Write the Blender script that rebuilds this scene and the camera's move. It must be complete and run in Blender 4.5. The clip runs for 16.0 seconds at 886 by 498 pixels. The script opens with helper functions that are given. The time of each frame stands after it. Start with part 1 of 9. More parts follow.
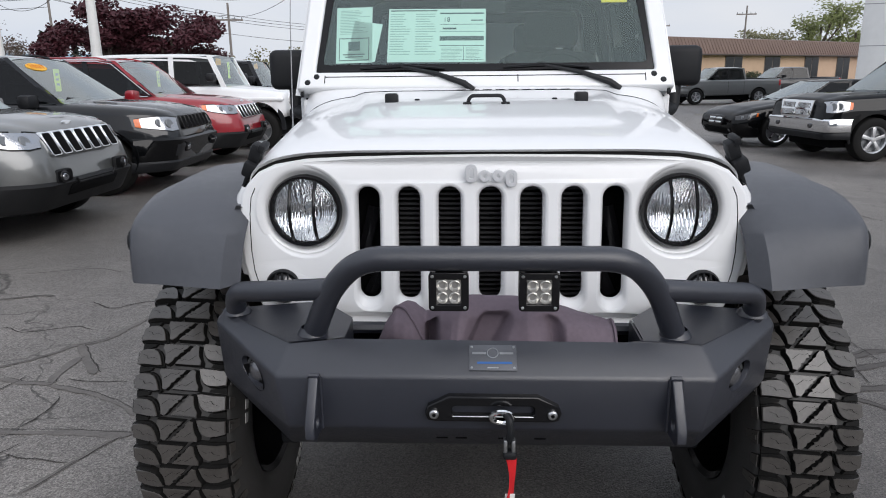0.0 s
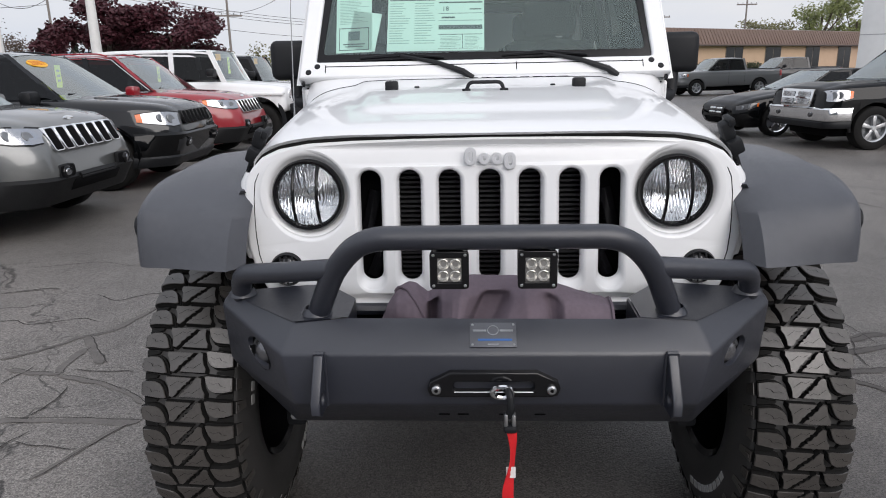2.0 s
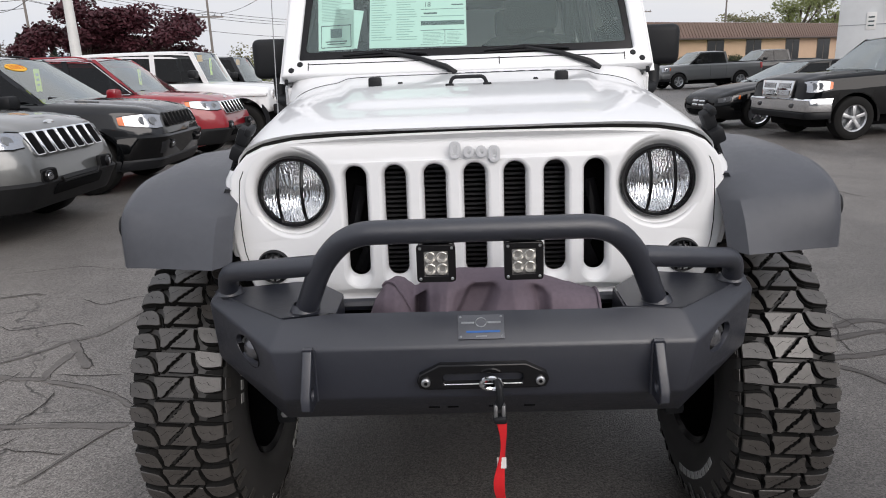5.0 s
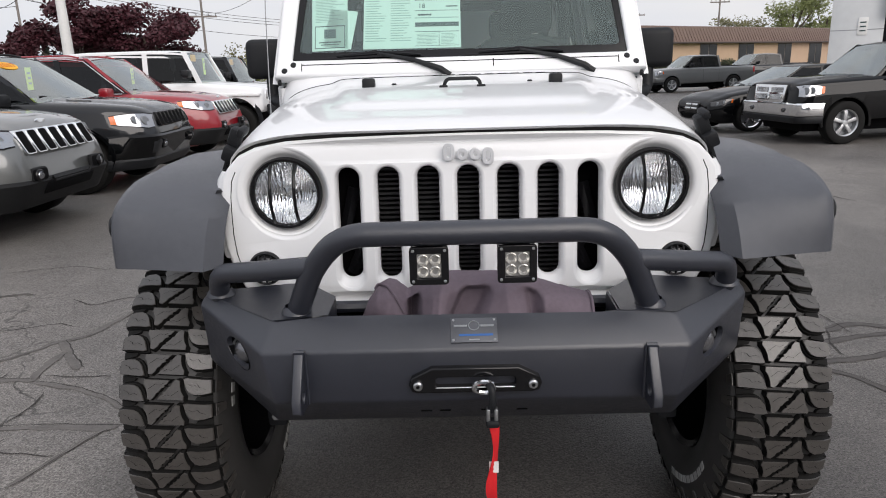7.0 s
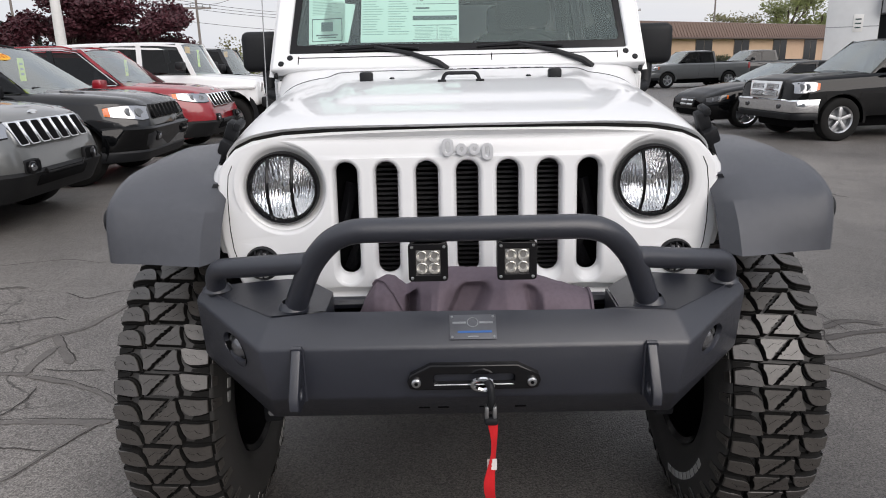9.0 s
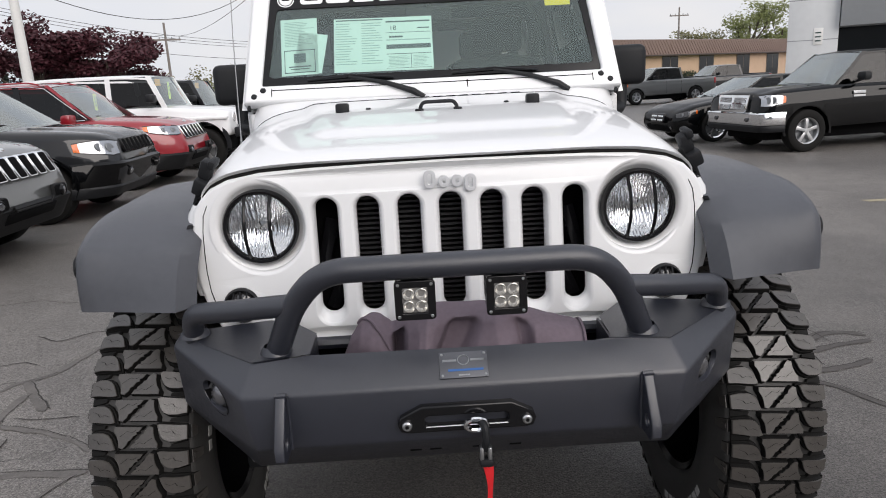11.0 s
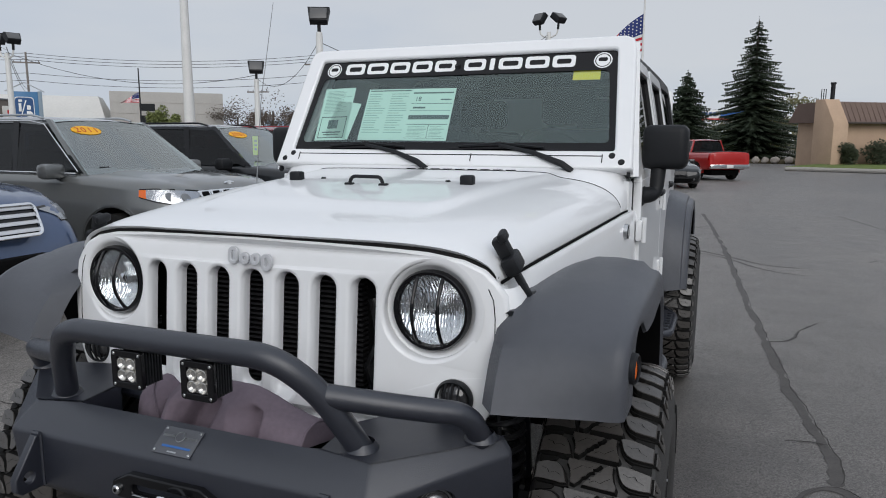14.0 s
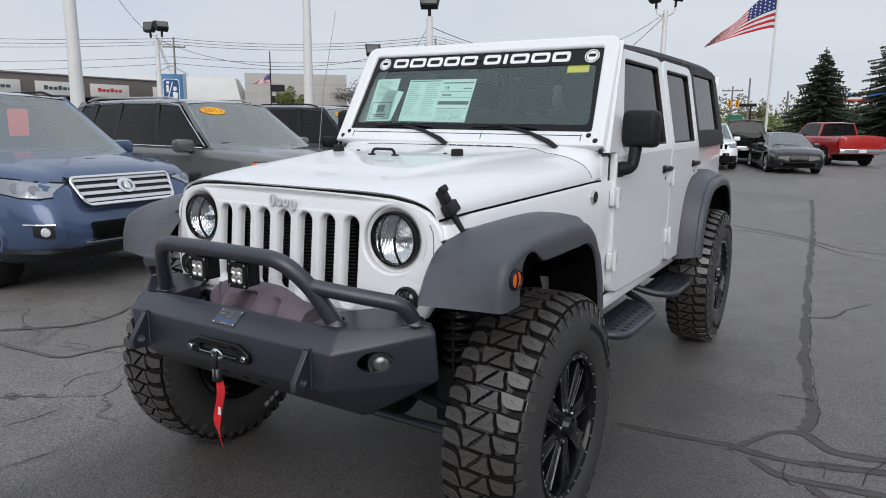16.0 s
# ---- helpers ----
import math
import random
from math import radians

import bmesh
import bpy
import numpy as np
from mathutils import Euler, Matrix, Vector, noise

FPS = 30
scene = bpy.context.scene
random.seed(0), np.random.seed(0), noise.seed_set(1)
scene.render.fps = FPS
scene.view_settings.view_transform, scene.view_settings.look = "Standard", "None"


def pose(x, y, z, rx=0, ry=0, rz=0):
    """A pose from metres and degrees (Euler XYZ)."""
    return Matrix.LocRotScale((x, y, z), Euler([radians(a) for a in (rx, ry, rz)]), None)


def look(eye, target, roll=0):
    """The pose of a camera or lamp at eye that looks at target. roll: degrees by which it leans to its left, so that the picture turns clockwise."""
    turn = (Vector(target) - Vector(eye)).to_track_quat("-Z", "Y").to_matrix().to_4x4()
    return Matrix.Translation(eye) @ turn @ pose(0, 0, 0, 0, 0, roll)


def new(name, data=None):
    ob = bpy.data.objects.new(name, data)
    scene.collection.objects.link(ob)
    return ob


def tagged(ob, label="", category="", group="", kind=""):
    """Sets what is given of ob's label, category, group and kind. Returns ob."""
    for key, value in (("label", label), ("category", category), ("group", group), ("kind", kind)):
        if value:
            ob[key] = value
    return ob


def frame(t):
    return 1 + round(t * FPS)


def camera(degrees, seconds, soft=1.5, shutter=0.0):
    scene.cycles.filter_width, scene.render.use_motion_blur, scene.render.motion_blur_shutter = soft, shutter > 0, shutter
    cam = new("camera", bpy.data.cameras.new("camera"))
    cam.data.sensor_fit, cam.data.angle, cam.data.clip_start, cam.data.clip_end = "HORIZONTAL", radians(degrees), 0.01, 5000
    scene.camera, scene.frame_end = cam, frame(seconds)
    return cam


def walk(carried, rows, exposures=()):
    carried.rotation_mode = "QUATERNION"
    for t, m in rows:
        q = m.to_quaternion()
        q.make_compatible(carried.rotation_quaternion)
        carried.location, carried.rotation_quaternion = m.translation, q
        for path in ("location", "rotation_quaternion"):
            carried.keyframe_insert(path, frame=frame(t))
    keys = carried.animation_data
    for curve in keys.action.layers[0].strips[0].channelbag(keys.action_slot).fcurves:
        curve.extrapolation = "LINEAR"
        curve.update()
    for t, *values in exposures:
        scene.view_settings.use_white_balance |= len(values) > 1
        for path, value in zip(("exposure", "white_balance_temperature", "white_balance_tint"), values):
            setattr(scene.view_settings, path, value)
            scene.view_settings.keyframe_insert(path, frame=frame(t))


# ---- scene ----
cam = camera(66.0, 16.0, soft=1.0)
PATH = [
    (0, (-0.044, -1.703, 1.491), (-0.131, 0.232, 0.996), -0.6),
    (0.5, (-0.044, -1.711, 1.484), (-0.166, 0.226, 1.001), -1.1),
    (1, (-0.043, -1.722, 1.479), (-0.135, 0.218, 1.0), -1.5),
    (1.5, (-0.04, -1.73, 1.475), (-0.128, 0.205, 0.975), -0.9),
    (2, (-0.04, -1.745, 1.469), (-0.132, 0.186, 0.958), -1.2),
    (2.5, (-0.048, -1.758, 1.466), (-0.131, 0.177, 0.968), -1.1),
    (3, (-0.051, -1.761, 1.468), (-0.125, 0.174, 0.971), -1.6),
    (3.5, (-0.051, -1.756, 1.465), (-0.131, 0.179, 0.965), -2.3),
    (4, (-0.048, -1.755, 1.461), (-0.114, 0.178, 0.952), -2.0),
    (4.5, (-0.038, -1.754, 1.46), (-0.096, 0.177, 0.942), -2.1),
    (7, (-0.038, -1.744, 1.46), (-0.073, 0.189, 0.946), -1.7),
    (7.5, (-0.039, -1.726, 1.462), (-0.064, 0.204, 0.937), -1.4),
    (8, (-0.043, -1.724, 1.461), (-0.063, 0.204, 0.929), -1.2),
    (10.5, (-0.059, -1.746, 1.469), (-0.053, 0.187, 0.957), -2.1),
    (11, (-0.064, -1.679, 1.479), (-0.017, 0.264, 1.008), -3.0),
    (11.5, (0.024, -1.675, 1.482), (0.079, 0.273, 1.032), -2.9),
    (12, (0.258, -1.74, 1.492), (0.157, 0.217, 1.093), -2.1),
    (12.5, (0.468, -1.701, 1.499), (0.282, 0.26, 1.156), -4.2),
    (13, (0.636, -1.504, 1.516), (0.378, 0.462, 1.258), -0.9),
    (13.5, (0.793, -1.412, 1.529), (0.352, 0.524, 1.287), -1.7),
    (14, (1.048, -1.4, 1.534), (0.319, 0.437, 1.225), 0.2),
    (14.5, (1.223, -1.476, 1.545), (0.346, 0.29, 1.209), -0.1),
    (15, (1.365, -1.656, 1.552), (0.373, 0.045, 1.203), 0.2),
    (15.5, (1.55, -1.735, 1.542), (0.537, -0.047, 1.19), -0.5),
    (16, (1.763, -1.819, 1.54), (0.737, -0.141, 1.174), 0.6),
]
walk(cam, [(t, look(eye, target, roll)) for t, eye, target, roll in PATH],
     [(0, 0.14, 6500, 12), (2, 0.17, 6650, 13), (4.5, 0.20, 6800, 13.5), (10.5, 0.23, 6850, 13.5), (12, 0.19, 6800, 13), (13, 0.0, 6650, 12),
      (13.5, -0.22, 6500, 11), (14, -0.20, 6430, 10), (14.5, -0.06, 6450, 10), (16, 0.01, 6450, 10.5)])

# ---- light: a bright overcast sky with a soft high sun ----
world = bpy.data.worlds.new("overcast_sky")
scene.world = world
world.use_nodes = True
wn, wl = world.node_tree.nodes, world.node_tree.links
wn.clear()
SUN_EL, SUN_ROT = radians(31), radians(150)
sky = wn.new("ShaderNodeTexSky")
sky.sky_type, sky.sun_disc = "NISHITA", False
sky.sun_elevation, sky.sun_rotation = SUN_EL, SUN_ROT
sky_bg = wn.new("ShaderNodeBackground")
sky_bg.inputs["Strength"].default_value = 0.06
wl.new(sky.outputs[0], sky_bg.inputs["Color"])
tc = wn.new("ShaderNodeTexCoord")
sep = wn.new("ShaderNodeSeparateXYZ")
wl.new(tc.outputs["Generated"], sep.inputs[0])
grad = wn.new("ShaderNodeMapRange")          # cloud cover is brighter overhead than at the horizon
cube = wn.new("ShaderNodeMath")
cube.operation, cube.inputs[1].default_value, cube.use_clamp = "POWER", 2.6, True
wl.new(sep.outputs["Z"], cube.inputs[0])
grad.inputs["From Min"].default_value, grad.inputs["From Max"].default_value = 0.0, 1.0
grad.inputs["To Min"].default_value, grad.inputs["To Max"].default_value = 0.77, 1.07
wl.new(cube.outputs[0], grad.inputs["Value"])
mapn = wn.new("ShaderNodeMapping")
mapn.inputs["Scale"].default_value = (1.0, 1.0, 3.5)
wl.new(tc.outputs["Generated"], mapn.inputs["Vector"])
cl = wn.new("ShaderNodeTexNoise")
cl.inputs["Scale"].default_value, cl.inputs["Detail"].default_value = 1.6, 5.0
wl.new(mapn.outputs[0], cl.inputs["Vector"])
clr = wn.new("ShaderNodeValToRGB")
clr.color_ramp.elements[0].position, clr.color_ramp.elements[0].color = 0.30, (0.74, 0.84, 1.0, 1)
clr.color_ramp.elements[1].position, clr.color_ramp.elements[1].color = 0.62, (0.94, 0.98, 1.04, 1)
wl.new(cl.outputs[0], clr.inputs[0])
cloud_bg = wn.new("ShaderNodeBackground")
wl.new(clr.outputs[0], cloud_bg.inputs["Color"])
wl.new(grad.outputs[0], cloud_bg.inputs["Strength"])
mixs = wn.new("ShaderNodeMixShader")
mixs.inputs[0].default_value = 0.90
wl.new(sky_bg.outputs[0], mixs.inputs[1])
wl.new(cloud_bg.outputs[0], mixs.inputs[2])
wout = wn.new("ShaderNodeOutputWorld")
wl.new(mixs.outputs[0], wout.inputs[0])
sun = new("sun", bpy.data.lights.new("sun", "SUN"))
sun.data.energy, sun.data.angle, sun.data.color = 1.78, radians(50), (1.0, 0.975, 0.95)
sun.matrix_world = pose(0, 0, 30, 59, 0, 30)

# ---- materials ----
def mat(name, col, rough=0.5, metal=0.0, coat=0.0, var=0.0, vscale=6.0, bump=0.0, bscale=60.0, trans=0.0, ior=1.45,
        spec=0.5, rvar=0.0, coord="Object", emit=0.0, detail=5.0, dist=0.01):
    """Principled surface with colour variation at two scales, fine relief and a varied gloss."""
    m = bpy.data.materials.new(name)
    m.use_nodes = True
    n, l = m.node_tree.nodes, m.node_tree.links
    b = n["Principled BSDF"]
    b.inputs["Base Color"].default_value = (*col, 1)
    b.inputs["Roughness"].default_value = rough
    b.inputs["Metallic"].default_value = metal
    b.inputs["Coat Weight"].default_value = coat
    b.inputs["Coat Roughness"].default_value = 0.04
    b.inputs["Transmission Weight"].default_value = trans
    b.inputs["IOR"].default_value = ior
    b.inputs["Specular IOR Level"].default_value = spec
    t = n.new("ShaderNodeTexCoord")
    if var or rvar:
        n1, n2 = n.new("ShaderNodeTexNoise"), n.new("ShaderNodeTexNoise")
        n1.inputs["Scale"].default_value, n1.inputs["Detail"].default_value = vscale, detail
        n2.inputs["Scale"].default_value, n2.inputs["Detail"].default_value = vscale * 9, 4
        l.new(t.outputs[coord], n1.inputs["Vector"])
        l.new(t.outputs[coord], n2.inputs["Vector"])
        add = n.new("ShaderNodeMath")
        add.operation = "ADD"
        l.new(n1.outputs[0], add.inputs[0])
        l.new(n2.outputs[0], add.inputs[1])
        if var:
            mr = n.new("ShaderNodeMapRange")
            mr.inputs["From Min"].default_value, mr.inputs["From Max"].default_value = 0.6, 1.4
            mr.inputs["To Min"].default_value, mr.inputs["To Max"].default_value = 1 - var, 1 + var
            l.new(add.outputs[0], mr.inputs["Value"])
            mx = n.new("ShaderNodeVectorMath")
            mx.operation = "SCALE"
            mx.inputs[0].default_value = col
            l.new(mr.outputs[0], mx.inputs["Scale"])
            l.new(mx.outputs[0], b.inputs["Base Color"])
        if rvar:
            rr = n.new("ShaderNodeMapRange")
            rr.inputs["From Min"].default_value, rr.inputs["From Max"].default_value = 0.6, 1.4
            rr.inputs["To Min"].default_value, rr.inputs["To Max"].default_value = max(0.02, rough - rvar), rough + rvar
            l.new(add.outputs[0], rr.inputs["Value"])
            l.new(rr.outputs[0], b.inputs["Roughness"])
    if bump:
        n3 = n.new("ShaderNodeTexNoise")
        n3.inputs["Scale"].default_value, n3.inputs["Detail"].default_value = bscale, 6
        l.new(t.outputs[coord], n3.inputs["Vector"])
        bp = n.new("ShaderNodeBump")
        bp.inputs["Strength"].default_value, bp.inputs["Distance"].default_value = bump, dist
        l.new(n3.outputs[0], bp.inputs["Height"])
        l.new(bp.outputs[0], b.inputs["Normal"])
    if emit:
        b.inputs["Emission Color"].default_value, b.inputs["Emission Strength"].default_value = (*col, 1), emit
    return m




def clear(name, tint, base=0.05, edge=0.75, gloss=(1, 1, 1)):
    """Thin glass: tinted see-through with a mirror gloss that grows towards grazing angles."""
    m = bpy.data.materials.new(name)
    m.use_nodes = True
    n, l = m.node_tree.nodes, m.node_tree.links
    n.clear()
    tr, gl, mx, lw, pw, mr, o = (n.new("ShaderNode" + k) for k in ("BsdfTransparent", "BsdfGlossy", "MixShader", "LayerWeight", "Math", "MapRange", "OutputMaterial"))
    tr.inputs["Color"].default_value = (*tint, 1)
    gl.inputs["Color"].default_value, gl.inputs["Roughness"].default_value = (*gloss, 1), 0.02
    lw.inputs["Blend"].default_value = 0.5
    pw.operation, pw.inputs[1].default_value = "POWER", 4.0
    mr.inputs["To Min"].default_value, mr.inputs["To Max"].default_value = base, edge
    l.new(lw.outputs["Facing"], pw.inputs[0])
    l.new(pw.outputs[0], mr.inputs["Value"])
    l.new(mr.outputs[0], mx.inputs[0])
    l.new(tr.outputs[0], mx.inputs[1])
    l.new(gl.outputs[0], mx.inputs[2])
    l.new(mx.outputs[0], o.inputs[0])
    return m


WHITE = mat("white_car_paint", (0.79, 0.80, 0.81), 0.40, coat=0.6, var=0.015, vscale=3, rvar=0.04)
BLACKPL = mat("matte_black_plastic", (0.012, 0.013, 0.015), 0.5, spec=0.3, var=0.12, vscale=8, bump=0.25, bscale=700, rvar=0.06, dist=0.002)
FLARE = mat("textured_dark_grey_plastic", (0.070, 0.074, 0.086), 0.42, spec=0.5, var=0.10, vscale=5, bump=0.3, bscale=900, rvar=0.05, dist=0.002)
POWDER = mat("black_powder_coat", (0.019, 0.0215, 0.031), 0.36, spec=1.0, var=0.12, vscale=7, bump=0.3, bscale=650, rvar=0.07, dist=0.002)
SPRINGBLK = mat("satin_black_steel", (0.03, 0.031, 0.034), 0.3, spec=0.7, var=0.1, vscale=20)
GLOSSBLK = mat("gloss_black", (0.006, 0.006, 0.007), 0.14, spec=0.4)
# near-black of parts and recesses; recess shade is put into the colour
DARK = mat("recess_shade_black", (0.003, 0.003, 0.0035), 0.9, var=0.2, spec=0.15)
CHROME = mat("chrome", (0.78, 0.79, 0.80), 0.08, metal=1.0, var=0.03, vscale=20)
BADGE = mat("satin_silver", (0.62, 0.63, 0.65), 0.28, metal=0.35, var=0.03)
STEEL = mat("bright_steel", (0.55, 0.56, 0.57), 0.28, metal=1.0, var=0.08, vscale=30)
GREYMET = mat("dull_grey_metal", (0.22, 0.23, 0.24), 0.45, metal=0.7, var=0.15, vscale=15)
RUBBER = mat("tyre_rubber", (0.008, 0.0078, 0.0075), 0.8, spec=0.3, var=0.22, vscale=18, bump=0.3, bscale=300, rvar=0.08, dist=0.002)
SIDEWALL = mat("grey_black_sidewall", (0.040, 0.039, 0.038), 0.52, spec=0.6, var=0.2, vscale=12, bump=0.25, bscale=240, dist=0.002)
TREADTOP = mat("grey_brown_tread_top", (0.052, 0.047, 0.043), 0.33, spec=1.0, var=0.30, vscale=14, bump=0.35, bscale=220, dist=0.002)
GLASS = clear("clear_glass", (0.76, 0.85, 0.83), 0.26, 0.95, (0.95, 1.0, 0.985))
WSGLASS = clear("windscreen_glass", (0.74, 0.87, 0.83), 0.135, 0.75, (0.84, 1.0, 0.97))
LENS = clear("clear_lamp_lens", (0.97, 0.98, 0.98), 0.04, 0.6)
TINT = clear("tinted_glass", (0.09, 0.10, 0.105), 0.032, 0.6)
CLOTH = mat("mauve_grey_canvas", (0.150, 0.118, 0.144), 0.85, var=0.12, vscale=10, bump=0.35, bscale=900, dist=0.002)
RED = mat("red_webbing", (0.62, 0.015, 0.02), 0.65, var=0.1, vscale=40)
WHITEPL = mat("white_label", (0.78, 0.78, 0.76), 0.5, var=0.03)
PAPER = mat("pale_green_paper", (0.60, 0.76, 0.70), 0.55, var=0.03, vscale=8)
INK = mat("dark_ink", (0.05, 0.08, 0.08), 0.6)
INKLIGHT = mat("faint_ink", (0.30, 0.42, 0.39), 0.6)
YELLOW = mat("yellow_sticker", (0.75, 0.62, 0.03), 0.5)
LIME = mat("lime_tag", (0.70, 0.95, 0.10), 0.5)
ORANGETAG = mat("orange_tag", (0.97, 0.10, 0.045), 0.5)
AMBER = mat("amber_lens", (0.70, 0.13, 0.01), 0.12, coat=0.6)
AMBERY = mat("orange_yellow_sticker", (0.82, 0.42, 0.01), 0.45)
REDLENS = mat("red_lens", (0.40, 0.01, 0.012), 0.15, coat=0.6)
SEAT = mat("black_seat_cloth", (0.012, 0.012, 0.013), 0.85, var=0.2, spec=0.2)
BLUEBADGE = mat("blue_print", (0.03, 0.12, 0.36), 0.4)
PLATE = mat("brushed_plate", (0.13, 0.135, 0.148), 0.45, metal=0.6, var=0.1, vscale=30)
SMOKE = mat("smoked_lens", (0.03, 0.03, 0.032), 0.08, coat=1.0)
POD = mat("grey_pod_reflector", (0.34, 0.335, 0.325), 0.22, metal=0.6, var=0.15, vscale=60)
PODCUP = mat("bright_pod_cup", (0.62, 0.61, 0.58), 0.2, metal=0.75, var=0.08, vscale=80)
LAMPREF = mat("fluted_reflector", (0.74, 0.75, 0.77), 0.07, metal=1.0)
REFLECT = mat("lamp_reflector", (0.95, 0.96, 0.97), 0.2, metal=0.6, bump=0.5, bscale=45, dist=0.006)
FOGLENS = mat("dull_fog_lens", (0.20, 0.20, 0.21), 0.24, metal=0.8, var=0.3, vscale=60)
CARLENS = mat("car_lamp_lens", (0.40, 0.41, 0.43), 0.18, metal=1.0, bump=0.25, bscale=22, dist=0.01)

# ---- mesh helpers ----
def part(name, bm, material, parent=None, label="", smooth=35, matrix=None):
    """Links a bmesh as one mesh object under a thing or a part."""
    me = bpy.data.meshes.new(name)
    bmesh.ops.recalc_face_normals(bm, faces=bm.faces[:])
    bm.to_mesh(me)
    bm.free()
    if smooth:
        me.shade_smooth()
        me.set_sharp_from_angle(angle=radians(smooth))
    me.materials.append(material)
    return part_of(name, me, parent, label, matrix)


def part_of(name, me, parent=None, label="", matrix=None):
    """Links one more object on a mesh that is already there."""
    ob = new(name, me)
    if parent is not None:
        ob.parent = parent
    if matrix is not None:
        ob.matrix_basis = matrix
    if label:
        ob["label"] = label
    return ob


def thing(name, label, category, group="", m=None, kind=""):
    """An empty at the base of a thing that holds its parts."""
    ob = new(name)
    ob.empty_display_size = 0.1
    if m is not None:
        ob.matrix_basis = m
    return tagged(ob, label, category, group, kind)


def B():
    return bmesh.new()


def grid(bm, rows, close_u=False, close_v=False, cap=False):
    """A skin over rows of points."""
    vs = [[bm.verts.new(p) for p in r] for r in rows]
    nu, nv = len(vs), len(vs[0])
    for i in range(nu if close_u else nu - 1):
        for j in range(nv if close_v else nv - 1):
            q = [vs[i][j], vs[i][(j + 1) % nv], vs[(i + 1) % nu][(j + 1) % nv], vs[(i + 1) % nu][j]]
            if len({v.co.to_tuple(6) for v in q}) >= 3:
                try:
                    bm.faces.new(q)
                except ValueError:
                    pass
    if cap:
        for r in (vs[0], vs[-1]):
            try:
                bm.faces.new(r)
            except ValueError:
                pass
    return vs


def box(bm, x, y, z, bevel=0.0, m=None, seg=2):
    """A box between pairs of bounds, with rounded edges."""
    got = bmesh.ops.create_cube(bm, size=1)["verts"]
    for v in got:
        v.co = Vector((x[0] + (v.co.x + 0.5) * (x[1] - x[0]), y[0] + (v.co.y + 0.5) * (y[1] - y[0]), z[0] + (v.co.z + 0.5) * (z[1] - z[0])))
    if bevel:
        ed = list({e for v in got for e in v.link_edges})
        got = bmesh.ops.bevel(bm, geom=ed, offset=bevel, segments=seg, affect="EDGES", profile=0.5)["verts"]
    if m is not None:
        bmesh.ops.transform(bm, matrix=m, verts=list(set(got)))
    return got


def prism(bm, pts, plane, a, b, bevel=0.0, m=None):
    """A flat outline in the plane 'xy', 'xz' or 'yz', made thick from a to b."""
    def at(p, d):
        return (p[0], p[1], d) if plane == "xy" else (p[0], d, p[1]) if plane == "xz" else (d, p[0], p[1])
    lo, hi = [bm.verts.new(at(p, a)) for p in pts], [bm.verts.new(at(p, b)) for p in pts]
    fs = [bm.faces.new(lo), bm.faces.new(hi)]
    n = len(pts)
    for i in range(n):
        fs.append(bm.faces.new((lo[i], lo[(i + 1) % n], hi[(i + 1) % n], hi[i])))
    got = lo + hi
    if bevel:
        ed = list({e for f in fs[:2] for e in f.edges})
        got = got + bmesh.ops.bevel(bm, geom=ed, offset=bevel, segments=2, affect="EDGES", profile=0.5)["verts"]
    if m is not None:
        bmesh.ops.transform(bm, matrix=m, verts=[v for v in set(got) if v.is_valid])
    return got


def slab(bm, quad, thick):
    """A thin plate on corners given in order, its thickness going behind them."""
    q = [Vector(p) for p in quad]
    n = (q[1] - q[0]).cross(q[-1] - q[0]).normalized() * thick
    lo, hi = [bm.verts.new(p) for p in q], [bm.verts.new(p + n) for p in q]
    bm.faces.new(lo), bm.faces.new(hi)
    for i in range(len(q)):
        j = (i + 1) % len(q)
        bm.faces.new((lo[i], lo[j], hi[j], hi[i]))


def spline(pts, n=8, closed=False):
    """Points along a smooth curve through the given ones."""
    P = [Vector(p) for p in pts]
    out = []
    k = len(P)
    for i in range(k if closed else k - 1):
        a, b, c, d = (P[(i - 1) % k], P[i], P[(i + 1) % k], P[(i + 2) % k]) if closed else (P[max(i - 1, 0)], P[i], P[i + 1], P[min(i + 2, k - 1)])
        for s in range(n):
            t = s / n
            out.append(0.5 * ((2 * b) + (c - a) * t + (2 * a - 5 * b + 4 * c - d) * t * t + (3 * b - a - 3 * c + d) * t ** 3))
    if not closed:
        out.append(P[-1])
    return out


def rounded(pts, r, n=5):
    """A path whose corners are turned into arcs of about the radius r."""
    P = [Vector(p) for p in pts]
    out = [P[0]]
    for i in range(1, len(P) - 1):
        a, b, c = P[i - 1], P[i], P[i + 1]
        d = min(r, (a - b).length * 0.48, (c - b).length * 0.48)
        p, q = b + (a - b).normalized() * d, b + (c - b).normalized() * d
        for s in range(n + 1):
            t = s / n
            out.append((1 - t) ** 2 * p + 2 * t * (1 - t) * b + t * t * q)
    out.append(P[-1])
    return out


def tube(bm, pts, r, n=12, cap=True, closed=False):
    """A round bar along a path; r is one radius or one for each point."""
    P = [Vector(p) for p in pts]
    R = r if isinstance(r, (list, tuple)) else [r] * len(P)
    up, rows = None, []
    for i, p in enumerate(P):
        d = ((P[(i + 1) % len(P)] - P[i - 1]) if closed else (P[min(i + 1, len(P) - 1)] - P[max(i - 1, 0)])).normalized()
        if up is None:
            up = d.orthogonal().normalized()
        up = (up - d * up.dot(d)).normalized()
        side = d.cross(up)
        rows.append([p + (up * math.cos(2 * math.pi * k / n) + side * math.sin(2 * math.pi * k / n)) * R[i] for k in range(n)])
    grid(bm, rows, close_u=closed, close_v=True, cap=cap and not closed)


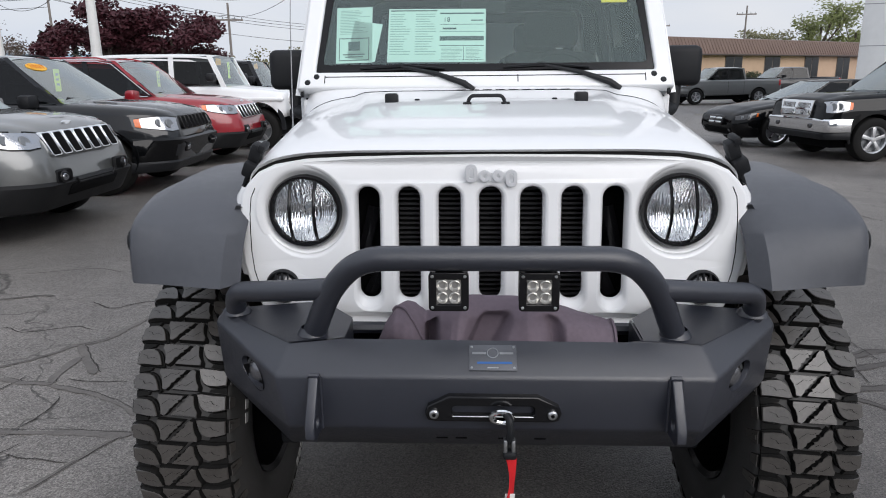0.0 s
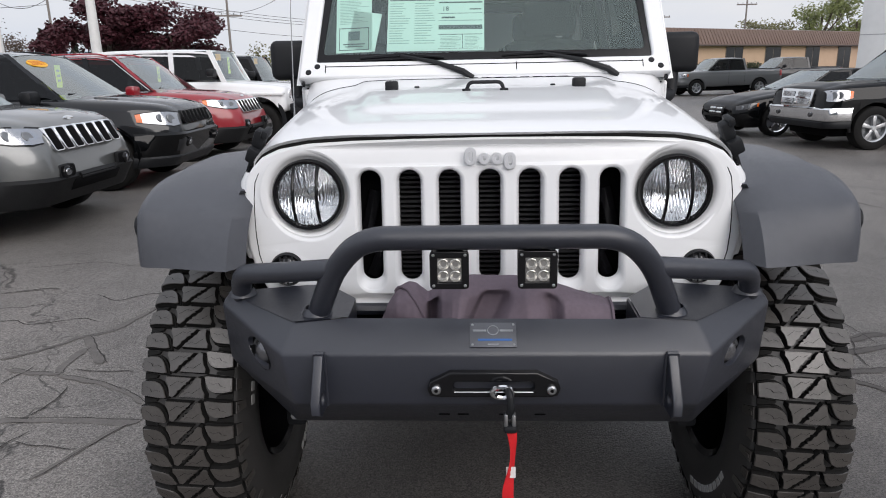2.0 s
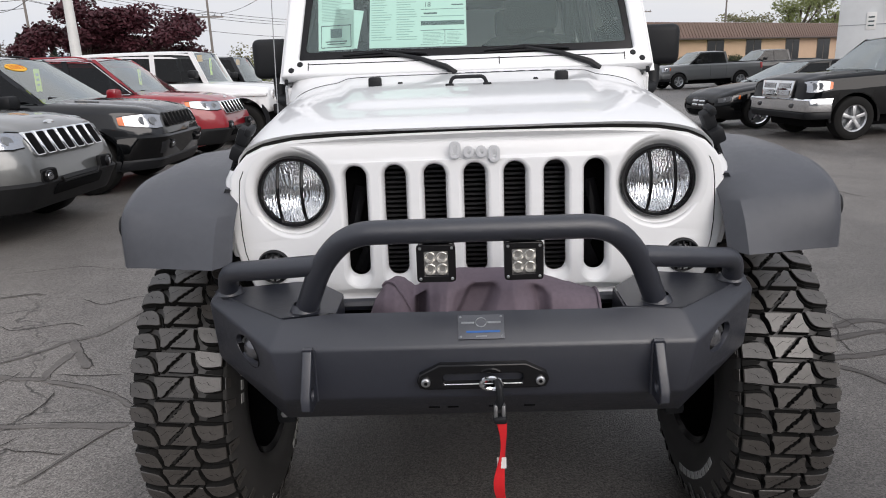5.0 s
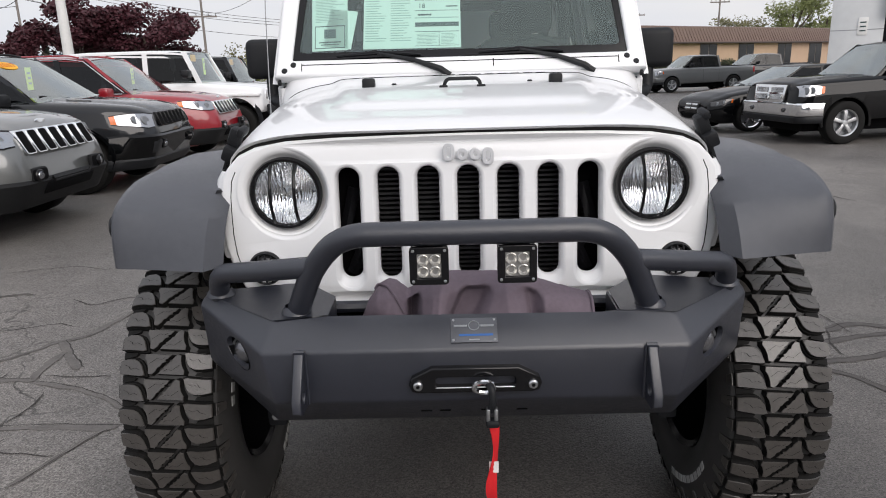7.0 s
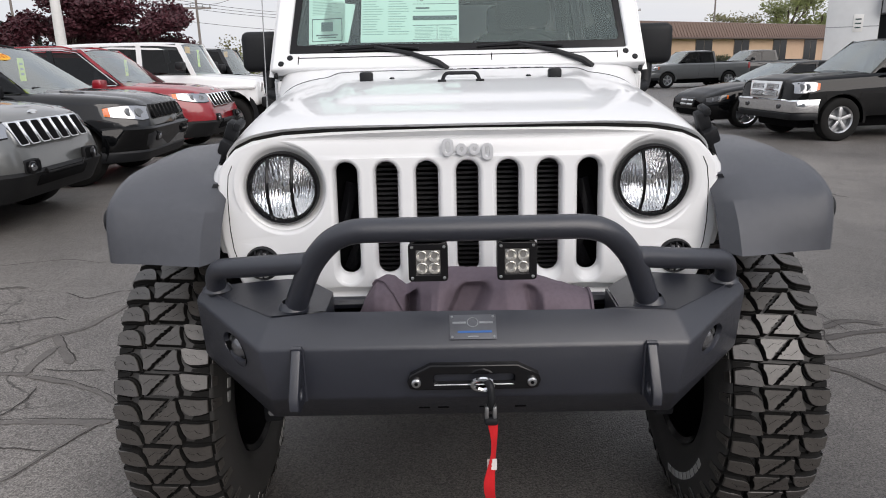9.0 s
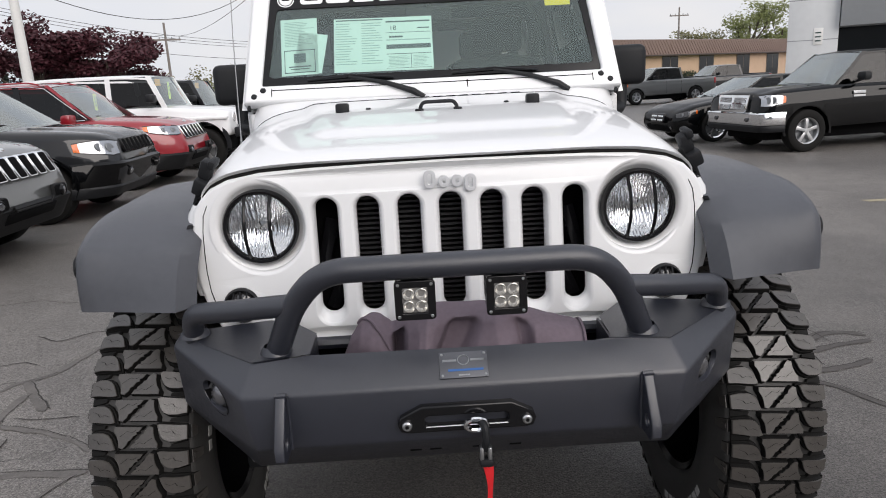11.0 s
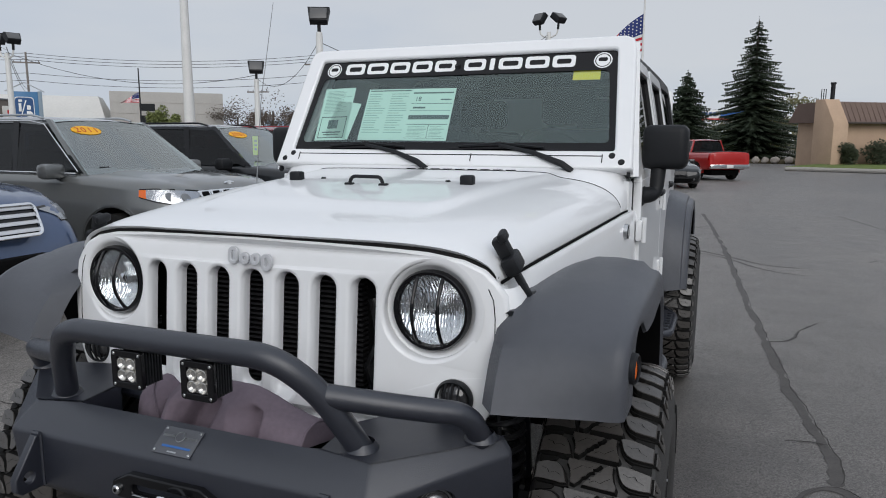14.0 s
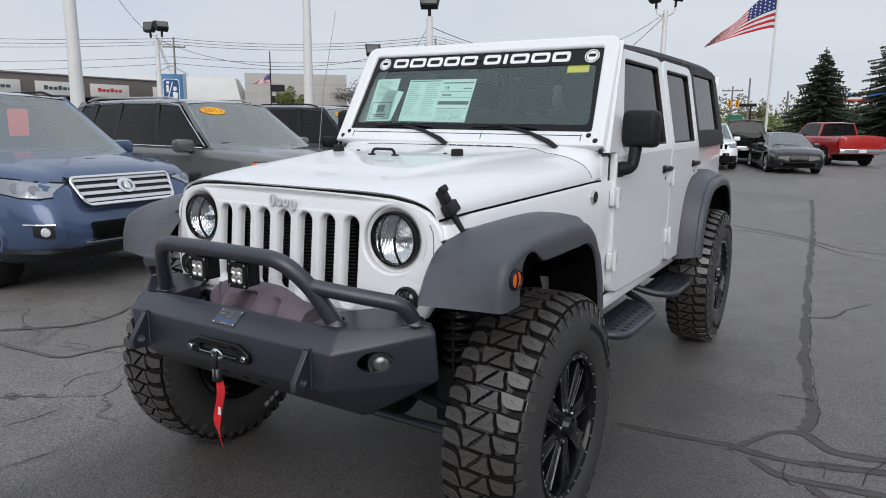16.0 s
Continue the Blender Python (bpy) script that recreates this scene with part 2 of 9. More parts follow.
def lathe(bm, prof, n=32, m=None, cap=False):
    """A turned form round the local x axis from pairs of (radius, place on the axis)."""
    rows = []
    for k in range(n):
        a = 2 * math.pi * k / n
        rows.append([Vector((h, r * math.cos(a), r * math.sin(a))) for r, h in prof])
    if m is not None:
        rows = [[m @ p for p in r] for r in rows]
    vs = grid(bm, rows, close_u=True)
    if cap:
        for j in (0, -1):
            try:
                bm.faces.new([r[j] for r in vs])
            except ValueError:
                pass


def disc(bm, c, r, axis, thick, n=24, bevel=0.0):
    """A short round drum whose front stands at c and whose axis points to the viewer."""
    ax = Vector(axis).normalized()
    m = Matrix.Translation(c) @ Vector((1, 0, 0)).rotation_difference(ax).to_matrix().to_4x4()
    b = min(bevel, r * 0.5)
    lathe(bm, [(0.0, 0.0), (r - b, 0.0), (r, -b), (r, -thick), (0.0, -thick)], n, m)


def rrect(w, h, r, n=4, cx=0.0, cy=0.0):
    """The outline of a rectangle with round corners."""
    out = []
    for sx, sy, a0 in ((1, 1, 0), (-1, 1, 90), (-1, -1, 180), (1, -1, 270)):
        for k in range(n + 1):
            a = radians(a0 + 90 * k / n)
            out.append((cx + sx * (w / 2 - r) + r * math.cos(a), cy + sy * (h / 2 - r) + r * math.sin(a)))
    return out


def lerp(pts, x):
    """Value at x on a line through sorted (x, value) pairs."""
    if x <= pts[0][0]:
        return pts[0][1]
    for (a, u), (b, v) in zip(pts, pts[1:]):
        if x <= b:
            return u + (v - u) * (x - a) / (b - a)
    return pts[-1][1]


def smooth01(s):
    s = min(1.0, max(0.0, s))
    return s * s * (3 - 2 * s)


def lettering(name, text, size, material, parent, matrix, depth=0.002):
    """Raised characters in the built-in font, as a mesh."""
    cu = bpy.data.curves.new(name, "FONT")
    cu.body, cu.size, cu.extrude, cu.align_x, cu.align_y = text, size, depth, "CENTER", "CENTER"
    tmp = bpy.data.objects.new(name, cu)
    me = bpy.data.meshes.new_from_object(tmp)
    bpy.data.objects.remove(tmp)
    me.materials.clear()
    me.materials.append(material)
    return part_of(name, me, parent, "", matrix)


def ground_z(x, y):
    """The lot falls gently away beyond the parking row and towards the buildings."""
    return 0.07 * smooth01((-x - 1.6) / 2.2) - 0.19 * smooth01(max((x - 2.5) / 4.0, (y - 9.0) / 12.0)) * (1 - smooth01((-x - 1.6) / 6.0) * (1 - smooth01((y - 14) / 8)))

# ---- ground ----
def asphalt_material():
    m = mat("weathered_asphalt", (0.105, 0.100, 0.098), 0.55, coord="Object")
    n, l = m.node_tree.nodes, m.node_tree.links
    b = n["Principled BSDF"]
    t = n.new("ShaderNodeTexCoord")
    big, mid, fine = (n.new("ShaderNodeTexNoise") for _ in range(3))
    for q, s, d in ((big, 0.35, 6), (mid, 3.0, 8), (fine, 130.0, 6)):
        q.inputs["Scale"].default_value, q.inputs["Detail"].default_value = s, d
        l.new(t.outputs["Object"], q.inputs["Vector"])
    big.inputs["Distortion"].default_value = 0.8
    ramp = n.new("ShaderNodeValToRGB")
    ramp.color_ramp.elements[0].position, ramp.color_ramp.elements[0].color = 0.30, (0.115, 0.107, 0.102, 1)
    ramp.color_ramp.elements[1].position, ramp.color_ramp.elements[1].color = 0.72, (0.255, 0.237, 0.220, 1)
    mixn = n.new("ShaderNodeMath")
    mixn.operation = "MULTIPLY_ADD"
    mixn.inputs[1].default_value = 0.35
    l.new(mid.outputs[0], mixn.inputs[0])
    sc = n.new("ShaderNodeMath")
    sc.operation, sc.inputs[1].default_value = "MULTIPLY", 0.65
    l.new(big.outputs[0], sc.inputs[0])
    l.new(sc.outputs[0], mixn.inputs[2])
    l.new(mixn.outputs[0], ramp.inputs[0])
    grain = n.new("ShaderNodeMapRange")
    grain.inputs["From Min"].default_value, grain.inputs["From Max"].default_value = 0.3, 0.7
    grain.inputs["To Min"].default_value, grain.inputs["To Max"].default_value = 0.60, 1.40
    l.new(fine.outputs[0], grain.inputs["Value"])
    mul = n.new("ShaderNodeVectorMath")
    mul.operation = "SCALE"
    l.new(ramp.outputs[0], mul.inputs[0])
    stones = n.new("ShaderNodeTexVoronoi")        # single stones of the mix, pale and dark
    stones.inputs["Scale"].default_value = 150.0
    l.new(t.outputs["Object"], stones.inputs["Vector"])
    pick = n.new("ShaderNodeSeparateColor")
    l.new(stones.outputs["Color"], pick.inputs[0])
    tone = n.new("ShaderNodeMapRange")
    tone.inputs["To Min"].default_value, tone.inputs["To Max"].default_value = 0.55, 1.45
    l.new(pick.outputs[0], tone.inputs["Value"])
    speck = n.new("ShaderNodeMath")
    speck.operation = "MULTIPLY"
    l.new(grain.outputs[0], speck.inputs[0])
    l.new(tone.outputs[0], speck.inputs[1])
    l.new(speck.outputs[0], mul.inputs["Scale"])
    # hairline cracks: the edges of distorted cells
    warp = n.new("ShaderNodeVectorMath")
    warp.operation = "MULTIPLY_ADD"
    warp.inputs[1].default_value = (0.55, 0.55, 0.0)
    l.new(mid.outputs["Color"], warp.inputs[0])
    l.new(t.outputs["Object"], warp.inputs[2])
    vor = n.new("ShaderNodeTexVoronoi")
    vor.feature = "DISTANCE_TO_EDGE"
    vor.inputs["Scale"].default_value = 1.15
    l.new(warp.outputs[0], vor.inputs["Vector"])
    ck = n.new("ShaderNodeMapRange")
    ck.inputs["From Min"].default_value, ck.inputs["From Max"].default_value = 0.0, 0.011
    ck.inputs["To Min"].default_value, ck.inputs["To Max"].default_value = 0.0, 1.0
    l.new(vor.outputs["Distance"], ck.inputs["Value"])
    where = n.new("ShaderNodeMapRange")          # the cracks come in patches
    where.inputs["From Min"].default_value, where.inputs["From Max"].default_value = 0.48, 0.62
    where.inputs["To Min"].default_value, where.inputs["To Max"].default_value = 1.0, 0.35
    l.new(big.outputs[0], where.inputs["Value"])
    mxx = n.new("ShaderNodeMath")
    mxx.operation = "MAXIMUM"
    l.new(ck.outputs[0], mxx.inputs[0])
    l.new(where.outputs[0], mxx.inputs[1])
    mul2 = n.new("ShaderNodeVectorMath")
    mul2.operation = "SCALE"
    l.new(mul.outputs[0], mul2.inputs[0])
    l.new(mxx.outputs[0], mul2.inputs["Scale"])
    # newer, smoother laid strip across mid-lot, painted darker also for shade round the car
    sx = n.new("ShaderNodeSeparateXYZ")
    wob = n.new("ShaderNodeVectorMath")
    wob.operation = "MULTIPLY_ADD"
    wob.inputs[1].default_value = (0.9, 0.9, 0.0)
    l.new(big.outputs["Color"], wob.inputs[0])
    l.new(t.outputs["Object"], wob.inputs[2])
    l.new(wob.outputs[0], sx.inputs[0])
    lane = n.new("ShaderNodeMapRange")
    lane.inputs["From Min"].default_value, lane.inputs["From Max"].default_value = -0.95, -0.60
    l.new(sx.outputs["X"], lane.inputs["Value"])
    end = n.new("ShaderNodeMapRange")
    end.inputs["From Min"].default_value, end.inputs["From Max"].default_value = 5.0, 2.4
    l.new(sx.outputs["Y"], end.inputs["Value"])
    both = n.new("ShaderNodeMath")
    both.operation = "MULTIPLY"
    east = n.new("ShaderNodeMapRange")
    east.inputs["From Min"].default_value, east.inputs["From Max"].default_value = 1.95, 1.50
    east.inputs["To Min"].default_value = 0.45
    l.new(sx.outputs["X"], east.inputs["Value"])
    within = n.new("ShaderNodeMath")
    within.operation = "MULTIPLY"
    l.new(lane.outputs[0], within.inputs[0])
    l.new(east.outputs[0], within.inputs[1])
    l.new(within.outputs[0], both.inputs[0])
    l.new(end.outputs[0], both.inputs[1])
    strip_mix = n.new("ShaderNodeMix")
    strip_mix.data_type = "RGBA"
    l.new(both.outputs[0], strip_mix.inputs[0])
    l.new(mul2.outputs[0], strip_mix.inputs[6])
    # this scale also puts the shade by the bumper into the colour
    newer_shaded = n.new("ShaderNodeVectorMath")
    newer_shaded.operation, newer_shaded.inputs["Scale"].default_value = "SCALE", 0.56
    l.new(mul.outputs[0], newer_shaded.inputs[0])
    l.new(newer_shaded.outputs[0], strip_mix.inputs[7])
    l.new(strip_mix.outputs[2], b.inputs["Base Color"])
    rr = n.new("ShaderNodeMapRange")
    rr.inputs["To Min"].default_value, rr.inputs["To Max"].default_value = 0.32, 0.60
    l.new(big.outputs[0], rr.inputs["Value"])
    l.new(rr.outputs[0], b.inputs["Roughness"])
    hb = n.new("ShaderNodeMath")
    hb.operation = "ADD"
    rough_top = n.new("ShaderNodeMath")
    rough_top.operation = "ADD"
    l.new(fine.outputs[0], rough_top.inputs[0])
    l.new(pick.outputs[1], rough_top.inputs[1])
    l.new(rough_top.outputs[0], hb.inputs[0])
    l.new(mxx.outputs[0], hb.inputs[1])
    bp = n.new("ShaderNodeBump")
    bp.inputs["Strength"].default_value, bp.inputs["Distance"].default_value = 0.75, 0.008
    l.new(hb.outputs[0], bp.inputs["Height"])
    l.new(bp.outputs[0], b.inputs["Normal"])
    return m


ASPHALT = asphalt_material()
bm = B()
xs = [-900, -300, -120, -60, -35, -22, -14] + [-10 + 0.5 * i for i in range(45)] + [14, 18, 25, 40, 70, 150, 400, 900]
ys = [-60, -25, -12, -6] + [-4 + 0.5 * i for i in range(57)] + [27, 32, 40, 55, 80, 140, 300, 700, 1500]
grid(bm, [[(x, y, ground_z(x, y)) for y in ys] for x in xs])
ground = tagged(part("ground", bm, ASPHALT, smooth=60), "weathered grey asphalt car lot with cracks and dark patches", "ground", kind="structure")

# ---- parked vehicles ----
def wheel_meshes(r, w, rim, spokes, rim_mat, tag):
    """Tyre and spoked rim, axle along y, outer face to +y."""
    T = Matrix.Rotation(radians(90), 4, "Z")
    bm = B()
    lathe(bm, [(rim, -w * 0.46), (rim + 0.02, -w * 0.5), (r * 0.86, -w * 0.52), (r * 0.97, -w * 0.44), (r, -w * 0.33), (r, 0), (r, w * 0.33), (r * 0.97, w * 0.44),
               (r * 0.86, w * 0.52), (rim + 0.02, w * 0.5), (rim, w * 0.46)], 36, T)
    tyre = part("tyre", bm, RUBBER)
    bm = B()
    lathe(bm, [(rim, -w * 0.46), (rim * 0.93, -w * 0.3), (rim * 0.9, 0.0), (rim * 0.93, w * 0.40), (rim, w * 0.46), (rim * 1.02, w * 0.48)], 36, T)
    for k in range(spokes):
        a = 2 * math.pi * k / spokes
        m = Matrix.Rotation(a, 4, "Y")
        prism(bm, [(-0.026, rim * 0.12), (0.026, rim * 0.12), (0.036, rim * 0.95), (-0.036, rim * 0.95)], "xz", w * 0.30, w * 0.40, 0.004, m)
    lathe(bm, [(0, w * 0.44), (rim * 0.16, w * 0.43), (rim * 0.24, w * 0.36), (rim * 0.24, w * 0.2)], 20, T)
    face = part("rim", bm, rim_mat)
    bm = B()
    lathe(bm, [(0, w * 0.1), (rim * 0.9, w * 0.1), (rim * 0.9, w * 0.05)], 24, T)
    hub = part("brake_disc", bm, GREYMET)
    out = [o.data for o in (tyre, face, hub)]
    for o in (tyre, face, hub):
        bpy.data.objects.remove(o)
    return out


def fit_wheel(car, meshes, x, y, z, side):
    m = pose(x, y, z, 0, 0, 0 if side > 0 else 180)
    wh = part_of("wheel", meshes[1], car, "", m)
    part_of("tyre", meshes[0], wh, "black rubber tyre")
    part_of("brake_disc", meshes[2], wh)


SECT = [(0.0, None, 0.0), (0.90, None, 0.0), (0.97, None, 0.03), (0.995, 0.18, 0), (1.0, 0.40, 0), (0.995, 0.62, 0), (0.992, 0.69, 0), (0.975, 0.74, 0), (0.965, 0.86, 0), (0.94, 0.94, 0), (0.88, 0.985, 0), (0.70, 1.0, 0), (0.60, 1.004, 0), (0.54, 1.024, 0), (0.3, 1.034, 0), (0.0, 1.038, 0)]


def plan_w(P, d):
    f, r = min(1.0, d / P["nose"]), min(1.0, (P["L"] - d) / P["tail"])
    a = P["nosew"] + (1 - P["nosew"]) * math.sqrt(max(0, 1 - (1 - f) ** 2))
    c = P["tailw"] + (1 - P["tailw"]) * math.sqrt(max(0, 1 - (1 - r) ** 2))
    return P["W"] / 2 * a * c


def bottom_z(P, d):
    z = lerp(P["bot"], d)
    for ax in (P["fo"], P["fo"] + P["wb"]):
        R = P["r"] + 0.07
        if abs(d - ax) < R:
            z = max(z, P["r"] + math.sqrt(R * R - (d - ax) ** 2))
    return z


def skin_pt(P, d, z, side, off=0.0):
    zb, zt = lerp(P["bot"], d), lerp(P["top"], d)
    s = (z - zb) / max(zt - zb, 0.05)
    prof = lerp([(0, 0.97), (0.18, 0.995), (0.4, 1.0), (0.62, 0.995), (0.82, 0.975), (0.94, 0.94), (0.985, 0.88), (1.1, 0.7)], s)
    w = plan_w(P, d)
    g = plan_w(P, min(P["L"], d + 0.02)) - plan_w(P, max(0, d - 0.02))
    n = Vector((g / 0.04, 1, 0)).normalized()
    return Vector((-d + n.x * off, side * (w * prof + n.y * off), z))


def patch(bm, P, side, ds, zlo, zhi, off=0.012):
    """A raised panel that follows the car's skin, between two lines of heights."""
    rows = []
    for i, d in enumerate(ds):
        lo, hi = zlo[i], zhi[i]
        o = off
        row = [skin_pt(P, d, lo, side, -0.02)] + [skin_pt(P, d, lo + (hi - lo) * k / 4, side, o) for k in range(5)] + [skin_pt(P, d, hi, side, -0.02)]
        rows.append(row)
    first = [skin_pt(P, ds[0], zlo[0] + (zhi[0] - zlo[0]) * k / 6, side, -0.02) for k in range(7)]
    last = [skin_pt(P, ds[-1], zlo[-1] + (zhi[-1] - zlo[-1]) * k / 6, side, -0.02) for k in range(7)]
    grid(bm, [first] + rows + [last])


def shell(car, P, paint):
    bm = B()
    ds = sorted({0.0, 0.015, 0.04, 0.07, 0.11, 0.16, 0.22, 0.3} | {0.3 + 0.07 * i for i in range(int((P["L"] - 0.5) / 0.07) + 1)} | {P["L"] - e for e in (0.0, 0.02, 0.05, 0.1, 0.16)}
                | {ax + s * (P["r"] + 0.07) * math.cos(radians(5 + 10 * k)) for ax in (P["fo"], P["fo"] + P["wb"]) for s in (-1, 1) for k in range(9)})
    rows = []
    for d in ds:
        zb, zt, w = bottom_z(P, d), lerp(P["top"], d), plan_w(P, d)
        zb = min(zb, zt - 0.12)
        half = []
        for y, s, dz in SECT:
            z = zb + dz if s is None else max(zb + 0.01, lerp(P["bot"], d) + (zt - lerp(P["bot"], d)) * s)
            half.append((y * w, min(z, zt + 0.03)))
        rows.append([(-d, y, z) for y, z in half] + [(-d, -y, z) for y, z in reversed(half[1:-1])])
    grid(bm, rows, close_v=True, cap=True)
    part("body", bm, paint, car, smooth=40)
    bm = B()
    box(bm, (-P["L"] + 0.3, -0.25), (-P["W"] / 2 + 0.32, P["W"] / 2 - 0.32), (0.24, 0.72), 0.03)
    part("underbody", bm, DARK, car)
    for ax in (P["fo"], P["fo"] + P["wb"]):
        for s in (-1, 1):
            bm = B()
            R, w = P["r"] + 0.07, P["W"] / 2 * 0.975
            rows = []
            for k in range(21):
                a = radians(-8 + 196 * k / 20)
                rows.append([(-ax + (R + e) * math.cos(a), s * (w + q), max(P["r"] + (R + e) * math.sin(a), 0.25)) for e, q in ((-0.004, -0.16), (-0.006, 0.012), (P["lip"], 0.016), (P["lip"] + 0.01, -0.012))])
            grid(bm, rows)
            part("arch_trim", bm, P.get("trim", BLACKPL), car)


def cabin(car, P, paint, roofpaint=None):
    """Roof, pillars, glass and dark seats above the belt line."""
    a, b, c, e = P["cab"]
    zb, zr, wb, wt = P["belt"], P["roof"], P["cw"], P["rw"]
    roofpaint = roofpaint or paint

    def edge(f, s, d0, d1, o=0.0):
        return Vector((-(d0 + (d1 - d0) * f), s * (wb + (wt - wb) * f + o), zb + (zr - zb) * f))
    bm = B()
    rows = []
    for i in range(13):
        u = i / 12
        d = b - 0.05 + (c - b + 0.1) * u
        sag = 0.05 * (2 * u - 1) ** 4
        rows.append([(-d, y * wt * 1.02, zr - sag + h) for y, h in ((-1.0, -0.035), (-0.99, 0.0), (-0.9, 0.022), (-0.5, 0.042), (0, 0.05), (0.5, 0.042), (0.9, 0.022), (0.99, 0.0), (1.0, -0.035))])
    grid(bm, rows)
    grid(bm, [[(p[0], p[1], p[2] - 0.05) for p in r] for r in (rows[0], rows[6], rows[-1])])
    part("roof", bm, roofpaint, car)
    stations = P["pillars"]
    for s in (-1, 1):
        for k, (d0, d1, wd) in enumerate(stations):
            bm = B()
            q = [edge(0, s, d0 - wd / 2, d1, 0.004), edge(0, s, d0 + wd / 2, d1, 0.004), edge(1, s, d0, d1 + wd / 2, 0.004), edge(1, s, d0, d1 - wd / 2, 0.004)]
            q[0].x, q[1].x, q[2].x, q[3].x = -(d0 - wd / 2), -(d0 + wd / 2), -(d1 + wd / 2), -(d1 - wd / 2)
            q = [p - Vector((0, 0, 0.06)) if i < 2 else p for i, p in enumerate(q)]
            if s > 0:
                q = q[::-1]
            slab(bm, q, 0.05)
            part("pillar", bm, paint if P["pp"][k] else GLOSSBLK, car)
        for (d0, d1, w0), (f0, f1, w1) in zip(stations, stations[1:]):
            bm = B()
            q = [Vector((-(d0 + w0 / 2), s * (wb - 0.006), zb - 0.01)), Vector((-(f0 - w1 / 2), s * (wb - 0.006), zb - 0.01)), Vector((-(f1 - w1 / 2), s * (wt - 0.006), zr - 0.01)), Vector((-(d1 + w0 / 2), s * (wt - 0.006), zr - 0.01))]
            bm.faces.new([bm.verts.new(p) for p in q])
            g = part("side_window", bm, TINT, car, "dark tinted side glass")
            g.visible_shadow = False
    bm = B()
    rows = []
    for i in range(9):
        u = i / 8
        bow = 0.10 * (1 - (2 * u - 1) ** 2)
        y = 2 * u - 1
        rows.append([(-(a + (b - a) * f) + bow * (1 - 0.5 * f), y * (wb + (wt - wb) * f) * 0.985, zb - 0.02 + (zr - zb + 0.015) * f) for f in (0, 0.33, 0.66, 1.0)])
    grid(bm, rows)
    g = part("windscreen", bm, GLASS, car, "raked clear windscreen")
    g.visible_shadow = False
    bm = B()
    bm.faces.new([bm.verts.new(p) for p in ((-e, -wb * 0.95, zb), (-e, wb * 0.95, zb), (-c, wt * 0.95, zr - 0.02), (-c, -wt * 0.95, zr - 0.02))])
    part("rear_window", bm, TINT, car).visible_shadow = False
    bm = B()
    box(bm, (-(e - 0.05), -(a + 0.12)), (-wb * 0.97, wb * 0.97), (zb - 0.10, zb - 0.015), 0.02)
    part("dashboard_and_shelf", bm, SEAT, car)
    for d in (b + 0.45, b + 1.35):
        if d < e - 0.3:
            for y in (-0.38, 0.38):
                bm = B()
                box(bm, (-d - 0.14, -d), (y - 0.24, y + 0.24), (zb - 0.1, zb + 0.22), 0.05)
                box(bm, (-d - 0.12, -d - 0.02), (y - 0.13, y + 0.13), (zb + 0.24, zb + 0.40), 0.04)
                part("seat", bm, SEAT, car)
    bm = B()
    for y0 in (-0.36, 0.12):
        tube(bm, [(-(a - 0.02), y0 + 0.3, zb + 0.0), (-(a + 0.03), y0, zb + 0.035), (-(a + 0.05), y0 - 0.3, zb + 0.05)], 0.009, 6)
    part("wiper", bm, BLACKPL, car)


def mirrors(car, P, paint):
    for s in (-1, 1):
        bm = B()
        d, z, y = P["mir"]
        box(bm, (-d - 0.07, -d + 0.09), (s * y - 0.12, s * y + 0.12), (z - 0.075, z + 0.085), 0.045)
        tube(bm, [(-d, s * (y - 0.22), z - 0.09), (-d, s * (y - 0.08), z - 0.06)], 0.03, 8)
        part("mirror", bm, paint, car)


def handles(car, P, paint, ds):
    for s in (-1, 1):
        for d in ds:
            bm = B()
            p = skin_pt(P, d, P["belt"] - 0.13, s, 0.02)
            box(bm, (p.x - 0.09, p.x + 0.09), (p.y - 0.012, p.y + 0.012), (p.z - 0.014, p.z + 0.014), 0.008)
            part("door_handle", bm, paint, car)
        for d in ds:
            bm = B()
            d1 = d + 0.17
            tube(bm, [skin_pt(P, d1, z, s, 0.001) for z in [lerp(P["bot"], d1) + 0.1 + (P["belt"] - lerp(P["bot"], d1) - 0.12) * k / 8 for k in range(9)]], 0.004, 5)
            part("door_gap", bm, DARK, car)


def headlamps(car, P, ds, zlo, zhi, amber=False, lens=None):
    for s in (-1, 1):
        bm = B()
        patch(bm, P, s, ds, [z - 0.012 for z in zlo], [z + 0.012 for z in zhi], 0.006)
        lamp = part("headlamp", bm, GLOSSBLK, car, "headlamp with bright reflectors")
        k = len(ds)
        bm = B()
        cut = [a[-2] + 0.5 * (a[-1] - a[-2]) for a in (ds, zlo, zhi)]
        if amber:
            patch(bm, P, s, ds[:-1] + cut[:1], zlo[:-1] + cut[1:2], zhi[:-1] + cut[2:], 0.012)
        else:
            patch(bm, P, s, ds[:k], zlo, zhi, 0.012)
        part("lens", bm, lens or CARLENS, lamp)
        for j in (1, 2):
            bm = B()
            d = ds[min(j, k - 1)]
            p = skin_pt(P, d, (zlo[min(j, k - 1)] + zhi[min(j, k - 1)]) / 2, s, 0.013)
            r = (zhi[min(j, k - 1)] - zlo[min(j, k - 1)]) * 0.33
            disc(bm, p, r, (1, s * 0.5, 0), 0.02, 16, 0.006)
            part("projector", bm, GREYMET, lamp)
        if amber:
            bm = B()
            patch(bm, P, s, [cut[0], ds[-1]], [cut[1], zlo[-1]], [cut[2], zhi[-1]], 0.013)
            part("marker", bm, AMBER, lamp, "amber side marker lens")


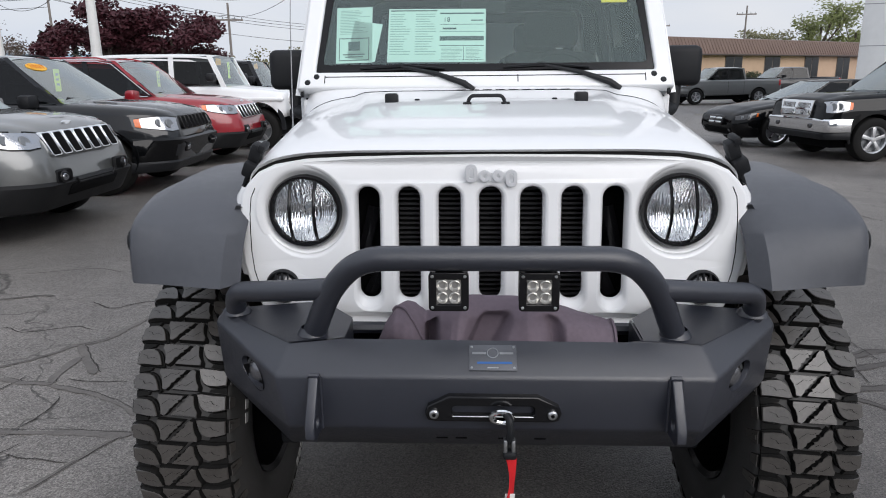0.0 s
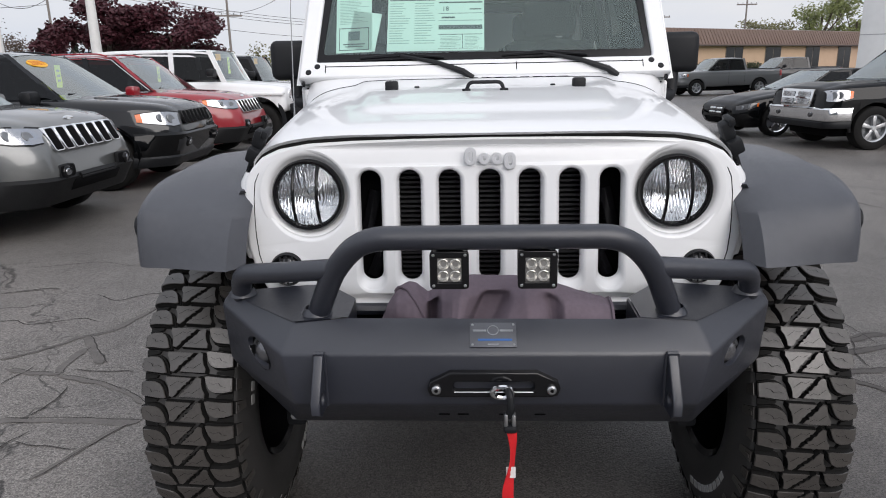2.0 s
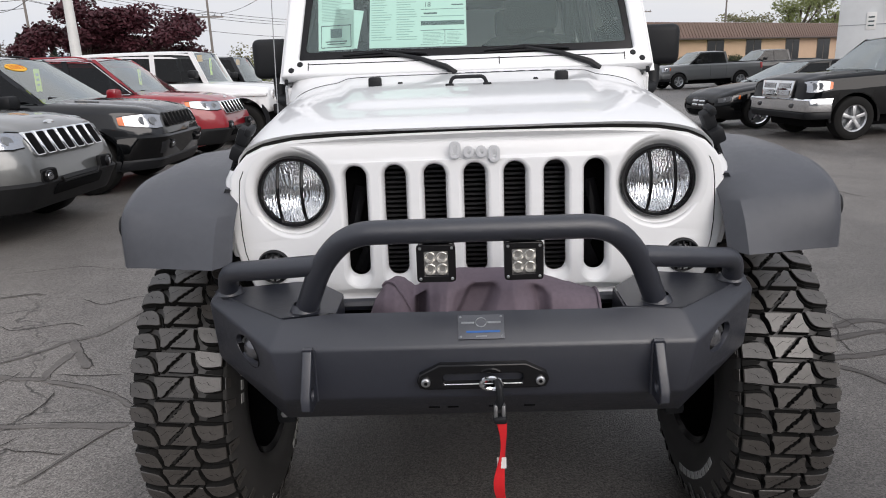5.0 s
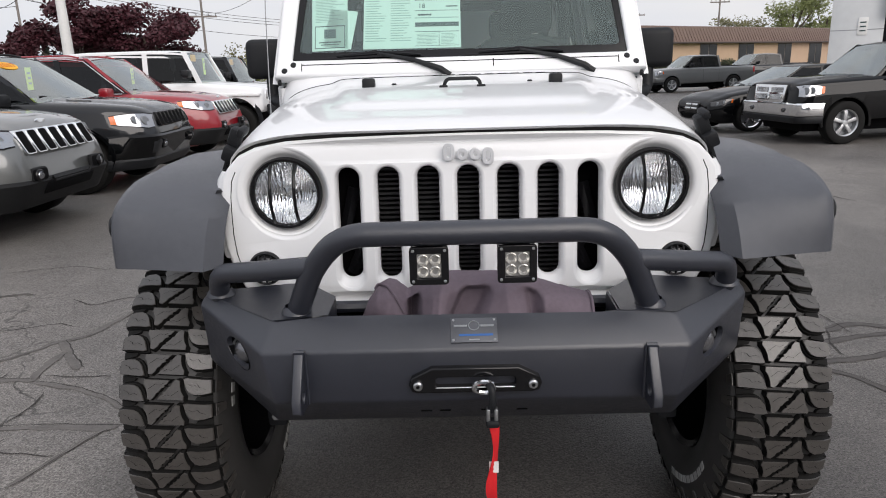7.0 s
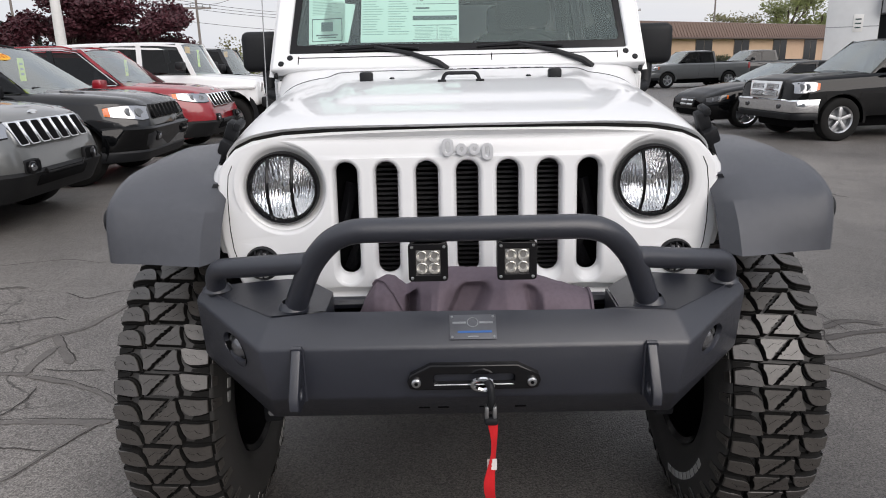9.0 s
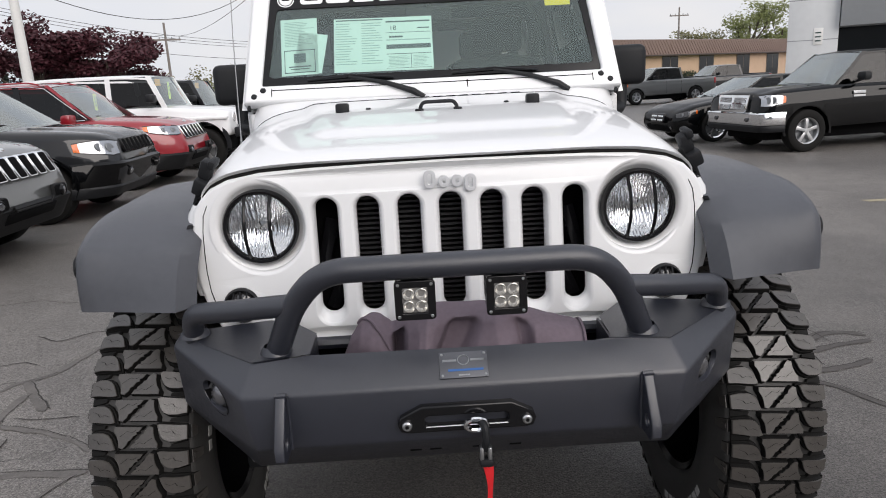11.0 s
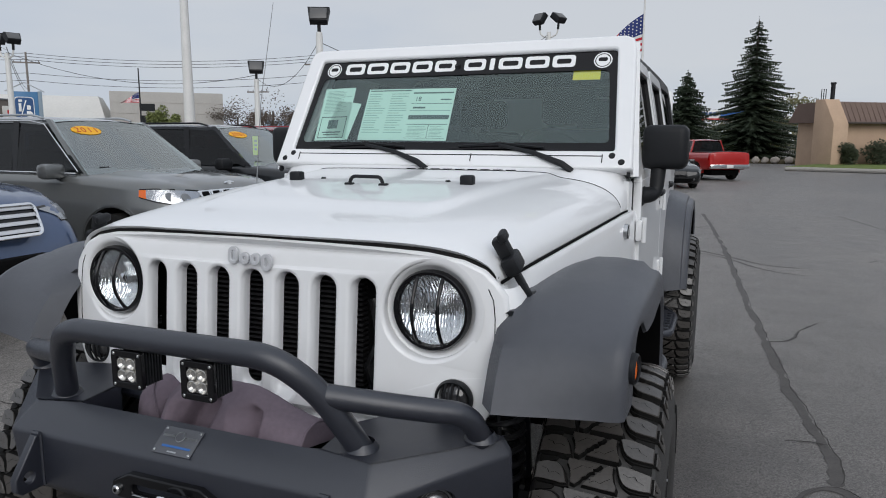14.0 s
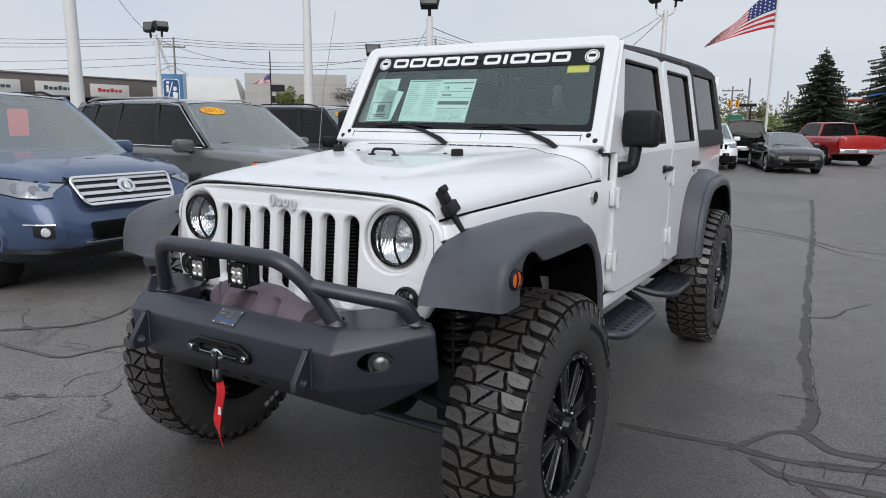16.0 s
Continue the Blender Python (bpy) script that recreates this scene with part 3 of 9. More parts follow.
def taillamps(car, P, z0, z1, depth=0.22):
    for s in (-1, 1):
        bm = B()
        ds = [P["L"] - depth, P["L"] - depth * 0.5, P["L"] - 0.02]
        patch(bm, P, s, ds, [z0] * 3, [z1] * 3, 0.012)
        part("tail_lamp", bm, REDLENS, car, "red tail lamp")


def front_panel(car, name, material, d, y, z, thick=0.03, bevel=0.012, label=""):
    bm = B()
    box(bm, (-d - 0.05, -d + thick), y, z, bevel)
    return part(name, bm, material, car, label)


def slot_grille(car, P, zc, h, w, frame_mat, n=7):
    bm = B()
    x = 0.012
    sw = 2 * w / n
    for i in range(n):
        y = -w + sw * (i + 0.5)
        prism(bm, rrect(sw * 0.86, h, 0.02, 3, y, zc), "yz", -0.04, x + 0.012, 0.005)
    grille = part("grille", bm, frame_mat, car, "seven-slot grille with bright surrounds")
    for i in range(n):
        y = -w + sw * (i + 0.5)
        bm = B()
        prism(bm, rrect(sw * 0.66, h * 0.90, 0.016, 3, y, zc), "yz", 0.0, x + 0.016, 0.002)
        part("slot", bm, DARK, grille)


def bar_grille(car, zc, h, w, n, bar_mat, back_mat, x=0.012):
    bm = B()
    prism(bm, [(-w, zc + h / 2), (w, zc + h / 2), (w * 0.86, zc - h / 2), (-w * 0.86, zc - h / 2)], "yz", -0.05, x, 0.01)
    grille = part("grille", bm, back_mat, car)
    for i in range(n):
        z = zc + h / 2 - h * (i + 0.5) / n
        bm = B()
        box(bm, (x - 0.01, x + 0.022), (-w * (0.97 - 0.1 * i / n), w * (0.97 - 0.1 * i / n)), (z - h / n * 0.26, z + h / n * 0.26), 0.008)
        part("bar", bm, bar_mat, grille)


def windscreen_tag(car, P, y, f, w, h, material, name="price_tag", text="", year=None):
    """A sheet or an oval sticker inside the windscreen; f is its place up the glass."""
    a, b, c, e = P["cab"]
    zb, zr = P["belt"], P["roof"]
    yy = y / P["cw"]
    bow = 0.10 * (1 - yy * yy)
    d = a + (b - a) * f - bow * (1 - 0.5 * f)
    lean = math.atan2(b - a, zr - zb)
    if not text:                            # hung upright close behind the glass
        f2 = f + h / 2 / (zr - zb)
        d = a + (b - a) * f2 - bow * (1 - 0.5 * f2) + 0.035
    if text:                                # stuck flat on the curved glass
        def glass(u, v, off):
            ff = f + v * math.cos(lean) / (zr - zb)
            half = (P["cw"] + (P["rw"] - P["cw"]) * ff) * 0.985
            return Vector((-(a + (b - a) * ff) + 0.10 * (1 - ((y + u) / half) ** 2) * (1 - 0.5 * ff), y + u, zb - 0.02 + (zr - zb + 0.015) * ff)) + off * Vector((math.cos(lean), 0, math.sin(lean)))
        bm = B()
        rings = [[glass(q * w / 2 * math.cos(2 * math.pi * k / 28), q * h / 2 * math.sin(2 * math.pi * k / 28), 0.007 if q < 1 else 0.003) for k in range(28)] for q in (1.0, 0.99, 0.5, 0.02)]
        grid(bm, rings, close_v=True, cap=True)
        tag = part(name, bm, material, car, "", smooth=60)
        ex = (glass(0.05, 0, 0) - glass(-0.05, 0, 0)).normalized()
        ez = ex.cross(glass(0, 0.05, 0) - glass(0, -0.05, 0)).normalized()
        m = Matrix.Translation(glass(0, 0, 0.0085)) @ Matrix((ex, ez.cross(ex), ez)).transposed().to_4x4()
        for k, ch in enumerate(text):
            lettering("digit", ch, h * 0.80, mat_red_digits, tag, m @ pose((k - 1.5) * h * 0.50, 0, 0), 0.001)
        return tag
    m = pose(-d + 0.012, y, zb + (zr - zb) * f + 0.004, 0, 0, math.degrees(math.atan(0.2 * y / P["cw"] ** 2 * (1 - 0.5 * f)))) @ Matrix.Rotation(radians(90), 4, "Z") @ Matrix.Rotation(radians(90), 4, "X")
    bm = B()
    prism(bm, rrect(w, h, 0.008, 2), "xy", -0.002, 0.002)
    tag = part(name, bm, material, car, "", matrix=m)
    for k in range(3):
        bm = B()
        box(bm, (-w * 0.25, w * 0.25), (h * (0.25 - 0.22 * k) - h * 0.05, h * (0.25 - 0.22 * k) + h * 0.05), (0.002, 0.004))
        part("print_bar", bm, INKLIGHT if material is LIME else material, tag)
    return tag


mat_red_digits = mat("red_digits", (0.45, 0.03, 0.01), 0.5)
SILVER_RIM = mat("silver_alloy", (0.55, 0.56, 0.57), 0.3, metal=0.9, var=0.05)
W_SUV = wheel_meshes(0.37, 0.25, 0.235, 5, SILVER_RIM, "suv")
W_TRUCK = wheel_meshes(0.41, 0.27, 0.25, 5, SILVER_RIM, "truck")
W_SEDAN = wheel_meshes(0.355, 0.24, 0.25, 5, CHROME, "sedan")

GREYPAINT = mat("mineral_grey_paint", (0.150, 0.156, 0.155), 0.34, metal=0.45, coat=1.0, var=0.04, vscale=40)
BLACKPAINT = mat("black_paint", (0.003, 0.0033, 0.0038), 0.6, spec=0.0, coat=0.6, var=0.05, vscale=30)
CHARCOAL = mat("charcoal_paint", (0.010, 0.011, 0.013), 0.4, spec=0.1, metal=0.2, coat=1.0, var=0.05, vscale=30)
REDPAINT = mat("deep_red_paint", (0.27, 0.009, 0.018), 0.36, metal=0.0, coat=1.0, var=0.05, vscale=30)
BRIGHTRED = mat("bright_red_paint", (0.42, 0.012, 0.010), 0.35, coat=1.0, var=0.04, vscale=30)
BLUEPAINT = mat("slate_blue_paint", (0.060, 0.095, 0.185), 0.36, metal=0.4, coat=1.0, var=0.05, vscale=30)
# dark grey trim colour, also laid over bumper paint to paint its shade
LOWERGREY = mat("cladding_and_lower_shade", (0.014, 0.0145, 0.0155), 0.55, spec=0.2, var=0.15, vscale=12, bump=0.2, bscale=500, dist=0.002)

SUV = dict(L=4.80, W=1.93, fo=0.88, wb=2.90, r=0.37, lip=0.035, nose=0.80, nosew=0.64, tail=0.4, tailw=0.88,
           top=[(0, 0.92), (0.03, 0.975), (0.08, 1.01), (0.2, 1.045), (0.6, 1.085), (1.3, 1.13), (1.5, 1.14), (4.4, 1.16), (4.7, 1.12), (4.8, 0.95)],
           bot=[(0, 0.40), (0.10, 0.30), (0.4, 0.25), (4.4, 0.28), (4.8, 0.42)],
           cab=(1.28, 2.02, 4.20, 4.62), belt=1.14, roof=1.70, cw=0.87, rw=0.66, mir=(1.62, 1.15, 1.02),
           pillars=[(1.30, 2.04, 0.07), (2.36, 2.52, 0.09), (3.30, 3.30, 0.10), (3.95, 3.85, 0.12), (4.60, 4.18, 0.14)], pp=[1, 0, 0, 0, 1])


def lot_car(name, label, category, x, y, h, P, paint, wheels, group="vehicles parked on the lot", z=None):
    car = thing(name, label, category, group, pose(x, y, ground_z(x, y) if z is None else z, 0, 0, h))
    shell(car, P, paint)
    for ax in (P["fo"], P["fo"] + P["wb"]):
        for s in (-1, 1):
            fit_wheel(car, wheels, -ax, s * (P["W"] / 2 - 0.13), P["r"], s)
    return car


def roof_rails(car, P, material):
    for s in (-1, 1):
        bm = B()
        tube(bm, rounded([(-P["cab"][1] - 0.15, s * P["rw"] * 0.93, P["roof"] + 0.01), (-P["cab"][1] - 0.3, s * P["rw"] * 0.93, P["roof"] + 0.050), (-P["cab"][2] + 0.25, s * P["rw"] * 0.93, P["roof"] + 0.050), (-P["cab"][2] + 0.05, s * P["rw"] * 0.93, P["roof"] + 0.01)], 0.1), 0.013, 8)
        part("roof_rail", bm, material, car)


def lower_fascia(car, P, z0, z1, material, name="lower_bumper"):
    bm = B()
    rows = []
    for i in range(25):
        u = -1 + 2 * i / 24
        s = 1 if u > 0 else -1
        d = 0.5 * max(0, (abs(u) - 0.5) / 0.5) ** 2
        w = plan_w(P, d) if abs(u) > 0.5 else plan_w(P, 0) * abs(u) / 0.5
        o = 0.02
        y = s * (w + (o if abs(u) > 0.5 else 0))
        rows.append([(-d + o * 0.4, y * 0.985, z0), (-d + o, y, z0 + 0.03), (-d + o, y, z1 - 0.03), (-d - 0.01, y * 0.985, z1)])
    grid(bm, rows)
    part(name, bm, material, car)


def fog_lamps(car, P, y, z):
    for s in (-1, 1):
        d = next(k * 0.01 for k in range(60) if plan_w(P, k * 0.01) > y or k == 59)
        d = 0.0 if plan_w(P, 0) > y else d
        bm = B()
        disc(bm, (-d + 0.03, s * y, z), 0.055, (1, s * 0.25, 0), 0.08, 18, 0.01)
        f = part("fog_lamp", bm, GLOSSBLK, car)
        bm = B()
        disc(bm, (-d + 0.034, s * y, z), 0.036, (1, s * 0.25, 0), 0.02, 18, 0.008)
        part("lens", bm, CARLENS, f)


def badge_shape(car, x, y, z, w, h, material=CHROME):
    """A small plain oval emblem."""
    bm = B()
    disc(bm, (0, 0, 0), 0.5, (1, 0, 0), 0.2, 20, 0.1)
    for v in bm.verts:
        v.co = Vector((x + v.co.x * 0.05, y + v.co.y * w, z + v.co.z * h))
    part("emblem", bm, material, car)


def rake_nose(car, lean=0.15, knee=0.66, bulge=0.03, tuck=0.12, reach=0.85):
    """Leans the nose of a finished car back above its bumper and tucks the chin under."""
    done = set()
    for o in car.children_recursive:
        if o.type != "MESH" or o.data.name in done or o.name.split(".")[0] in ("wheel", "tyre", "brake_disc", "windscreen", "price_tag", "year_sticker", "print_bar", "digit"):
            continue
        done.add(o.data.name)
        for v in o.data.vertices:
            x, z = v.co.x, v.co.z
            if x > -reach:
                w = smooth01((x + reach) / (reach * 0.9))
                v.co.x += w * (bulge * math.exp(-((z - knee + 0.08) / 0.10) ** 2) - lean * smooth01((z - knee) / 0.42) - tuck * smooth01((0.50 - z) / 0.26))


# grey 2011 crossover with a chrome seven-slot grille
def chrome_suv(name, label, x, y, h, paint, year=None, tag=None):
    P = dict(SUV, trim=paint)
    c = lot_car(name, label, "car", x, y, h, P, paint, W_SUV)
    cabin(c, P, paint)
    mirrors(c, P, paint)
    handles(c, P, paint, (2.55, 3.45))
    headlamps(c, P, [0.004, 0.05, 0.16, 0.32, 0.50], [0.85, 0.84, 0.85, 0.88, 0.92], [0.955, 0.975, 0.985, 0.99, 0.985], amber=True)
    slot_grille(c, P, 0.868, 0.205, 0.575, CHROME)
    # trim carried up to 0.55, darkening bumper paint that lies in shade
    lower_fascia(c, P, 0.29, 0.55, LOWERGREY)
    for s in (-1, 1):
        for nm, w, h, x, mt in (("fog_trim", 0.235, 0.120, 0.010, LOWERGREY), ("fog_recess", 0.215, 0.100, 0.014, DARK)):
            bm = B()
            prism(bm, rrect(w, h, 0.03, 4, s * 0.50, 0.585), "yz", -0.03, x, 0.004)
            part(nm, bm, mt, c)
    fog_lamps(c, P, 0.53, 0.58)
    bm = B()
    tube(bm, [(0.018, -0.34, 0.545), (0.022, -0.30, 0.50), (0.022, 0.30, 0.50), (0.018, 0.34, 0.545)], 0.012, 8)
    part("bumper_crease", bm, LOWERGREY, c)
    bm = B()
    box(bm, (-0.05, 0.03), (-0.40, 0.40), (0.39, 0.50), 0.02)
    part("lower_intake", bm, DARK, c)
    roof_rails(c, P, STEEL if year else paint)
    for s in (-1, 1):
        bm = B()
        tube(bm, [(-d, s * (P["cw"] + 0.012), P["belt"] - 0.012 + 0.01 * (d - 1.4) / 3) for d in (1.42, 2.4, 3.4, 4.5)], 0.011, 6)
        part("belt_trim", bm, CHROME, c, "bright window trim")
        bm = B()
        tube(bm, [(-d, s * (P["cw"] + (P["rw"] - P["cw"]) * f + 0.010), P["belt"] + (P["roof"] - P["belt"]) * f) for d, f in ((1.40, 0.02), (1.75, 0.48), (2.06, 0.90), (2.3, 0.97), (3.3, 0.98), (4.0, 0.96), (4.25, 0.85), (4.5, 0.03))], 0.008, 6)
        part("window_trim", bm, CHROME, c, "bright window trim")
    badge_shape(c, -0.04, 0, 1.025, 0.16, 0.04)
    taillamps(c, P, 0.95, 1.1)
    if year:
        windscreen_tag(c, P, -0.36, 0.80, 0.36, 0.15, AMBERY, "year_sticker", year)
    if tag:
        windscreen_tag(c, P, tag, 0.46, 0.13, 0.27, LIME)
    rake_nose(c)
    return c


chrome_suv("grey_suv", "grey sport utility car with chrome grille and orange year sticker", -3.70, 4.69, 0.0, GREYPAINT, "2011")
chrome_suv("red_suv", "deep red sport utility car with chrome grille and lime tag", -3.86, 10.24, 0.5, REDPAINT, None, 0.35)

# more vehicles of the lot
c = lot_car("black_suv", "black sport utility car with amber markers and year sticker", "car", -3.75, 7.44, 2.4, dict(SUV, L=4.75, W=1.87, cw=0.85, rw=0.64, roof=1.68, trim=BLACKPAINT), CHARCOAL, W_SUV)
P = dict(SUV, L=4.75, W=1.87, cw=0.85, rw=0.64, roof=1.68)
cabin(c, P, CHARCOAL)
mirrors(c, P, BLACKPL)
handles(c, P, CHARCOAL, (2.5, 3.4))
headlamps(c, P, [0.004, 0.05, 0.14, 0.28, 0.42], [0.79, 0.78, 0.80, 0.82, 0.84], [0.93, 0.95, 0.955, 0.945, 0.93], amber=True)
slot_grille(c, P, 0.87, 0.17, 0.46, GLOSSBLK)
lower_fascia(c, P, 0.30, 0.70, BLACKPAINT)
lower_fascia(c, dict(P, W=1.89), 0.28, 0.42, BLACKPL, "chin_trim")
fog_lamps(c, P, 0.52, 0.56)
taillamps(c, P, 0.95, 1.1)
roof_rails(c, P, BLACKPL)
windscreen_tag(c, P, -0.36, 0.80, 0.36, 0.15, AMBERY, "year_sticker", "2007")
windscreen_tag(c, P, 0.02, 0.48, 0.14, 0.29, LIME)
rake_nose(c, 0.10, 0.70, 0.05)

HIGH = dict(SUV, L=4.78, W=1.91, trim=BLUEPAINT, nosew=0.70, nose=0.72,
            top=[(0, 0.88), (0.03, 0.96), (0.10, 1.01), (0.25, 1.045), (0.7, 1.09), (1.2, 1.13), (1.5, 1.15), (4.4, 1.16), (4.7, 1.12), (4.78, 0.95)])
c = lot_car("blue_suv", "slate blue sport utility car with chrome bar grille, orange tag", "car", -3.80, 1.95, 1.5, HIGH, BLUEPAINT, W_SUV)
cabin(c, HIGH, BLUEPAINT)
mirrors(c, HIGH, BLUEPAINT)
handles(c, HIGH, BLUEPAINT, (2.5, 3.4))
headlamps(c, HIGH, [0.004, 0.06, 0.18, 0.36, 0.54], [0.83, 0.82, 0.83, 0.86, 0.90], [0.925, 0.945, 0.965, 0.975, 0.975], amber=True)
bar_grille(c, 0.865, 0.22, 0.50, 4, BADGE, GLOSSBLK)
bm = B()
tube(bm, [(0.030, y, z) for y, z in rrect(0.97, 0.222, 0.05, 5, 0.0, 0.860)], 0.014, 8, closed=True)
for v in bm.verts:                          # narrower towards the foot
    v.co.y *= 0.90 + 0.12 * (v.co.z - 0.75) / 0.22
part("grille_frame", bm, CHROME, c, "bright frame round the grille")
badge_shape(c, 0.052, 0, 0.885, 0.17, 0.125, CHROME)
badge_shape(c, 0.060, 0, 0.885, 0.115, 0.075, GREYMET)
badge_shape(c, 0.064, 0, 0.885, 0.060, 0.075, CHROME)
front_panel(c, "lower_grille", DARK, 0.0, (-0.42, 0.42), (0.46, 0.60), 0.025)
front_panel(c, "chrome_strip", CHROME, 0.0, (-0.50, 0.50), (0.425, 0.445), 0.035, 0.006)
lower_fascia(c, HIGH, 0.29, 0.40, BLACKPL)
for s in (-1, 1):
    bm = B()
    patch(bm, HIGH, s, [0.03, 0.09, 0.16], [0.50, 0.50, 0.52], [0.61, 0.61, 0.60], 0.006)
    fr = part("fog_surround", bm, BLACKPL, c)
    bm = B()
    p = skin_pt(HIGH, 0.07, 0.555, s, 0.012)
    disc(bm, p, 0.040, (1, s * 0.6, 0), 0.03, 20, 0.01)
    part("fog_lens", bm, REFLECT, fr)
    bm = B()
    tube(bm, [skin_pt(HIGH, d, 0.615, s, 0.014) for d in (0.02, 0.08, 0.16, 0.22)], 0.008, 8)
    part("chrome_trim", bm, CHROME, fr)
roof_rails(c, HIGH, BLACKPL)
windscreen_tag(c, HIGH, 0.02, 0.50, 0.20, 0.27, ORANGETAG)
bm = B()
box(bm, (-0.62, -0.52), (-0.05, 0.05), (1.093, 1.105), 0.004)
part("washer_jets", bm, BLACKPL, c)
rake_nose(c, 0.22, 0.62, 0.03, 0.14)

BOXY = dict(L=4.4, W=1.80, fo=0.55, wb=2.90, r=0.40, lip=0.07, nose=0.20, nosew=0.86, tail=0.15, tailw=0.96, trim=BLACKPL,
            top=[(0, 1.02), (0.03, 1.06), (0.3, 1.10), (1.2, 1.18), (1.4, 1.2), (4.3, 1.2), (4.4, 1.15)], bot=[(0, 0.60), (0.3, 0.50), (4.1, 0.55), (4.4, 0.6)],
            cab=(1.22, 1.52, 4.20, 4.36), belt=1.22, roof=1.80, cw=0.78, rw=0.68, mir=(1.42, 1.36, 0.98),
            pillars=[(1.24, 1.54, 0.10), (2.30, 2.32, 0.10), (3.15, 3.15, 0.12), (4.30, 4.18, 0.16)], pp=[1, 1, 1, 1])
for nm, lab, x, y, paint, tag in (("white_boxy_car", "white four-door boxy off-road car with a lime tag", -3.80, 12.97, WHITE, LIME), ("dark_boxy_car", "dark boxy off-road car with an orange sticker", -4.0, 16.1, CHARCOAL, None)):
    c = lot_car(nm, lab, "car", x, y, 0, BOXY, paint, W_TRUCK, z=ground_z(x, y) + 0.08)
    for w in c.children:
        if w.name.startswith("wheel"):
            w.location.z -= 0.07
    cabin(c, BOXY, paint)
    mirrors(c, BOXY, BLACKPL)
    handles(c, BOXY, BLACKPL, (2.1, 2.95))
    slot_grille(c, BOXY, 0.90, 0.26, 0.36, paint)
    for s in (-1, 1):
        bm = B()
        disc(bm, (0.02, s * 0.50, 0.93), 0.095, (1, 0, 0), 0.05, 24, 0.01)
        part("headlamp", bm, REFLECT, c)
        bm = B()
        disc(bm, (-0.28, s * 0.92, 0.93), 0.035, (0, s, 0), 0.03, 12, 0.01)
        part("side_marker", bm, AMBER, c)
        bm = B()
        box(bm, (-0.98, -0.02), (s * 0.85 - 0.09, s * 0.85 + 0.09), (0.90, 0.97), 0.03)
        part("fender_flare", bm, paint, c)
    front_panel(c, "front_bumper", BLACKPL, -0.12, (-0.85, 0.85), (0.55, 0.74), 0.08, 0.03)
    windscreen_tag(c, BOXY, -0.36, 0.78, 0.24, 0.13, AMBERY, "year_sticker", "")
    if tag:
        windscreen_tag(c, BOXY, 0.10, 0.50, 0.13, 0.34, LIME)


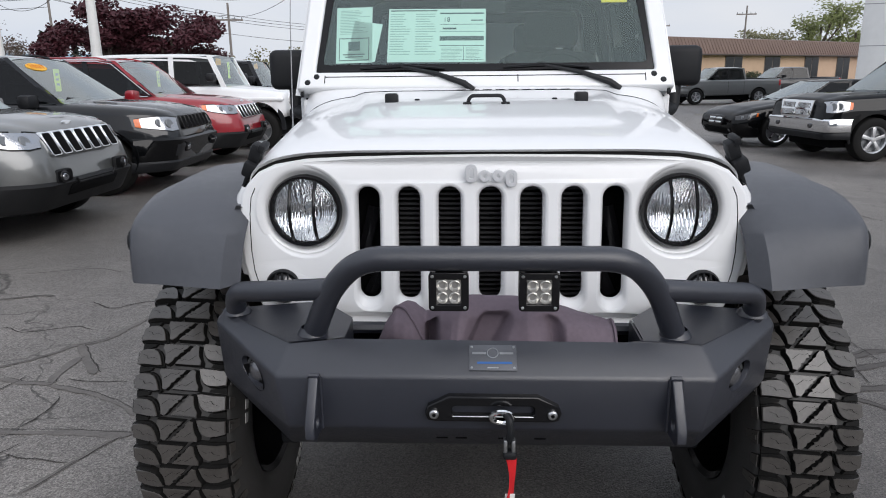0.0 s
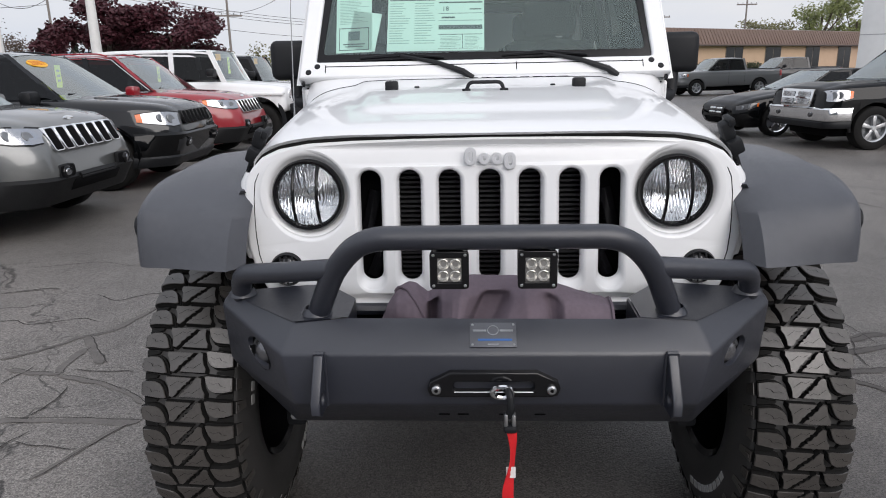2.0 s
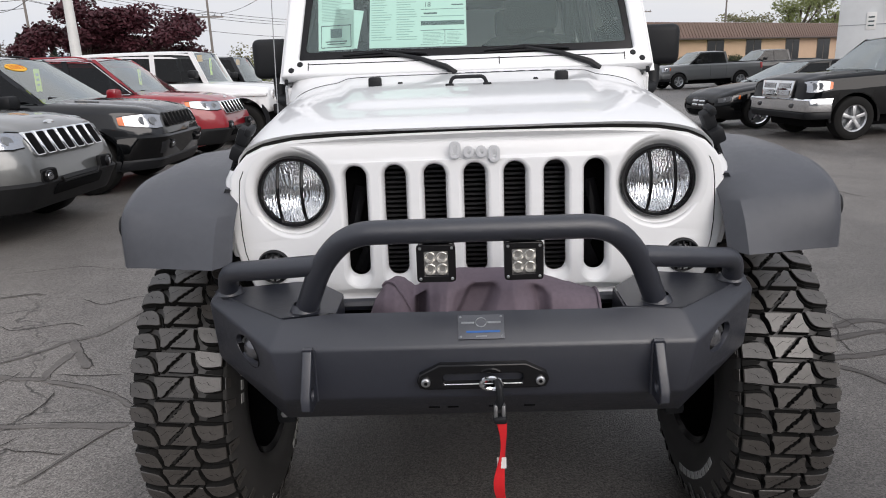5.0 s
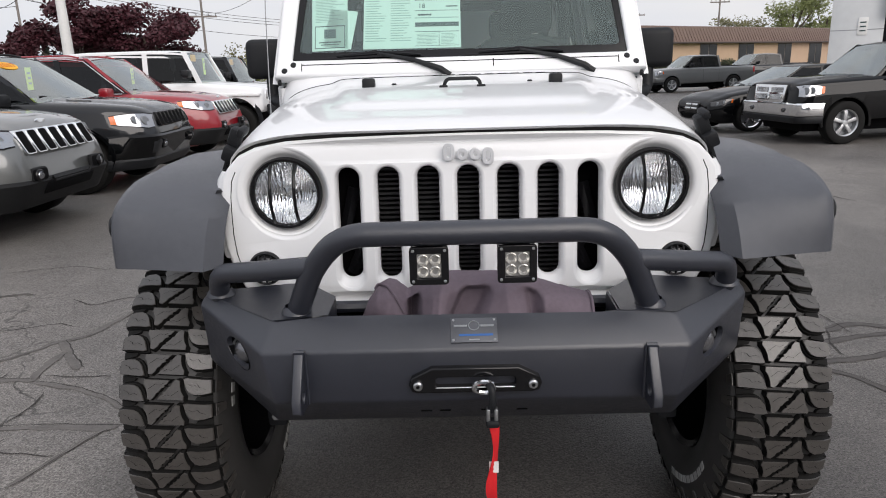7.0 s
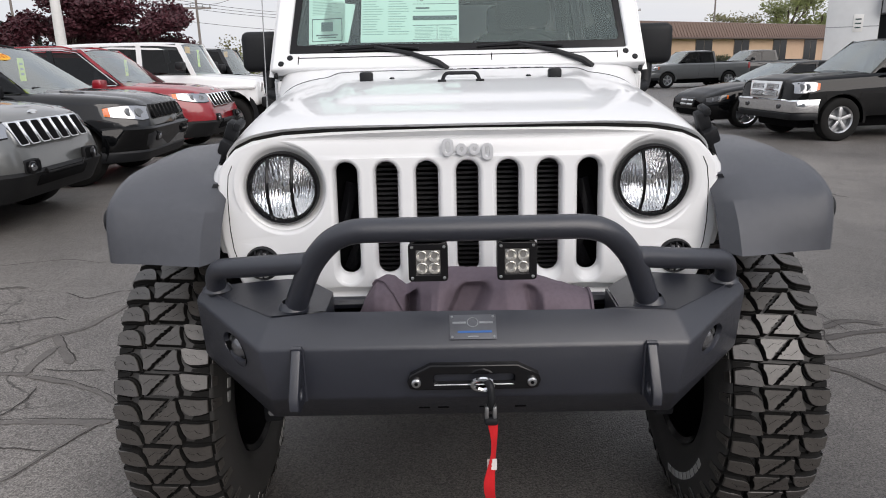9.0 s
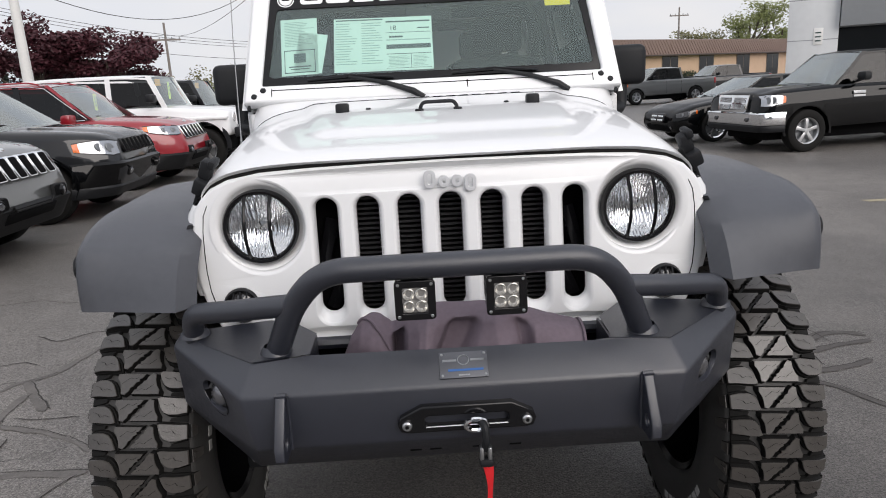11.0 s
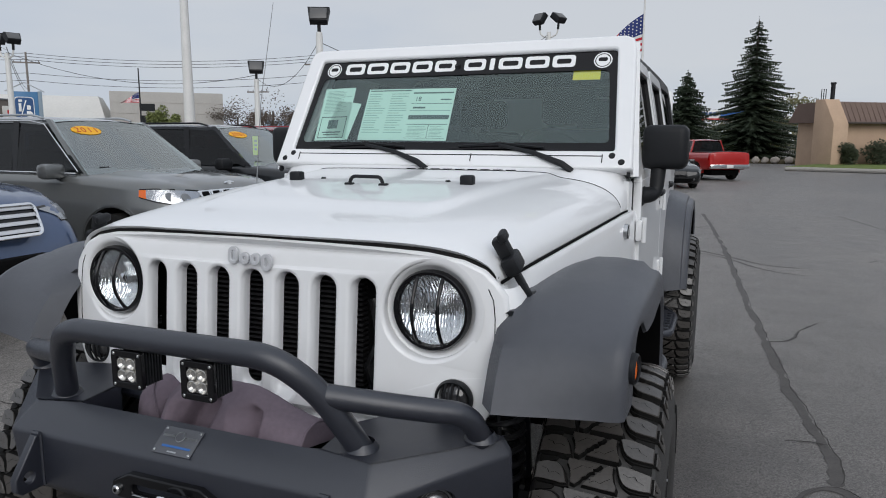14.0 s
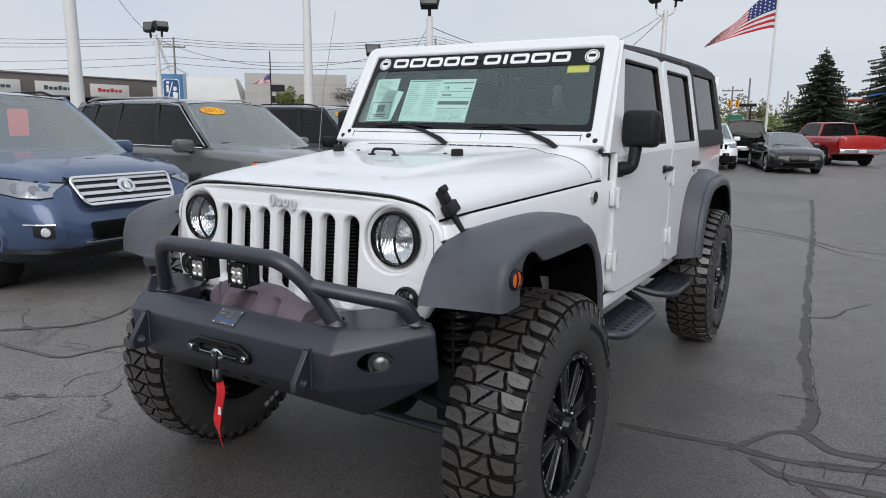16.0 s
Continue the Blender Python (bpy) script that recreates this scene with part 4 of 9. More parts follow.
def pickup(name, label, x, y, h, paint, L=5.8, wheels=W_TRUCK, chrome=True, big=True):
    P = dict(L=L, W=2.0, fo=0.98, wb=3.57, r=0.41, lip=0.04, nose=0.45, nosew=0.86, tail=0.12, tailw=0.97, trim=paint,
             top=[(0, 1.02), (0.02, 1.10), (0.08, 1.15), (0.4, 1.22), (1.5, 1.27), (1.7, 1.28), (3.9, 1.29), (L - 0.02, 1.31), (L, 1.28)],
             bot=[(0, 0.52), (0.3, 0.42), (L - 0.3, 0.5), (L, 0.62)],
             cab=(1.55, 2.30, 3.72, 3.86), belt=1.27, roof=1.87, cw=0.90, rw=0.70, mir=(2.02, 1.40, 1.13),
             pillars=[(1.57, 2.32, 0.08), (2.75, 2.85, 0.10), (3.80, 3.70, 0.12)], pp=[1, 0, 1])
    c = lot_car(name, label, "truck", x, y, h, P, paint, wheels)
    cabin(c, P, paint)
    mirrors(c, P, BLACKPL)
    handles(c, P, paint, (2.6, 3.5))
    headlamps(c, P, [0.02, 0.10, 0.20, 0.34, 0.47], [0.925, 0.915, 0.925, 0.95, 0.98], [1.11, 1.13, 1.13, 1.12, 1.10], amber=True)
    bm = B()
    prism(bm, [(-0.54, 1.13), (0.54, 1.13), (0.50, 0.84), (0.44, 0.80), (-0.44, 0.80), (-0.50, 0.84)], "yz", -0.05, 0.045, 0.02)
    g = part("grille", bm, CHROME if chrome else GLOSSBLK, c, "chrome framed grille")
    for sy in (-1, 1):
        for z0, z1 in ((0.855, 0.955), (0.985, 1.085)):
            bm = B()
            box(bm, (0.03, 0.052), (sy * 0.255 - 0.205, sy * 0.255 + 0.205), (z0, z1), 0.008)
            q = part("insert", bm, DARK, g)
            for k in range(5):
                bm = B()
                zz = z0 + 0.012 + 0.019 * k
                box(bm, (0.048, 0.058), (sy * 0.255 - 0.20, sy * 0.255 + 0.20), (zz - 0.0055, zz + 0.0055), 0.002)
                part("grille_bar", bm, CHROME, q)
    lower_fascia(c, dict(P, nosew=0.90, W=2.03), 0.56, 0.80, CHROME if chrome else paint, "front_bumper")
    lower_fascia(c, P, 0.42, 0.56, BLACKPL)
    for s in (-1, 1):
        bm = B()
        disc(bm, (0.035, s * 0.55, 0.66), 0.045, (1, 0, 0), 0.03, 16, 0.01)
        part("fog_lamp", bm, SMOKE, c)
    bm = B()
    box(bm, (-L + 0.08, -3.98), (-0.80, 0.80), (1.30, 1.335), 0.01)
    part("bed_cover", bm, BLACKPL, c, "black bed cover")
    taillamps(c, P, 0.95, 1.25, 0.14)
    bm = B()
    box(bm, (-L - 0.014, -L + 0.02), (-0.78, 0.78), (0.82, 1.27), 0.012)
    part("tailgate", bm, paint, c)
    bm = B()
    box(bm, (-L - 0.09, -L + 0.02), (-0.97, 0.97), (0.56, 0.76), 0.03)
    rb = part("rear_bumper", bm, CHROME, c, "chrome rear bumper")
    bm = B()
    box(bm, (-L - 0.096, -L - 0.088), (-0.16, 0.16), (0.60, 0.74), 0.004)
    part("plate_bar", bm, WHITEPL, rb)
    if big:
        for s in (-1, 1):                   # plain silver forms on the front doors
            for k, (w, h) in enumerate(((0.26, 0.055), (0.26, 0.035))):
                bm = B()
                p = skin_pt(P, 2.05, 1.10 - 0.07 * k, s, 0.016)
                box(bm, (p.x - w / 2, p.x + w / 2), (p.y - 0.006, p.y + 0.006), (p.z - h / 2, p.z + h / 2), 0.004)
                part("door_form", bm, BADGE, c)
    rake_nose(c, 0.05, 0.75, 0.03, 0.08)
    return c


pickup("black_pickup", "black pickup truck with chrome grille and bumper", 6.38, 12.40, -173, BLACKPAINT)
pickup("grey_pickup", "dark grey crew cab pickup truck with alloy wheels", 10.54, 36.4, -169, GREYPAINT, chrome=False, big=False)
pickup("dark_pickup", "dark grey pickup truck parked by the tan building", 15.6, 40.2, -169, CHARCOAL, chrome=False, big=False)
pickup("red_pickup", "bright red pickup truck seen from behind", -1.28, 38.0, 120, BRIGHTRED)
pickup("black_pickup", "black pickup truck seen from behind", -3.7, 36.2, 100, BLACKPAINT)

SEDAN = dict(L=4.95, W=1.89, fo=0.95, wb=3.0, r=0.355, lip=0.02, nose=0.60, nosew=0.74, tail=0.4, tailw=0.86, trim=BLACKPAINT,
             top=[(0, 0.62), (0.03, 0.70), (0.10, 0.76), (0.4, 0.86), (1.0, 0.94), (1.55, 0.99), (3.9, 1.02), (4.7, 1.0), (4.95, 0.85)],
             bot=[(0, 0.28), (0.2, 0.20), (4.6, 0.25), (4.95, 0.4)],
             cab=(1.45, 2.35, 3.60, 4.40), belt=0.99, roof=1.42, cw=0.82, rw=0.58, mir=(1.85, 1.0, 0.99),
             pillars=[(1.48, 2.36, 0.06), (2.75, 2.85, 0.08), (3.75, 3.55, 0.14)], pp=[1, 0, 1])
for nm, lab, x, y, h, paint in (("black_sedan", "black sedan with crosshair grille and chrome wheels", 5.72, 14.95, -171, BLACKPAINT), ("dark_sedan", "dark grey compact sedan facing the lot", -0.24, 26.0, -72, CHARCOAL)):
    c = lot_car(nm, lab, "car", x, y, h, SEDAN, paint, W_SEDAN)
    cabin(c, SEDAN, paint)
    mirrors(c, SEDAN, paint)
    handles(c, SEDAN, paint, (2.6, 3.4))
    headlamps(c, SEDAN, [0.03, 0.12, 0.24, 0.38, 0.46], [0.60, 0.60, 0.63, 0.66, 0.68], [0.685, 0.715, 0.745, 0.755, 0.755], amber=True, lens=SMOKE)
    bm = B()
    prism(bm, rrect(0.62, 0.22, 0.05, 4, 0, 0.575), "yz", -0.05, 0.03, 0.01)
    g = part("grille", bm, GLOSSBLK, c)
    if nm == "black_sedan":
        for sy in (-1, 1):
            for z in (0.53, 0.62):
                bm = B()
                box(bm, (0.025, 0.045), (sy * 0.15 - 0.125, sy * 0.15 + 0.125), (z - 0.022, z + 0.022), 0.012)
                part("grille_bar", bm, CHROME, g)
    front_panel(c, "lower_intake", DARK, 0.0, (-0.5, 0.5), (0.27, 0.40), 0.02)
    fog_lamps(c, SEDAN, 0.58, 0.36)
    taillamps(c, SEDAN, 0.75, 0.92)
    rake_nose(c, 0.10, 0.52, 0.02, 0.08)
c = chrome_suv("white_suv", "white compact sport utility car facing the lot", -3.16, 25.5, -75, WHITE)

# ---- the white off-road car: root and body ----
offroad = thing("off_road_car", "white lifted four-door off-road car with a black steel bumper", "car")
AX_F, AX_R, TYRE_R = 0.37, 3.29, 0.475


def plate(name, outlines, material, parent, matrix, half=0.015, bevel=0.006, label="", warp=None, res=4):
    """A flat plate with openings: the first outline is its rim, the others are holes."""
    cu = bpy.data.curves.new(name, "CURVE")
    cu.dimensions, cu.fill_mode = "2D", "BOTH"
    cu.extrude, cu.bevel_depth, cu.bevel_resolution = half, bevel, 2
    for o in outlines:
        sp = cu.splines.new("POLY")
        sp.points.add(len(o) - 1)
        for p, q in zip(sp.points, o):
            p.co = (q[0], q[1], 0, 1)
        sp.use_cyclic_u = True
    tmp = bpy.data.objects.new(name, cu)
    me = bpy.data.meshes.new_from_object(tmp)
    bpy.data.objects.remove(tmp)
    me.name = name
    me.transform(matrix)
    if warp:
        for v in me.vertices:
            v.co = warp(v.co)
    me.shade_smooth()
    me.set_sharp_from_angle(angle=radians(35))
    me.materials.clear()
    me.materials.append(material)
    return part_of(name, me, parent, label)


def circle(cx, cy, r, n=40):
    return [(cx + r * math.cos(2 * math.pi * k / n), cy + r * math.sin(2 * math.pi * k / n)) for k in range(n)]


FRONT = pose(0, 0, 0, 90, 0, 0)             # outline (x, z) standing up, its face to the front
GRILLE_Y = lambda z: -0.034 - (1.27 - z) * 0.09
HL_X, HL_Z = 0.470, 1.158
top_arc = [(0.612, 1.222), (0.585, 1.248), (0.54, 1.268), (0.46, 1.283), (0.34, 1.291), (0.2, 1.295), (0.0, 1.297)]
half_out = top_arc[::-1] + [(0.632, 1.195), (0.640, 1.14), (0.641, 1.08), (0.634, 1.02), (0.618, 0.965), (0.59, 0.915), (0.55, 0.885), (0.48, 0.868), (0.25, 0.862), (0, 0.86)]
outline = [(x, z) for x, z in half_out] + [(-x, z) for x, z in reversed(half_out[1:-1])]
slot_holes = [rrect(0.082, 0.326, 0.040, 6, -0.306 + 0.102 * i, 1.069) for i in range(7)]
holes = slot_holes + [circle(s * HL_X, HL_Z, 0.119) for s in (-1, 1)] + [circle(s * 0.533, 0.965, 0.047) for s in (-1, 1)]
grille = plate("grille_panel", [outline] + holes, WHITE, offroad, FRONT, 0.012, 0.009, "white painted seven-slot grille panel",
               lambda c: Vector((c.x, c.y + GRILLE_Y(c.z) + 0.020 + 0.05 * abs(c.x / 0.64) ** 3, c.z)))
# each slot dips into the panel, deepest and broadest at its foot
for i in range(7):
    cx = -0.306 + 0.102 * i
    steps = ((0.066, 0.3105, 0.032, 1.069, 0.004), (0.0620, 0.303, 0.030, 1.0715, 0.008), (0.0580, 0.292, 0.028, 1.0755, 0.013), (0.0560, 0.287, 0.027, 1.0775, 0.018), (0.0550, 0.286, 0.026, 1.078, 0.032))
    bm = B()
    grid(bm, [[(x, GRILLE_Y(z) + y + 0.05 * abs(x / 0.64) ** 3, z) for x, z in rrect(w, h, r, 6, cx, zc)] for w, h, r, zc, y in steps], close_v=True)
    part("slot_liner", bm, WHITE, grille, smooth=60)
bm = B()
box(bm, (-0.40, 0.40), (0.062, 0.12), (0.93, 1.27), 0.01)
box(bm, (-0.6, 0.6), (0.070, 0.12), (1.06, 1.27), 0.01)
box(bm, (-0.42, 0.42), (0.062, 0.12), (0.80, 0.93), 0.01)
rad = part("radiator", bm, DARK, offroad, "black finned radiator behind the slots")
bm = B()
box(bm, (-0.27, 0.27), (0.030, 0.062), (-0.0028, 0.0028))
fin = part("fin", bm, mat("radiator_fins", (0.028, 0.028, 0.03), 0.5, metal=0.4), rad, matrix=pose(0, 0, 0.90))
for k in range(1, 30):
    part_of("fin", fin.data, rad, "", pose(0, 0, 0.90 + k * 0.0128))
for s in (-1, 1):
    bm = B()
    tube(bm, [(s * 0.315, 0.03, 0.93), (s * 0.29, 0.035, 0.99), (s * 0.325, 0.04, 1.06), (s * 0.30, 0.05, 1.16)], 0.022, 8)
    part("hose", bm, GLOSSBLK, offroad)
    # soft bowl round the headlamp
    bm = B()
    mm = pose(s * HL_X, GRILLE_Y(HL_Z) + 0.043, HL_Z, 0, 0, -90)
    lathe(bm, [(0.126, 0.0125), (0.114, 0.0135), (0.107, 0.011), (0.101, 0.005), (0.096, -0.004), (0.080, -0.014)], 48, mm)
    part("lamp_bowl", bm, WHITE, offroad)
    lamp_m = pose(s * HL_X, GRILLE_Y(HL_Z) + 0.036, HL_Z, 0, 0, -90) @ Matrix.Scale(0.925, 4)
    bm = B()
    lathe(bm, [(0.088, -0.012), (0.101, -0.006), (0.1015, 0.009), (0.097, 0.017), (0.090, 0.016), (0.086, 0.0)], 48, lamp_m)
    lamp = part("headlamp", bm, GLOSSBLK, offroad, "round headlamp with a black ring and guard bars")
    bm = B()
    rows = []
    for k in range(141):
        xx = 0.0862 * (-1 + k / 70)
        ch = math.sqrt(max(0.0, 0.0865 ** 2 - xx * xx))
        row = []
        for j in range(25):
            zz = ch * (-1 + j / 12)
            band = math.floor(zz / 0.021 + 0.5)
            ph = xx / 0.0088 + 0.9 * noise.noise(Vector((xx * 40, zz * 26, s))) + 0.37 * band
            row.append(lamp_m @ Vector((-0.050 * (1 - (xx * xx + zz * zz) / 0.0865 ** 2) + 0.0030 * abs(math.sin(math.pi * ph)), xx, zz)))
        rows.append(row)
    grid(bm, rows)
    part("reflector", bm, LAMPREF, lamp, "fluted bright reflector", smooth=60)
    bm = B()
    lathe(bm, [(0.0, -0.012), (0.014, -0.014), (0.019, -0.022), (0.019, -0.055)], 24, lamp_m)
    part("bulb_shield", bm, CHROME, lamp)
    bm = B()
    rr = [0.0, 0.02, 0.04, 0.06, 0.075, 0.086]
    lathe(bm, [(r, 0.018 * (1 - (r / 0.086) ** 2) + 0.002) for r in rr], 40, lamp_m)
    part("lens", bm, LENS, lamp, "clear domed lens").visible_shadow = False
    for q in (-1, 1):
        bm = B()
        pts = []
        for k in range(13):
            u = -1 + 2 * k / 12
            pts.append(lamp_m @ Vector((0.010 + 0.040 * (1 - u * u), q * 0.033, u * 0.086)))
        tube(bm, pts, 0.0044, 8)
        part("guard_bar", bm, GLOSSBLK, lamp)
    # round turn signals low in the grille
    tm = pose(s * 0.533, GRILLE_Y(0.965) + 0.036, 0.965, 0, 0, -90)
    bm = B()
    lathe(bm, [(0.036, 0.0), (0.044, 0.0), (0.046, 0.010), (0.042, 0.020), (0.037, 0.016)], 36, tm)
    ts = part("turn_signal", bm, BLACKPL, offroad, "smoked round turn signal with guard bars")
    bm = B()
    lathe(bm, [(0.0, 0.024), (0.015, 0.022), (0.03, 0.014), (0.038, 0.004)], 30, tm)
    part("lens", bm, SMOKE, ts)
    for q in (-0.016, 0.0, 0.016):
        bm = B()
        tube(bm, [tm @ Vector((0.016 + 0.012 * (1 - (u * u)), q, u * 0.038)) for u in (-1, -0.6, -0.2, 0.2, 0.6, 1)], 0.0026, 6)
        part("guard_bar", bm, BLACKPL, ts)
# raised badge of four plain chrome forms
for x, w, z, h in ((-0.048, 0.030, 1.257, 0.044), (-0.014, 0.028, 1.251, 0.029), (0.018, 0.028, 1.251, 0.029), (0.050, 0.030, 1.245, 0.042)):
    plate("badge_form", [rrect(w * 0.88, h * 0.94, 0.012, 5, x, z), rrect(w * 0.88 - 0.014, h * 0.94 - 0.014, 0.006, 5, x, z)], BADGE, offroad, FRONT, 0.003, 0.0012,
          "", lambda c: Vector((c.x, c.y + GRILLE_Y(c.z) - 0.008, c.z)))


# ---- hood ----
def hood_edge(y):
    return lerp([(-0.05, 0.615), (1.02, 0.735), (1.2, 0.75)], y), lerp([(-0.05, 1.228), (0.2, 1.245), (1.1, 1.288)], y)


def hood_top(y):
    w = min(0.12, 0.004 + 0.6 * (y + 0.045))
    return sum(lerp([(-0.04, 1.314), (0.0, 1.326), (0.06, 1.338), (0.25, 1.358), (0.65, 1.392), (1.1, 1.418), (1.3, 1.430)], y + w * (k / 6 - 1)) for k in range(13)) / 13


def hood_row(y, p=6.0, dome=0.013):
    """One cross line of the hood: a broad crown that rolls down to the edges."""
    e, ze = hood_edge(y)
    zt = hood_top(y)
    xd = lerp([(0.0, 0.30), (0.22, 0.36), (1.06, 0.50)], y)
    row = []
    for k in range(81):
        v = -1 + k / 40
        a = 1 - (1 - abs(v)) ** 1.5
        u = math.copysign(a, v)
        z = zt - (zt - ze) * (1 - math.sqrt(max(0.0, 1 - a ** p))) + dome * smooth01((xd - a * e) / 0.06 + 0.5) * smooth01((y - 0.16) / 0.14)
        row.append((u * e, y + 0.055 * a ** 3, z))
    return row


bm = B()
rows = []
for j in range(34):
    y = -0.042 + 1.107 * (j / 33) ** 1.25
    rows.append(hood_row(y))
lip = [[(p[0], p[1] + 0.012, p[2] - 0.008) for p in rows[0]]]
grid(bm, lip + rows)
hood = part("hood", bm, WHITE, offroad, "long white hood with a broad raised centre", smooth=50)
bm = B()
tube(bm, [(x, GRILLE_Y(1.29) + 0.006 + 0.055 * abs(x / 0.62) ** 3, z + 0.0115) for x, z in [(-x, z) for x, z in top_arc] + [(x, z) for x, z in reversed(top_arc[:-1])]], 0.0072, 8)
part("hood_seal", bm, RUBBER, offroad, "black rubber seal under the hood's lip")
for s in (-1, 1):
    # fender flank under the hood's edge
    bm = B()
    rows = []
    for j in range(24):
        y = 0.035 + 1.27 * j / 23
        e, ze = hood_edge(min(y, 1.15))
        e2 = e + 0.012 + 0.012 * smooth01((y - 1.0) / 0.25)
        o = 0.04 * (1 - smooth01(j / 3))
        zl = lerp([(0.76, 1.02), (0.90, 0.68)], y)
        rows.append([(s * (e2 - 0.022), y + 0.02, ze - 0.006), (s * (e2 - 0.004 - o), y, ze - 0.008), (s * (e2 + 0.004 - o), y, ze - 0.02), (s * (e2 + 0.008 - o), y, 1.10), (s * (e2 + 0.004 - o), y, max(0.95, zl)), (s * (e2 - 0.01 - o), y, max(0.72, zl - 0.01)), (s * (e2 - 0.08), y, max(0.68, zl - 0.01))])
    grid(bm, rows)
    part("fender", bm, WHITE, offroad, "white fender flank")
    bm = B()
    tube(bm, [(s * (hood_edge(y)[0] + 0.002), y, hood_edge(y)[1] - 0.004) for y in [0.02 + 0.05 * k for k in range(26)]], 0.004, 6)
    part("hood_gap", bm, DARK, offroad)
    bm = B()
    tube(bm, [(s * x, GRILLE_Y(z) - 0.001 + 0.05 * (x / 0.64) ** 3, z) for x, z in ((0.600, 1.215), (0.612, 1.19), (0.617, 1.15), (0.618, 1.10), (0.617, 1.05), (0.611, 1.0), (0.600, 0.965))], 0.0012, 6)
    # thin dark tube painted in as the shade of a white groove
    part("panel_gap", bm, DARK, offroad)
    # rounded front edge of the fender between the grille panel and the flare
    bm = B()
    rows = []
    for z, x in ((1.214, 0.622), (1.19, 0.636), (1.14, 0.645), (1.08, 0.646), (1.02, 0.640), (0.985, 0.631)):
        y = GRILLE_Y(z) + 0.060
        rows.append([(s * x, y + 0.05, z), (s * (x + 0.001), y + 0.006, z), (s * (x + 0.005), y, z), (s * (x + 0.016), y + 0.006, z), (s * (x + 0.026), y + 0.024, z), (s * (x + 0.030), y + 0.070, z)])
    grid(bm, rows)
    part("fender_edge", bm, WHITE, offroad, "white front edge of the fender")
    # rubber stop on the hood
    bm = B()
    box(bm, (s * 0.318 - 0.022, s * 0.318 + 0.022), (0.630, 0.668), (1.385, 1.432), 0.008)
    part("hood_stop", bm, BLACKPL, offroad, "black rubber stop for the folded windscreen")
    bm = B()
    disc(bm, (s * 0.235, 0.69, 1.412), 0.009, (0, 0, 1), 0.016, 12, 0.003)
    part("washer_nozzle", bm, BLACKPL, offroad)
    # hood latch
    lm = pose(s * 0.648, 0.085, 1.222, 14, -s * 26, 0) @ Matrix.Scale(1.35, 4)
    bm = B()
    box(bm, (-0.010, 0.014), (-0.013, 0.013), (0.048, 0.086), 0.006, lm)
    box(bm, (0.004, 0.018), (-0.017, 0.017), (0.074, 0.092), 0.005, lm)
    latch = part("hood_latch", bm, BLACKPL, offroad, "black rubber hood latch")
    bm = B()
    box(bm, (-0.010, 0.018), (-0.025, 0.025), (0.018, 0.050), 0.006, lm)
    part("clamp", bm, BLACKPL, latch)
    bm = B()
    box(bm, (-0.004, 0.007), (-0.009, 0.009), (-0.032, 0.022), 0.003, lm)
    part("strap", bm, BLACKPL, latch)
    bm = B()
    box(bm, (-0.012, 0.013), (-0.019, 0.019), (-0.054, -0.030), 0.005, lm)
    part("foot", bm, BLACKPL, latch)
# footman loop in the middle
bm = B()
tube(bm, rounded([(-0.062, 0.565, 1.397), (-0.052, 0.565, 1.424), (0.052, 0.565, 1.424), (0.062, 0.565, 1.397)], 0.016), 0.006, 8)
for s in (-1, 1):
    box(bm, (s * 0.062 - 0.014, s * 0.062 + 0.014), (0.555, 0.577), (1.394, 1.404), 0.003)
part("footman_loop", bm, BLACKPL, offroad, "black loop on the hood")

# ---- cowl and windscreen ----
bm = B()
rows = []
for y, p, up in ((1.060, 6.0, -0.03), (1.068, 6.2, 0.0), (1.085, 7.0, 0.001), (1.11, 9.0, 0.004), (1.14, 13.0, 0.010), (1.17, 18.0, 0.018), (1.195, 24.0, 0.028), (1.215, 28.0, 0.036)):
    rows.append([(x * 1.004, yy - 0.055 * (abs(x) / 0.75) ** 3 * smooth01((y - 1.06) / 0.14) * 0.8, z + up * (1 if abs(x) < 0.71 else 0.75)) for x, yy, z in hood_row(y, p, 0.013 * (1 - smooth01((y - 1.06) / 0.1)))])
grid(bm, rows)
part("cowl", bm, WHITE, offroad, "white cowl panel", smooth=60)
bm = B()
tube(bm, [(x, yy, z + 0.0005) for x, yy, z in hood_row(1.0655)], 0.0015, 6)
part("hood_gap", bm, DARK, offroad)
for k in range(9):
    bm = B()
    x = -0.19 + 0.052 * k
    box(bm, (-0.019, 0.019), (-0.0065, 0.0065), (-0.004, 0.004), 0.002, pose(x + 0.10, 1.118, hood_top(1.118) + 0.009, 0, 0, 24))
    part("cowl_vent", bm, DARK, offroad)
LEAN_WS = math.atan(0.55)
WS = pose(0, 1.195, 1.445, 90, 0, 0) @ Matrix.Rotation(-LEAN_WS, 4, "X")     # (x, up the glass)
WS_LEN = 0.555
fr_out = [(-0.757, -0.01), (0.757, -0.01), (0.752, 0.06), (0.726, WS_LEN - 0.045), (0.716, WS_LEN - 0.012), (0.69, WS_LEN), (-0.69, WS_LEN), (-0.716, WS_LEN - 0.012), (-0.726, WS_LEN - 0.045), (-0.752, 0.06)]


